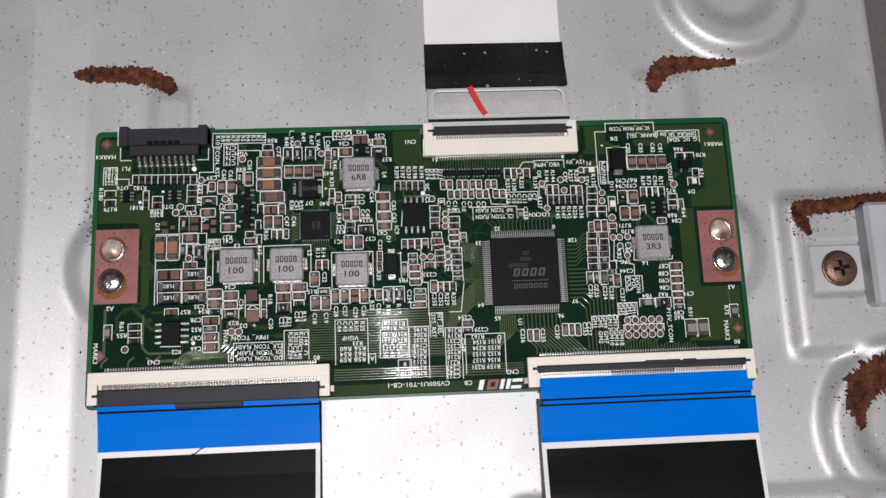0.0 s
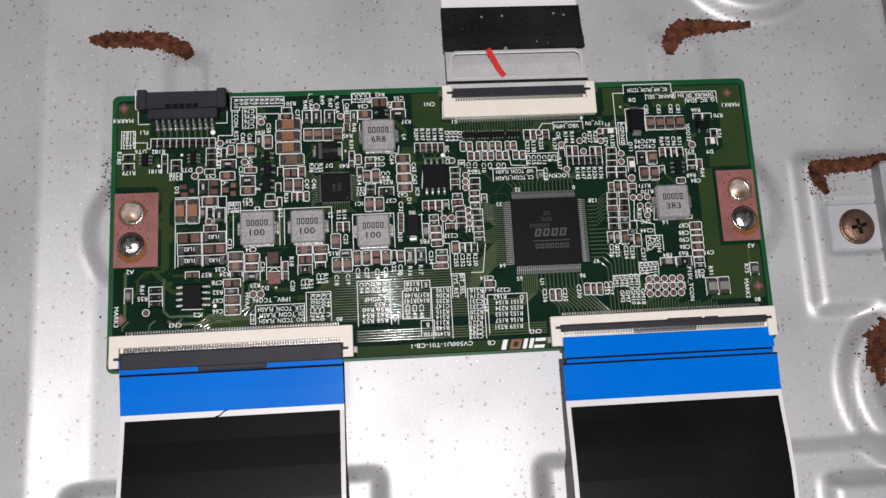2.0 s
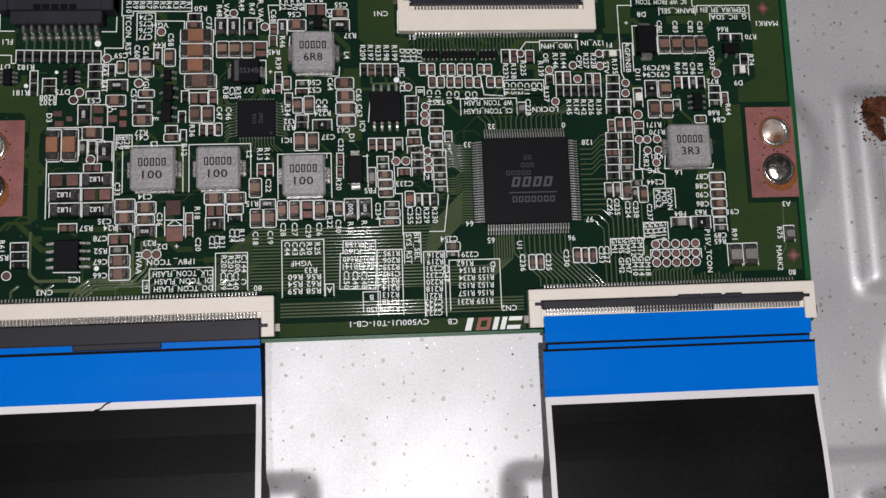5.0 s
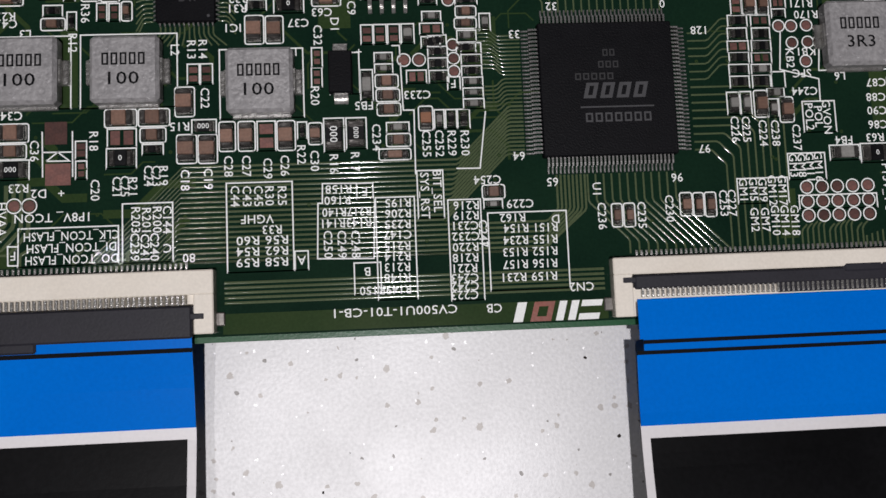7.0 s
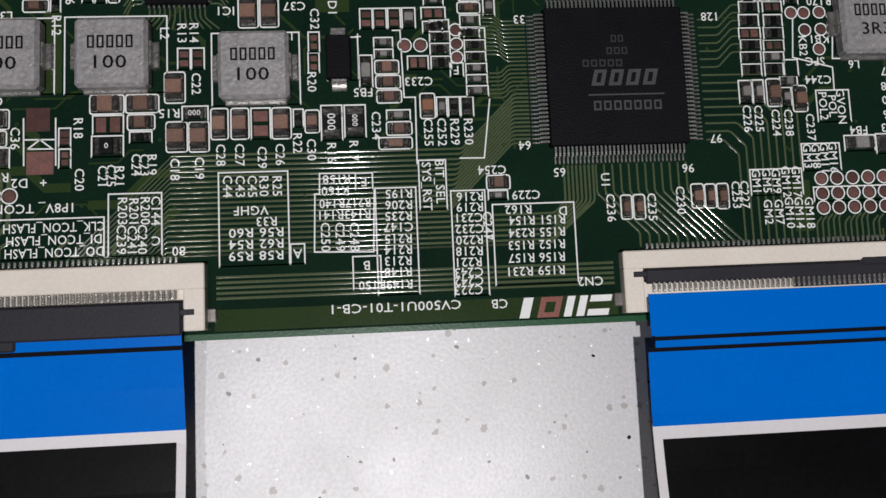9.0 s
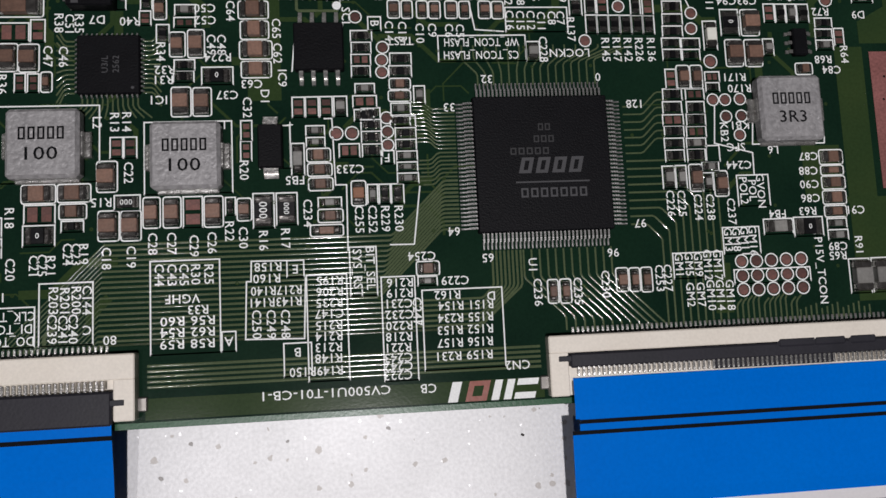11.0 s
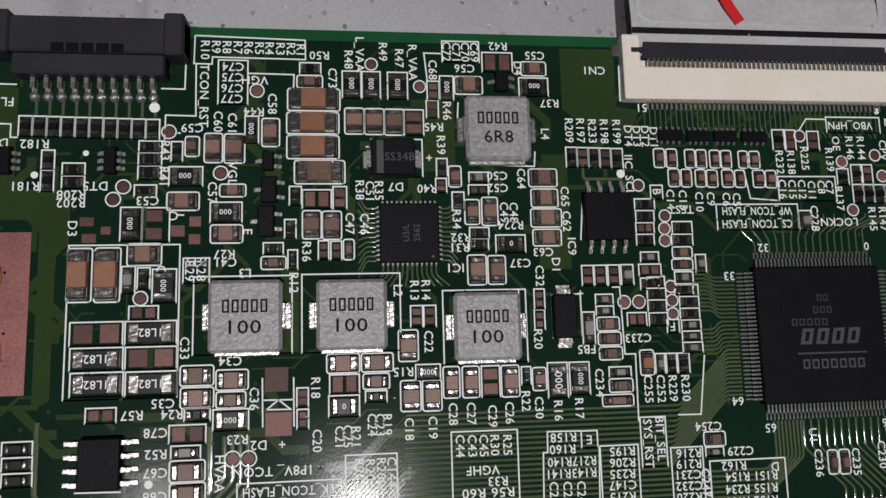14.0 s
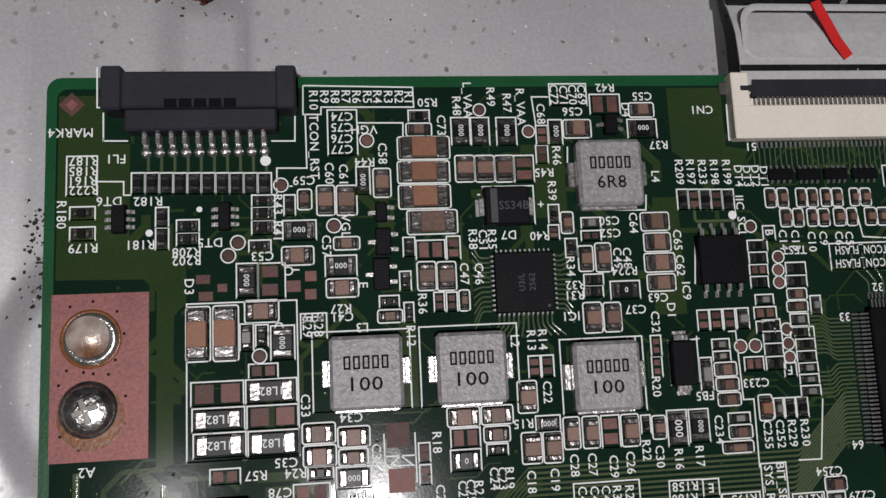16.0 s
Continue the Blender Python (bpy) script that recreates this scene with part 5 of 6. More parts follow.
letter("C71", 52.64, 56.97, 0.9, -90)
letter("C70", 53.63, 56.96, 0.9, -90)
letter("C69", 54.63, 56.95, 0.9, -90)
letter("R42", 57.27, 57.69, 0.9, 180)
letter("C55", 61.39, 56.71, 0.9, 180)
letter("C56", 53.50, 55.08, 0.9, 180)
letter("R37", 62.78, 51.26, 0.9, 180)
letter("L4", 62.17, 47.78, 0.9, -90)
letter("R46", 51.45, 50.27, 0.9, -90)
letter("R45", 49.98, 48.46, 0.9, 180)
letter("D4", 59.42, 55.21, 0.9, -90)
letter("CN1", 68.15, 55.12, 0.9, 180)
letter("51", 73.41, 50.90, 0.9, 180)
letter("R209", 64.88, 48.22, 0.9, -90)
letter("R197", 66.15, 48.20, 0.9, -90)
letter("R233", 67.49, 48.17, 0.9, -90)
letter("R198", 68.84, 48.14, 0.9, -90)
letter("R199", 70.26, 48.11, 0.9, -90)
letter("DT4", 71.58, 47.65, 0.9, -90)
letter("DT3", 72.55, 47.63, 0.9, -90)
letter("DT2", 73.53, 47.61, 0.9, -90)
letter("DT1", 74.51, 47.59, 0.9, -90)
letter("R39", 50.71, 46.49, 0.9, -90)
letter("R40", 49.07, 41.73, 0.9, 180)
letter("D7", 45.78, 41.94, 0.9, 180)
letter("R38", 42.03, 41.58, 0.9, -90)
letter("C51", 43.09, 41.55, 0.9, -90)
letter("R35", 44.03, 41.52, 0.9, -90)
letter("C46", 42.49, 37.99, 0.9, -90)
letter("C47", 40.97, 38.05, 0.9, -90)
letter("R36", 36.55, 35.16, 0.9, -90)
letter("VGL", 29.07, 43.37, 0.9, -90)
letter("C57", 27.09, 41.34, 0.9, -90)
letter("R27", 28.33, 34.98, 0.9, 180)
letter("C41", 28.58, 34.18, 0.9, 180)
letter("C39", 22.25, 32.84, 0.9, -90)
letter("IC1", 51.94, 33.26, 0.9, 180)
letter("R34", 52.17, 38.42, 0.9, -90)
letter("R32", 52.52, 36.46, 0.9, 180)
letter("R31", 52.45, 35.40, 0.9, 180)
letter("C50", 56.67, 43.13, 0.9, 180)
letter("C52", 56.70, 41.80, 0.9, 180)
letter("C49", 57.29, 39.14, 0.9, -90)
letter("C48", 58.34, 39.11, 0.9, -90)
letter("R224", 57.92, 37.74, 0.9, 180)
letter("C63", 61.38, 34.82, 0.9, 180)
letter("C64", 59.31, 42.82, 0.9, -90)
letter("C65", 64.03, 40.86, 0.9, -90)
letter("C62", 64.10, 38.13, 0.9, -90)
letter("IC9", 64.54, 35.41, 0.9, -90)
letter("C37", 58.82, 33.68, 0.9, 180)
letter("D1", 62.70, 33.52, 0.9, -90)
letter("C32", 60.86, 32.30, 0.9, -90)
letter("IIC_SCL", 71.33, 43.23, 0.9, -90)
letter("B", 74.43, 41.34, 0.9, -90)
letter("TEST", 77.07, 39.35, 0.9, 180)
letter("C14", 75.96, 40.49, 0.9, -90)
letter("C13", 77.39, 40.45, 0.9, -90)
letter("C10", 79.27, 40.21, 0.9, -90)
letter("C9", 80.62, 40.54, 0.9, -90)
letter("C6", 82.47, 40.48, 0.9, -90)
letter("C5", 83.66, 40.45, 0.9, -90)
letter("E", 30.64, 37.27, 0.9, -90)
letter("-", 42.86, 46.25, 0.9, 180)
letter("+", 49.40, 45.07, 0.9, 0)
pad(15.00, 38.41, 1.35, 0.89)
pad(15.26, 36.73, 1.35, 0.89)
pad(16.84, 37.51, 0.92, 0.78)
box(18.20, 36.44, 20.27, 39.86)
res(19.23, 38.15, 1.71, 2.88, "000", -90)
box(20.30, 36.32, 22.94, 39.81)
pad(21.47, 38.97, 1.54, 1.13)
pad(21.44, 37.16, 1.54, 1.13)
pad(23.77, 37.42, 1.33, 1.13)
pad(25.45, 38.37, 1.12, 1.02)
pad(25.41, 36.56, 1.11, 1.02)
letter("BT2", 25.53, 34.25, 0.9, 180)
letter("C", 23.35, 38.96, 0.9, 180)
stroke((23.63, 39.06), (24.35, 39.04))
letter("-", 23.68, 47.58, 0.9, 0)

box(13.36, 30.41, 15.67, 35.74, 0.25)
cap(14.51, 33.08, 1.94, 4.78, MLCC2)
box(15.93, 30.37, 18.36, 35.77, 0.25)
cap(17.14, 33.07, 2.07, 4.86, MLCC2)
box(18.95, 33.95, 22.25, 36.15, 0.25)
cap(20.6, 35.05, 2.75, 1.65)
box(18.48, 31.20, 19.78, 33.88)
cap(19.13, 32.54, 0.93, 2.13, GREYC)
box(19.99, 31.60, 21.19, 33.73)
res(20.59, 32.66, 0.83, 1.59)
box(21.43, 30.21, 23.74, 33.57)
res(22.58, 31.89, 1.95, 2.82, "000", -90)
ring(20.34, 30.68, 0.69)
box(19.28, 28.55, 22.08, 29.93)
pads(20.68, 29.24, 2.27, 1.02)
box(13.82, 26.15, 18.77, 28.44)
pads(16.30, 27.29, 4.41, 1.93)
box(18.98, 26.13, 23.86, 28.44)
res(21.42, 27.29, 4.34, 1.95, "1L82", 180)
box(13.92, 23.77, 18.85, 25.93)
res(16.38, 24.85, 4.39, 1.80, "1L82", 180)
box(19.07, 23.73, 23.93, 25.91)
pads(21.50, 24.82, 4.32, 1.82)
box(14.03, 21.25, 18.94, 23.55)
res(16.48, 22.40, 4.37, 1.94, "1L82", 180)
box(19.15, 21.18, 24.00, 23.51)
res(21.57, 22.34, 4.30, 1.97, "1L82", 180)
box(13.43, 20.97, 24.02, 36.04)
box(24.29, 22.00, 27.49, 23.97, 0.25)
cap(25.89, 22.98, 2.65, 1.61)
box(24.35, 19.83, 27.53, 21.83, 0.25)
cap(25.94, 20.83, 2.64, 1.64)
box(27.71, 21.47, 30.83, 23.45, 0.25)
cap(29.27, 22.46, 2.57, 1.62)
box(27.75, 19.73, 30.60, 21.31, 0.25)
cap(29.18, 20.52, 2.30, 1.22)
pad(33.58, 22.36, 2.26, 2.38)
pad(33.80, 18.00, 2.57, 2.29)
stroke((32.19, 22.56), (32.26, 17.75))
stroke((35.25, 22.53), (35.29, 17.70))
stroke((32.22, 20.37), (35.27, 20.33))
stroke((32.61, 19.43), (33.77, 20.35), (34.96, 19.40), (32.61, 19.43))
box(35.56, 19.57, 36.69, 21.45)
pads(36.13, 20.51, 0.77, 1.33)
box(35.58, 17.44, 36.71, 19.35)
pads(36.15, 18.39, 0.76, 1.37)
box(15.56, 18.73, 18.39, 20.17)
pads(16.97, 19.45, 2.29, 1.08)
box(24.76, 18.59, 27.21, 19.88)
res(25.98, 19.23, 1.91, 0.93)
box(27.48, 17.56, 30.89, 19.62)
res(29.19, 18.59, 2.87, 1.70, "000", 0)
box(23.36, 16.51, 26.83, 18.27)
pads(25.10, 17.39, 2.92, 1.40)
box(23.57, 15.07, 26.35, 16.30)
cap(24.96, 15.68, 2.24, 0.86, GREYC)
box(23.47, 12.90, 26.81, 14.91, 0.25)
cap(25.14, 13.90, 2.80, 1.65)
box(23.53, 10.79, 26.86, 12.79, 0.25)
cap(25.19, 11.79, 2.79, 1.64)
ring(29.41, 14.84, 0.75)
ring(30.93, 14.81, 0.75)
box(38.52, 22.79, 41.81, 24.70, 0.25)
cap(40.17, 23.75, 2.75, 1.55)
box(41.98, 22.82, 45.20, 24.68, 0.25)
cap(43.59, 23.75, 2.68, 1.50)
box(38.80, 20.73, 41.76, 22.63)
pads(40.28, 21.68, 2.41, 1.54)
box(42.14, 21.08, 44.80, 22.65, 0.25)
cap(43.47, 21.87, 2.11, 1.21)
box(38.70, 18.46, 41.75, 20.56)
res(40.23, 19.51, 2.51, 1.74, "0", 0)
box(42.36, 19.80, 44.51, 20.91)
res(43.44, 20.36, 1.61, 0.75)
box(47.08, 27.22, 48.32, 29.41)
pads(47.70, 28.31, 0.88, 1.65)
box(48.45, 27.22, 49.70, 29.41)
pads(49.07, 28.31, 0.89, 1.65)
box(45.77, 23.75, 47.79, 26.94, 0.25)
cap(46.78, 25.34, 1.66, 2.65)
box(47.48, 21.86, 50.01, 23.39)
res(48.75, 22.63, 1.99, 1.17, "000", 0)
box(45.90, 18.75, 47.96, 21.83, 0.25)
cap(46.93, 20.29, 1.70, 2.54)
box(48.13, 18.71, 50.09, 21.80, 0.25)
cap(49.11, 20.26, 1.60, 2.55)
box(50.28, 19.92, 51.98, 23.09, 0.25)
cap(51.13, 21.50, 1.34, 2.63)
box(52.26, 19.89, 54.03, 23.07, 0.25)
cap(53.14, 21.48, 1.41, 2.64)
box(54.25, 19.86, 56.15, 23.05)
pads(55.20, 21.46, 1.53, 2.65)
box(56.32, 19.83, 58.22, 23.04, 0.25)
cap(57.27, 21.44, 1.54, 2.66)
box(58.46, 21.01, 59.45, 22.85)
res(58.96, 21.93, 0.63, 1.29)
box(59.61, 20.37, 61.07, 22.72, 0.25)
cap(60.34, 21.55, 1.10, 1.81)
box(61.24, 19.54, 63.35, 23.17)
res(62.29, 21.36, 1.75, 3.08, "000", -90)
box(63.59, 19.79, 65.72, 23.15)
res(64.65, 21.47, 1.77, 2.82, "000", -90)
box(60.15, 28.78, 61.27, 30.90)
pads(60.71, 29.84, 0.76, 1.58)
box(60.09, 26.61, 61.20, 28.72)
pads(60.65, 27.66, 0.75, 1.57)
box(65.47, 31.15, 66.74, 33.32)
pads(66.10, 32.23, 0.91, 1.62)
box(66.85, 31.16, 68.19, 33.33)
pads(67.52, 32.24, 0.97, 1.63)
box(68.36, 31.16, 69.64, 33.34)
pads(69.00, 32.25, 0.92, 1.63)
box(69.82, 31.17, 71.17, 33.35)
cap(70.49, 32.26, 0.99, 1.64, GREYC)
box(66.81, 29.13, 68.74, 30.21)
cap(67.77, 29.67, 1.39, 0.72, GREYC)
box(66.82, 27.94, 68.75, 28.95)
cap(67.78, 28.45, 1.39, 0.65, GREYC)
box(66.83, 26.34, 69.29, 27.77, 0.25)
cap(68.06, 27.06, 1.92, 1.07)
box(66.88, 24.82, 69.40, 26.18, 0.25)
cap(68.14, 25.50, 1.98, 1.00)
box(66.94, 23.29, 69.46, 24.64, 0.25)
cap(68.20, 23.96, 1.98, 0.99)
box(65.25, 25.00, 66.57, 28.36)
cap(65.91, 26.68, 0.96, 2.82, GREYC)
ring(69.97, 29.34, 0.69)
ring(71.61, 29.34, 0.69)
box(70.21, 26.75, 72.34, 28.18)
pads(71.28, 27.47, 1.59, 1.07)
box(72.66, 30.88, 74.63, 32.03)
res(73.64, 31.45, 1.43, 0.79)
box(72.59, 29.62, 74.69, 30.76)
res(73.64, 30.19, 1.55, 0.78)
box(72.59, 28.24, 74.67, 29.50)
res(73.63, 28.87, 1.55, 0.90)
box(72.64, 26.74, 74.73, 28.12)
res(73.69, 27.43, 1.54, 1.02)
ring(75.31, 30.92, 0.64)
ring(75.35, 29.41, 0.64)
ring(75.34, 27.97, 0.64)
box(74.59, 25.93, 75.94, 27.37)
box(76.18, 29.92, 78.36, 31.08)
box(76.17, 28.66, 78.35, 29.81)
res(77.26, 29.23, 1.63, 0.79)
box(76.16, 27.39, 78.34, 28.54)
res(77.25, 27.97, 1.63, 0.79)
box(76.22, 26.25, 78.39, 27.28)
cap(77.31, 26.77, 1.63, 0.66, GREYC)
box(76.22, 25.06, 78.38, 26.08)
cap(77.30, 25.57, 1.62, 0.65, GREYC)
box(76.21, 23.81, 78.43, 24.89)
cap(77.32, 24.35, 1.68, 0.72, GREYC)
box(71.33, 21.56, 72.85, 24.21, 0.25)
cap(72.09, 22.88, 1.15, 2.11, MLCC2)
box(73.02, 21.72, 74.06, 23.78)
cap(73.54, 22.75, 0.68, 1.52, GREYC)
box(74.23, 21.71, 75.39, 23.77)
res(74.81, 22.74, 0.80, 1.52)
box(75.51, 21.69, 76.80, 23.77)
res(76.16, 22.73, 0.93, 1.53)
box(67.87, 21.47, 70.27, 22.53)
cap(69.07, 22.00, 1.85, 0.69, GREYC)
box(67.81, 19.91, 70.39, 21.30, 0.25)
cap(69.10, 20.60, 2.03, 1.03)
box(66.98, 18.47, 70.37, 19.68, 0.25)
cap(68.68, 19.07, 2.85, 0.85)
stroke((68.70, 30.95), (69.55, 30.96), (69.72, 23.84), (70.86, 23.83), (70.78, 16.85))
stroke((78.53, 23.48), (77.68, 17.31), (75.13, 17.35))
box(25.42, 24.95, 35.08, 32.75)
box(36.06, 24.89, 46.04, 32.82)
box(50.44, 23.37, 59.22, 30.91)
box(24.36, 32.10, 26.91, 34.64)
box(29.85, 8.52, 39.90, 12.46)
stroke((29.86, 10.63), (28.82, 10.66), (28.86, 8.71), (29.89, 8.68))
box(40.31, 8.53, 45.42, 14.71)
box(50.95, 7.14, 57.77, 16.53)
box(57.89, 7.16, 59.26, 9.14)
box(64.50, 14.39, 66.21, 16.09)
stroke((64.54, 16.11), (60.93, 16.17), (60.87, 14.09), (60.41, 14.10), (60.23, 8.26), (66.09, 8.08), (66.35, 14.36))
box(63.99, 4.35, 66.76, 7.66)
box(66.43, 3.68, 70.53, 14.49)
box(70.91, 12.12, 73.66, 17.23)
box(74.07, 3.30, 77.54, 13.99)
box(78.25, 4.17, 86.67, 12.45)
stroke((77.58, 9.25), (78.30, 9.23))
box(81.18, 37.02, 90.79, 39.92)
stroke((14.83, 12.35), (19.08, 12.24))
dot(21.58, 12.80, 0.40)
dot(101.71, 50.84, 0.35)
letter("R29", 25.00, 33.34, 0.9, -90)
letter("R28", 26.11, 33.34, 0.9, -90)
letter("L3", 30.41, 33.03, 0.9, 180)
letter("R12", 35.27, 31.98, 0.9, -90)
letter("L2", 45.83, 30.99, 0.9, -90)
letter("R13", 47.53, 31.00, 0.9, -90)
letter("R14", 48.73, 31.00, 0.9, -90)
letter("C22", 48.89, 25.70, 0.9, -90)
letter("C33", 24.67, 25.70, 0.9, -90)
letter("C34", 29.07, 24.30, 0.9, 180)
letter("C36", 31.42, 20.54, 0.9, -90)
letter("R18", 37.42, 21.40, 0.9, -90)
letter("C35", 22.73, 20.38, 0.9, 180)
letter("R57", 19.84, 19.35, 0.9, 180)
letter("R24", 23.59, 19.30, 0.9, 180)
letter("C78", 22.10, 17.61, 0.9, 180)
letter("R23", 29.85, 16.66, 0.9, 180)
letter("R52", 22.16, 15.58, 0.9, 180)
letter("C67", 22.16, 13.84, 0.9, 180)
letter("C66", 22.18, 11.63, 0.9, 180)
letter("D2", 31.86, 16.03, 0.9, 180)
letter("+", 34.14, 16.03, 0.9, 0)
letter("HVAA", 28.19, 13.48, 0.9, -90)
letter("TCON", 31.37, 13.51, 0.9, 180)
letter("1P8V_", 35.33, 13.58, 0.9, 180)
letter("CLK_TCON_FLASH", 35.19, 11.65, 0.9, 180, wide=9.54)
letter("DI_TCON_FLASH", 35.20, 10.42, 0.9, 180, wide=8.96)
letter("DO_TCON_FLASH", 35.22, 9.20, 0.9, 180, wide=9.25)
letter("F", 29.35, 9.69, 0.9, 180)
letter("IC2", 18.12, 11.12, 0.9, 180)
letter("CN3", 13.63, 9.20, 0.9, 180)
letter("C20", 37.56, 16.24, 0.9, -90)
letter("C21", 39.77, 16.58, 0.9, -90)
letter("C25", 40.58, 16.56, 0.9, -90)
letter("R21", 41.40, 16.55, 0.9, -90)
letter("C24", 42.99, 17.56, 0.9, -90)
letter("C23", 43.81, 17.55, 0.9, -90)
letter("R19", 44.52, 17.54, 0.9, -90)
letter("C18", 46.73, 17.00, 0.9, -90)
letter("C19", 49.12, 17.07, 0.9, -90)
letter("C28", 51.22, 18.32, 0.9, -90)
letter("C27", 53.08, 18.29, 0.9, -90)
letter("C29", 55.29, 17.97, 0.9, -90)
letter("C26", 57.07, 18.22, 0.9, -90)
letter("R22", 58.83, 19.33, 0.9, -90)
letter("C30", 60.20, 18.63, 0.9, -90)
letter("R16", 62.22, 18.25, 0.9, -90)
letter("R17", 64.45, 18.39, 0.9, -90)
letter("R15", 46.22, 22.71, 0.9, 180)
letter("L1", 58.08, 30.51, 0.9, 180)
letter("R20", 60.41, 25.65, 0.9, -90)
letter("FB5", 65.56, 24.45, 0.9, 180)
letter("C233", 71.30, 25.48, 0.9, 180)
letter("C234", 66.79, 20.95, 0.9, -90)
letter("C255", 72.07, 20.13, 0.9, -90)
letter("C252", 73.46, 20.11, 0.9, -90)
letter("R229", 74.79, 20.10, 0.9, -90)
letter("R230", 76.19, 20.08, 0.9, -90)
letter("C44", 51.84, 15.12, 0.9, -90)
letter("C43", 53.08, 15.10, 0.9, -90)
letter("C45", 54.26, 15.07, 0.9, -90)
letter("R30", 55.40, 15.05, 0.9, -90)
letter("R25", 56.71, 15.02, 0.9, -90)
letter("VGHF", 54.10, 12.63, 0.9, 180)
letter("R33", 55.60, 11.49, 0.9, 180)
letter("R56 R60", 54.56, 10.41, 0.9, 180, wide=5.32)
letter("R62 R54", 54.54, 9.26, 0.9, 180, wide=5.32)
letter("R58 R59", 54.51, 8.11, 0.9, 180, wide=5.32)
letter("A", 58.57, 8.15, 0.9, 180)
letter("E", 65.32, 15.18, 0.9, 180)
letter("R158", 62.59, 15.52, 0.9, 180)
letter("R160", 62.44, 14.34, 0.9, 180)
letter("R217R140", 63.38, 13.08, 0.9, 180, wide=5.09)
letter("R143R141", 63.34, 11.90, 0.9, 180, wide=5.09)
letter("C250", 61.36, 9.72, 0.9, -90)
letter("C249", 62.80, 9.68, 0.9, -90)
letter("C248", 64.24, 9.64, 0.9, -90)
letter("B", 65.34, 6.72, 0.9, 180)
letter("R195", 68.80, 13.86, 0.9, 180)
letter("R206", 68.75, 12.72, 0.9, 180)
letter("R235", 68.70, 11.59, 0.9, 180)
letter("C147", 68.65, 10.47, 0.9, 180)
letter("R215", 68.60, 9.29, 0.9, 180)
letter("R214", 68.55, 8.17, 0.9, 180)
letter("R213", 68.50, 7.06, 0.9, 180)
letter("R148", 68.45, 5.95, 0.9, 180)
letter("R149R150", 67.17, 4.72, 0.9, 180, wide=5.32)
letter("BIT_SEL", 72.96, 14.97, 0.9, -90)
letter("SYS_RST", 71.62, 14.54, 0.9, -90)
letter("R216", 76.00, 13.35, 0.9, 180)
letter("R219", 75.94, 12.26, 0.9, 180)
letter("C231", 75.88, 11.18, 0.9, 180)
letter("C232", 75.82, 10.04, 0.9, 180)
letter("R220", 75.75, 8.91, 0.9, 180)
letter("R218", 75.69, 7.78, 0.9, 180)
letter("R221", 75.63, 6.66, 0.9, 180)
letter("C243", 75.57, 5.65, 0.9, 180)
letter("C242", 75.52, 4.76, 0.9, 180)
letter("C223", 75.47, 3.86, 0.9, 180)
letter("C247", 77.70, 10.28, 0.9, -90)
letter("D", 85.49, 11.57, 0.9, 180)
letter("R162", 80.89, 11.85, 0.9, 180)
letter("R151 R154", 82.78, 10.71, 0.9, 180, wide=5.78)
letter("R155 R234", 82.69, 9.45, 0.9, 180, wide=5.78)
letter("R152 R153", 82.61, 8.19, 0.9, 180, wide=5.78)
letter("R156 R157", 82.52, 6.89, 0.9, 180, wide=5.78)
letter("R159 R231", 82.43, 5.53, 0.9, 180, wide=5.78)
letter("C254", 78.40, 16.02, 0.9, 180)
letter("C229", 81.78, 13.34, 0.9, 180)
letter("CN2", 87.92, 4.26, 0.9, 180)
letter("CV500U1-T01-CB-1", 68.18, 2.48, 0.9, 180, wide=12.83)
letter("CB", 78.49, 2.36, 0.9, 180)
letter("80", 47.04, 8.83, 0.9, 180)
letter("C144", 44.88, 12.91, 0.9, -90)
letter("R200", 43.85, 12.94, 0.9, -90)
letter("R201", 42.76, 12.96, 0.9, -90)
letter("R203", 41.67, 12.99, 0.9, -90)
letter("C", 44.87, 9.93, 0.9, 180)
letter("C240", 43.56, 10.13, 0.9, -90)
letter("C241", 42.59, 10.15, 0.9, -90)
letter("C239", 41.56, 10.18, 0.9, -90)
letter("WP_TCON_FLASH", 85.97, 39.22, 0.9, 180, wide=8.21)
letter("CS_TCON_FLASH", 85.87, 37.77, 0.9, 180, wide=8.21)
letter(".", 62.62, 43.02, 0.9, -90)
letter("+", 65.19, 30.35, 0.9, 0)
letter("F", 75.20, 26.59, 0.9, 180)

box(105.92, 32.30, 108.10, 33.58)
res(107.01, 32.94, 1.63, 0.92)
box(105.80, 30.77, 107.97, 32.12)
res(106.89, 31.45, 1.63, 0.98)
box(105.69, 29.44, 108.05, 30.65)
pads(106.87, 30.05, 1.81, 0.85)
box(105.78, 28.12, 108.00, 29.38)
res(106.89, 28.75, 1.68, 0.90)
box(105.67, 26.79, 107.89, 28.00)
res(106.78, 27.39, 1.68, 0.84)
box(105.68, 25.35, 107.84, 26.67)
res(106.76, 26.01, 1.61, 0.96)
box(108.54, 32.32, 110.67, 33.55)
pads(109.60, 32.94, 1.58, 0.86)
box(108.54, 30.73, 110.59, 32.08)
res(109.56, 31.40, 1.51, 0.99)
box(108.42, 29.34, 110.60, 30.68)
res(109.51, 30.01, 1.64, 0.98)
box(108.31, 28.07, 110.55, 29.28)
pads(109.43, 28.67, 1.69, 0.85)
box(108.20, 26.81, 110.43, 27.95)
cap(109.31, 27.38, 1.69, 0.78, GREYC)
box(108.21, 25.30, 110.25, 26.75)
res(109.23, 26.02, 1.50, 1.10)
box(110.36, 25.29, 111.89, 27.06)
box(106.39, 33.64, 107.61, 35.83)
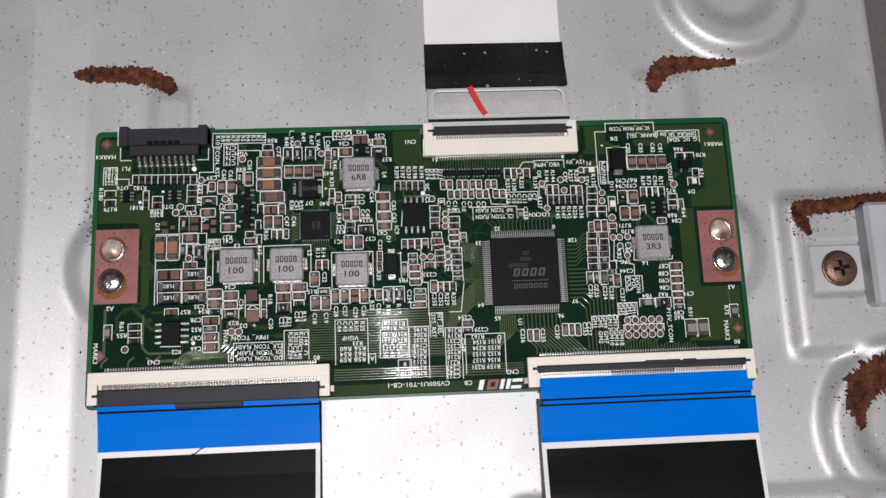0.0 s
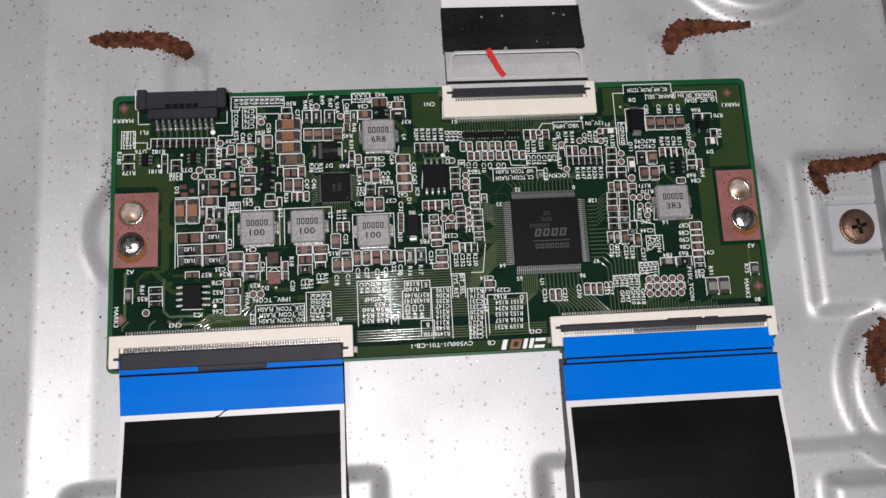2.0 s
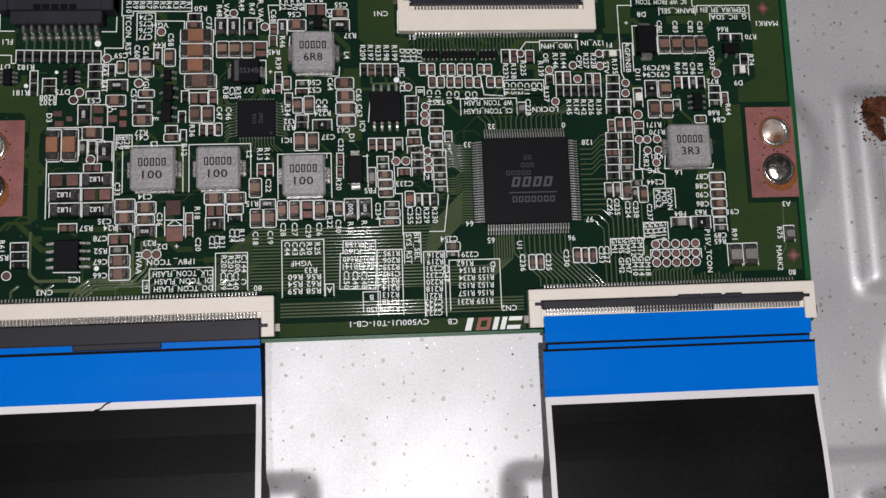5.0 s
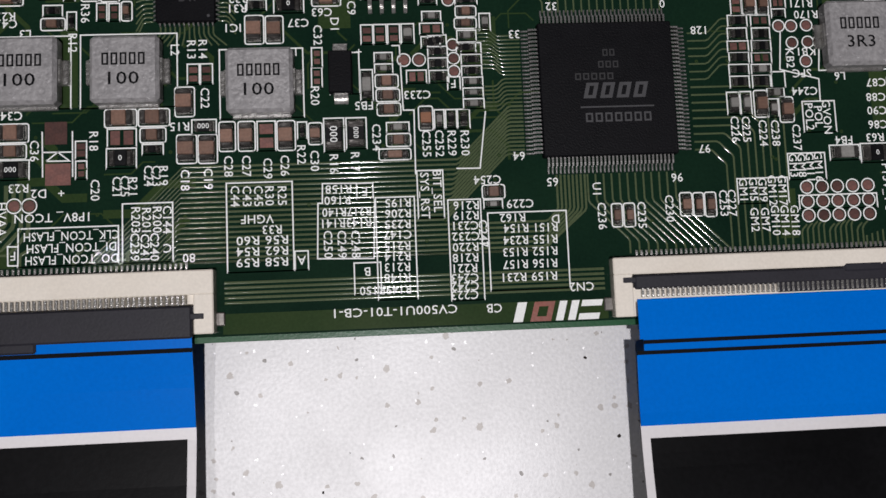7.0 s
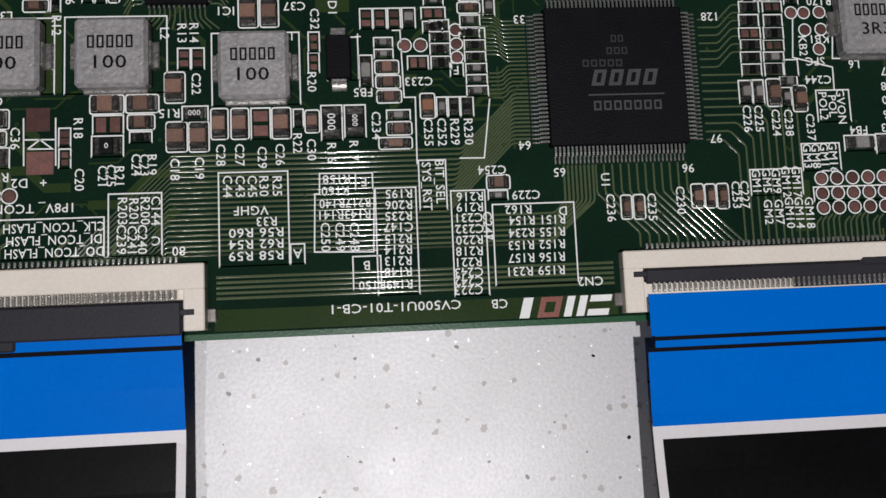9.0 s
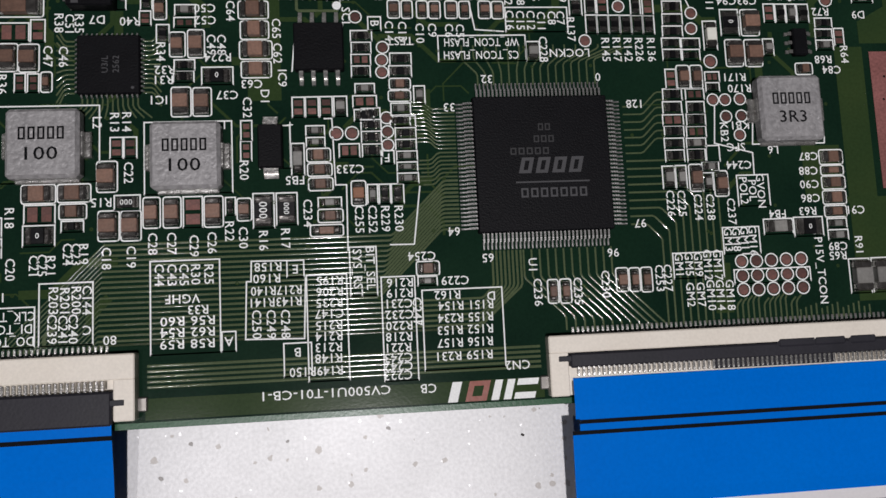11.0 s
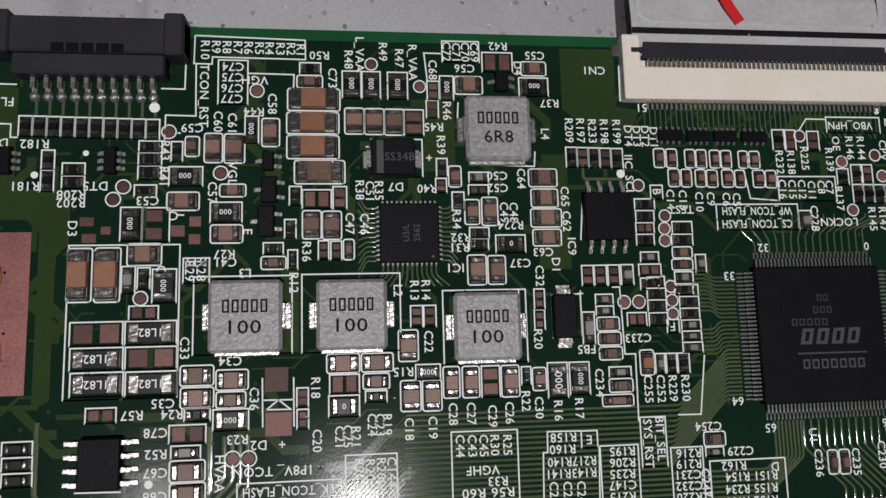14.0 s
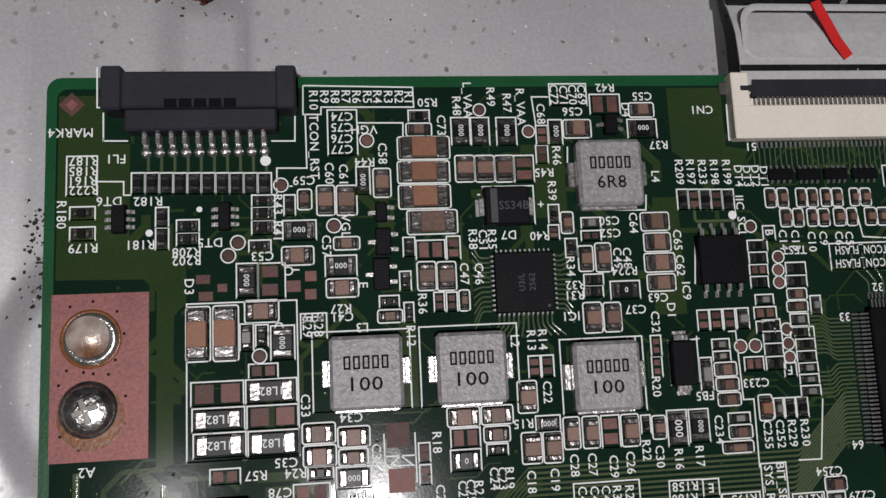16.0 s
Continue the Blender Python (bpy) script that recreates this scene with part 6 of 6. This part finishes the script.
pads(107.00, 34.73, 0.86, 1.65)
box(107.69, 33.62, 109.17, 36.26, 0.25)
cap(108.43, 34.94, 1.12, 2.10)
box(109.28, 33.60, 110.65, 36.25, 0.25)
cap(109.97, 34.92, 1.00, 2.11)
box(110.96, 34.35, 112.64, 35.46)
pads(111.80, 34.90, 1.14, 0.75)
box(110.98, 33.20, 112.54, 34.23)
res(111.76, 33.71, 1.01, 0.67)
ring(111.66, 32.27, 0.65)
ring(113.08, 32.25, 0.65)
ring(114.83, 32.29, 0.65)
ring(113.04, 30.33, 0.65)
ring(114.85, 30.37, 0.65)
ring(114.45, 28.20, 0.65)
box(105.17, 22.38, 106.57, 24.88)
cap(105.87, 23.63, 1.03, 1.96, GREYC)
box(106.68, 22.34, 107.89, 24.91)
cap(107.29, 23.62, 0.85, 2.03, GREYC)
box(108.19, 21.99, 109.71, 25.00, 0.25)
cap(108.95, 23.50, 1.16, 2.47)
box(109.75, 24.14, 111.67, 25.27)
cap(110.71, 24.70, 1.38, 0.77, GREYC)
box(109.73, 21.96, 110.88, 24.03)
cap(110.30, 23.00, 0.79, 1.53, GREYC)
box(110.98, 21.36, 112.57, 24.19, 0.25)
cap(111.77, 22.77, 1.23, 2.29)
box(113.61, 20.17, 117.26, 23.63)
box(116.26, 16.96, 119.60, 18.64)
cap(117.93, 17.80, 2.79, 1.33, GREYC)
box(119.78, 16.60, 123.14, 18.73)
res(121.46, 17.66, 2.82, 1.77, "0", 0)
box(123.50, 24.59, 126.27, 26.25, 0.25)
cap(124.88, 25.42, 2.23, 1.31)
box(123.54, 23.37, 126.23, 24.46, 0.25)
cap(124.89, 23.92, 2.15, 0.73)
box(123.52, 21.78, 126.28, 23.25, 0.25)
cap(124.90, 22.52, 2.22, 1.11)
box(123.47, 20.08, 126.23, 21.60, 0.25)
cap(124.85, 20.84, 2.21, 1.16)
box(123.51, 18.63, 126.12, 19.90, 0.25)
cap(124.81, 19.27, 2.07, 0.91)
box(123.69, 17.37, 125.97, 18.45)
cap(124.83, 17.91, 1.74, 0.72, GREYC)
box(123.68, 16.06, 126.03, 17.19)
cap(124.85, 16.62, 1.81, 0.77, GREYC)
ring(113.33, 14.11, 0.70)
ring(115.04, 14.11, 0.70)
ring(116.76, 14.12, 0.70)
ring(118.49, 14.12, 0.70)
ring(120.22, 14.13, 0.70)
ring(113.31, 12.52, 0.70)
ring(115.02, 12.52, 0.70)
ring(116.73, 12.52, 0.70)
ring(118.46, 12.52, 0.70)
ring(120.18, 12.53, 0.70)
ring(113.29, 11.00, 0.70)
ring(115.00, 10.99, 0.70)
ring(116.71, 10.99, 0.70)
ring(118.43, 10.99, 0.70)
ring(120.15, 10.99, 0.70)
box(112.37, 11.66, 121.12, 13.20)
box(91.60, 10.49, 92.75, 12.99, 0.25)
cap(92.17, 11.74, 0.79, 1.96)
box(92.92, 10.44, 94.13, 13.00, 0.25)
cap(93.53, 11.72, 0.85, 2.02)
box(99.12, 11.40, 100.47, 13.93, 0.25)
cap(99.80, 12.66, 0.99, 1.99)
box(100.59, 11.35, 101.75, 13.88, 0.25)
cap(101.17, 12.61, 0.80, 1.99)
box(101.87, 11.24, 103.11, 13.89, 0.25)
cap(102.49, 12.57, 0.87, 2.11)
box(77.79, 13.98, 80.19, 15.46, 0.25)
cap(78.99, 14.72, 1.86, 1.12)
box(77.90, 12.93, 79.89, 13.87)
cap(78.90, 13.40, 1.44, 0.58, GREYC)
box(105.60, 12.50, 111.22, 15.26)
box(111.46, 14.96, 115.64, 17.87)
stroke((111.80, 31.63), (111.42, 27.31), (115.74, 26.15), (115.69, 23.62))
stroke((116.32, 32.21), (115.83, 27.10), (124.30, 27.06), (124.39, 27.89))
letter("33", 82.06, 31.93, 0.9, 180)
letter("32", 86.28, 34.99, 0.9, 180)
letter("0", 98.67, 35.05, 0.9, 180)
letter("128", 102.53, 31.95, 0.9, 180)
letter("97", 102.26, 18.68, 0.9, 180)
letter("96", 99.00, 15.61, 0.9, 180)
letter("65", 85.40, 15.57, 0.9, 180)
letter("64", 81.93, 18.49, 0.9, 180)
letter("U1", 90.14, 14.70, 0.9, -90)
letter("C236", 90.55, 11.71, 0.9, -90)
letter("C235", 94.88, 11.67, 0.9, -90)
letter("C230", 97.96, 12.27, 0.9, -90)
letter("C227", 104.88, 12.63, 0.9, -90)
letter("C253", 103.95, 12.66, 0.9, -90)
letter("GM1", 106.24, 14.10, 0.9, -90)
letter("GM5", 107.36, 14.06, 0.9, -90)
letter("GM9", 108.41, 13.97, 0.9, -90)
letter("GM12", 109.47, 13.87, 0.9, -90)
letter("GM17", 110.60, 13.83, 0.9, -90)
letter("GM2", 107.26, 10.73, 0.9, -90)
letter("GM7", 108.44, 10.69, 0.9, -90)
letter("GM10", 109.56, 10.59, 0.9, -90)
letter("GM14", 110.62, 10.55, 0.9, -90)
letter("GM18", 111.74, 10.51, 0.9, -90)
letter("GM3", 112.04, 16.55, 0.9, -90)
letter("GM8", 112.99, 16.52, 0.9, -90)
letter("GM11", 113.92, 16.37, 0.9, -90)
letter("GM16", 114.87, 16.34, 0.9, -90)
letter("1P15V_TCON", 122.36, 13.01, 0.9, -90)
letter("GVON", 116.30, 21.84, 0.9, -90)
letter("POL", 115.34, 21.87, 0.9, -90)
letter("POL2", 114.31, 21.89, 0.9, -90)
letter("C226", 105.85, 20.74, 0.9, -90)
letter("C225", 107.10, 20.71, 0.9, -90)
letter("C224", 108.95, 20.22, 0.9, -90)
letter("C238", 110.34, 20.19, 0.9, -90)
letter("C237", 112.70, 19.63, 0.9, -90)
letter("C244", 114.01, 24.79, 0.9, 180)
letter("FB4", 117.96, 19.17, 0.9, 180)
letter("R63", 121.54, 19.38, 0.9, 180)
letter("C87", 122.24, 25.57, 0.9, 180)
letter("C88", 122.07, 23.92, 0.9, 180)
letter("C90", 122.04, 22.40, 0.9, 180)
letter("C86", 122.01, 20.82, 0.9, 180)
letter("C91", 127.27, 19.35, 0.9, 180)
letter("C89", 124.68, 15.35, 0.9, 180)
letter("R65", 124.56, 14.30, 0.9, 180)
letter("R91", 127.17, 15.46, 0.9, -90)
letter("SFC", 113.87, 26.82, 0.9, 180)
letter("KB2", 112.68, 28.55, 0.9, -90)
letter("KB1", 114.62, 29.28, 0.9, 180)
letter("R171", 114.48, 34.81, 0.9, 180)
letter("R170", 114.88, 33.51, 0.9, 180)
letter("L6", 118.16, 26.41, 0.9, 180)

box(88.53, 46.15, 89.95, 48.51)
res(89.24, 47.33, 1.05, 1.82)
box(90.10, 46.13, 91.32, 48.49)
pads(90.71, 47.31, 0.85, 1.82)
ring(91.86, 47.80, 0.66)
box(92.74, 46.10, 94.16, 48.36)
pads(93.45, 47.23, 1.06, 1.72)
box(90.84, 36.94, 92.34, 39.17)
cap(91.59, 38.05, 1.13, 1.68, GREYC)
ring(97.51, 39.21, 0.66)
ring(96.73, 44.82, 0.66)
box(95.98, 42.15, 97.39, 43.99)
res(96.69, 43.07, 1.05, 1.30)
box(97.76, 42.32, 98.98, 44.47)
res(98.37, 43.39, 0.86, 1.61)
box(99.14, 42.30, 100.36, 44.46)
pads(99.75, 43.38, 0.86, 1.61)
ring(100.91, 45.58, 0.66)
ring(101.57, 43.15, 0.66)
box(102.98, 42.15, 104.11, 44.11)
res(103.55, 43.13, 0.77, 1.42)
box(104.36, 42.13, 105.59, 44.09)
pads(104.98, 43.11, 0.87, 1.42)
ring(105.60, 47.65, 0.66)
ring(105.66, 45.42, 0.66)
box(97.74, 40.02, 98.99, 42.16)
res(98.37, 41.09, 0.89, 1.60)
box(99.05, 40.00, 100.30, 42.14)
res(99.68, 41.07, 0.89, 1.60)
box(100.36, 39.98, 101.62, 42.13)
res(100.99, 41.05, 0.90, 1.61)
box(101.67, 39.96, 102.93, 42.11)
res(102.30, 41.03, 0.89, 1.61)
box(102.98, 39.94, 104.25, 42.09)
res(103.61, 41.02, 0.90, 1.61)
box(104.30, 39.92, 105.57, 42.07)
res(104.93, 40.99, 0.90, 1.61)
box(106.31, 46.74, 109.45, 48.21)
led(107.88, 47.48, 2.60, 1.11)
box(106.64, 42.39, 108.88, 43.75)
res(107.76, 43.07, 1.69, 0.99)
box(106.56, 40.98, 108.88, 42.24)
res(107.72, 41.61, 1.78, 0.89)
box(106.47, 39.58, 108.79, 40.83)
res(107.63, 40.20, 1.78, 0.89)
box(106.28, 38.28, 108.41, 39.43)
res(107.34, 38.85, 1.58, 0.78)
box(108.56, 38.25, 110.69, 39.39)
res(109.63, 38.82, 1.59, 0.78)
box(106.30, 36.88, 108.42, 38.13)
res(107.36, 37.51, 1.58, 0.88)
box(108.58, 36.85, 110.60, 38.09)
res(109.59, 37.40, 1.48, 0.70)
ring(109.95, 42.33, 0.66)
ring(109.83, 40.52, 0.66)
box(116.05, 47.51, 118.20, 50.72, 0.25)
cap(117.12, 49.11, 1.79, 2.68)
box(118.26, 47.48, 120.42, 50.70, 0.25)
cap(119.34, 49.09, 1.80, 2.68)
box(120.47, 47.46, 122.64, 50.68, 0.25)
cap(121.55, 49.07, 1.80, 2.69)
box(122.69, 47.54, 124.96, 50.66, 0.25)
cap(123.83, 49.10, 1.91, 2.59)
box(127.15, 49.75, 129.22, 51.03)
res(128.18, 50.39, 1.53, 0.92)
box(129.38, 49.73, 131.37, 51.01)
res(130.37, 50.37, 1.44, 0.92)
small_chip("transistor", 129.03, 48.17, 2.95, 1.86, 1.0, 1, 2, 1.89, sides="ns")
box(130.69, 45.20, 132.16, 47.29)
res(131.43, 46.25, 1.10, 1.56)
box(129.43, 43.47, 132.01, 45.25)
led(130.72, 44.36, 2.04, 1.42)
ring(126.22, 43.81, 0.75)
box(118.60, 41.19, 119.85, 43.36)
pads(119.23, 42.28, 0.88, 1.63)
box(120.00, 41.17, 121.15, 43.34)
res(120.58, 42.26, 0.78, 1.63)
box(121.30, 41.16, 122.45, 43.33)
cap(121.88, 42.24, 0.79, 1.63, GREYC)
box(122.61, 41.14, 123.96, 43.31)
res(123.28, 42.22, 0.99, 1.63)
box(113.34, 39.65, 115.47, 42.72)
res(114.41, 41.18, 1.77, 2.53, "0", -90)
box(115.73, 39.62, 117.87, 42.69, 0.25)
cap(116.80, 41.15, 1.78, 2.53)
box(113.62, 36.05, 115.64, 39.19, 0.25)
cap(114.63, 37.62, 1.66, 2.60)
box(115.89, 36.01, 117.92, 39.16, 0.25)
cap(116.91, 37.58, 1.67, 2.61)
box(118.13, 37.28, 119.37, 39.23)
cap(118.75, 38.25, 0.88, 1.41, GREYC)
small_chip("transistor", 122.27, 38.65, 1.71, 3.12, 1.0, 3, 3, 1.04)
box(124.63, 40.49, 126.69, 41.65)
res(125.66, 41.07, 1.51, 0.80)
box(124.54, 39.18, 126.59, 40.34)
res(125.56, 39.76, 1.51, 0.79)
box(124.54, 37.87, 126.60, 39.03)
cap(125.57, 38.45, 1.51, 0.79, GREYC)
box(126.82, 38.35, 127.97, 40.41)
pads(127.40, 39.38, 0.79, 1.53)
box(121.74, 35.01, 123.78, 36.35, 0.25)
cap(122.76, 35.68, 1.50, 0.98)
box(111.20, 38.01, 112.74, 41.37)
led(111.97, 39.69, 1.17, 2.83)
ring(111.77, 36.68, 0.75)
box(125.73, 10.07, 128.14, 13.87)
cap(126.94, 11.97, 2.05, 3.26, GREYC)
box(128.40, 10.08, 130.92, 13.89)
cap(129.5, 11.99, 2.15, 3.27, GREYC)
box(135.86, 13.94, 137.71, 16.72)
cap(136.79, 15.33, 1.49, 2.24, GREYC)
box(95.27, 48.23, 101.91, 50.07)
stroke((95.30, 49.79), (92.84, 49.82), (91.89, 48.51))
box(88.74, 40.28, 95.68, 43.08)
box(109.84, 44.34, 111.55, 49.44)
box(111.82, 56.07, 122.80, 58.26)
box(116.75, 54.50, 123.27, 56.06)
box(123.60, 54.85, 133.04, 56.21)
box(125.83, 53.39, 133.02, 54.75)
stroke((111.86, 56.32), (109.34, 56.33), (109.36, 44.06), (109.80, 43.04))
box(111.74, 47.25, 116.18, 52.59)
stroke((84.75, 43.87), (85.29, 40.58), (88.49, 40.34))
letter("VBO_HPN", 98.24, 49.15, 0.9, 180, wide=5.47)
letter("12V_IN", 104.52, 49.60, 0.9, 180)
letter("F1", 107.49, 49.16, 0.9, 180)
letter("OE", 96.24, 46.95, 0.9, -90)
letter("R146", 97.89, 46.42, 0.9, -90)
letter("R144", 99.28, 46.41, 0.9, -90)
letter("CPV", 102.03, 46.17, 0.9, -90)
letter("R227", 103.24, 46.36, 0.9, -90)
letter("R228", 104.53, 46.35, 0.9, -90)
letter("STV", 106.74, 45.11, 0.9, -90)
letter("R135", 108.25, 45.29, 0.9, -90)
letter("R139", 95.26, 45.04, 0.9, -90)
letter("R137", 96.01, 40.52, 0.9, -90)
letter("LOCKN", 95.68, 37.84, 0.9, 180)
letter("R145", 99.81, 38.17, 0.9, -90)
letter("R147", 101.09, 38.15, 0.9, -90)
letter("R142", 102.36, 38.13, 0.9, -90)
letter("R226", 103.64, 38.11, 0.9, -90)
letter("R136", 105.02, 38.09, 0.9, -90)
letter("C228", 92.77, 38.28, 0.9, -90)
letter("R232", 89.17, 44.72, 0.9, -90)
letter("R138", 90.54, 44.70, 0.9, -90)
letter("R225", 92.22, 45.18, 0.9, -90)
letter("C16", 89.22, 41.62, 0.9, -90)
letter("C15", 90.39, 41.60, 0.9, -90)
letter("C12", 91.56, 41.59, 0.9, -90)
letter("C11", 92.73, 41.57, 0.9, -90)
letter("C8", 93.92, 41.85, 0.9, -90)
letter("C7", 94.90, 41.84, 0.9, -90)
letter("AGP/NSB", 110.64, 46.89, 0.9, -90)
letter("D8", 113.57, 54.65, 0.9, 180)
letter("+", 110.75, 53.13, 0.9, 0)
letter("C80", 116.64, 52.40, 0.9, -90)
letter("C83", 119.46, 52.38, 0.9, -90)
letter("C82", 122.19, 52.35, 0.9, -90)
letter("C81", 123.91, 52.34, 0.9, -90)
letter("IIC_WP_FROM_TCON", 117.28, 57.01, 0.9, 180, wide=9.06)
letter("BANK_SEL", 120.01, 55.33, 0.9, 180)
letter("DEMURA_SPI_EN", 128.30, 55.48, 0.9, 180, wide=8.11)
letter("IIC_SDA", 128.40, 54.13, 0.9, 180)
letter("G", 132.10, 54.10, 0.9, 180)
letter("MARK1", 136.12, 52.82, 0.9, 180)
letter("R66", 127.93, 51.79, 0.9, 180)
letter("R70", 132.93, 50.40, 0.9, 180)
letter("R74", 132.69, 46.18, 0.9, -90)
letter("D9", 130.03, 42.03, 0.9, 180)
letter("R72", 125.41, 42.39, 0.9, 180)
letter("R64", 127.84, 37.30, 0.9, -90)
letter("R68", 125.19, 36.74, 0.9, 180)
letter("C84", 126.10, 35.52, 0.9, 180)
letter("R69", 119.34, 44.81, 0.9, -90)
letter("R73", 120.65, 44.79, 0.9, -90)
letter("C96", 122.06, 44.77, 0.9, -90)
letter("R71", 123.36, 44.76, 0.9, -90)
letter("R67C95", 115.55, 44.96, 0.9, 180, wide=4.72)
letter("C93C94", 115.47, 43.74, 0.9, 180, wide=4.72)
letter("D11", 112.24, 43.82, 0.9, -90)
letter("VDD33", 125.62, 46.67, 0.9, -90)
letter("A3", 136.80, 20.48, 0.9, 180)
letter("R75", 135.15, 15.52, 0.9, -90)
letter("MARK2", 134.76, 11.16, 0.9, -90)
letter("80", 136.73, 8.68, 0.9, 180)

box(8.17, 16.01, 10.91, 17.30)
res(9.54, 16.65, 2.20, 0.93)
box(8.22, 14.56, 10.95, 15.84)
res(9.59, 15.20, 2.19, 0.92)
box(8.27, 13.11, 11.00, 14.39)
res(9.64, 13.75, 2.19, 0.92)
box(3.29, 14.04, 4.94, 17.22)
cap(4.12, 15.63, 1.29, 2.64, GREYC)
letter("MARK3", 1.74, 11.43, 0.9, -90)
letter("A2", 4.36, 20.61, 0.9, 180)
letter("R61", 6.85, 16.84, 0.9, -90)
letter("R55", 6.92, 14.94, 0.9, 180)
ring(7.66, 12.03, 0.70)

if silk.v:
    part('silkscreen', fix(silk.mesh('silkscreen', SILK)), board, 'white printed outlines and rings')
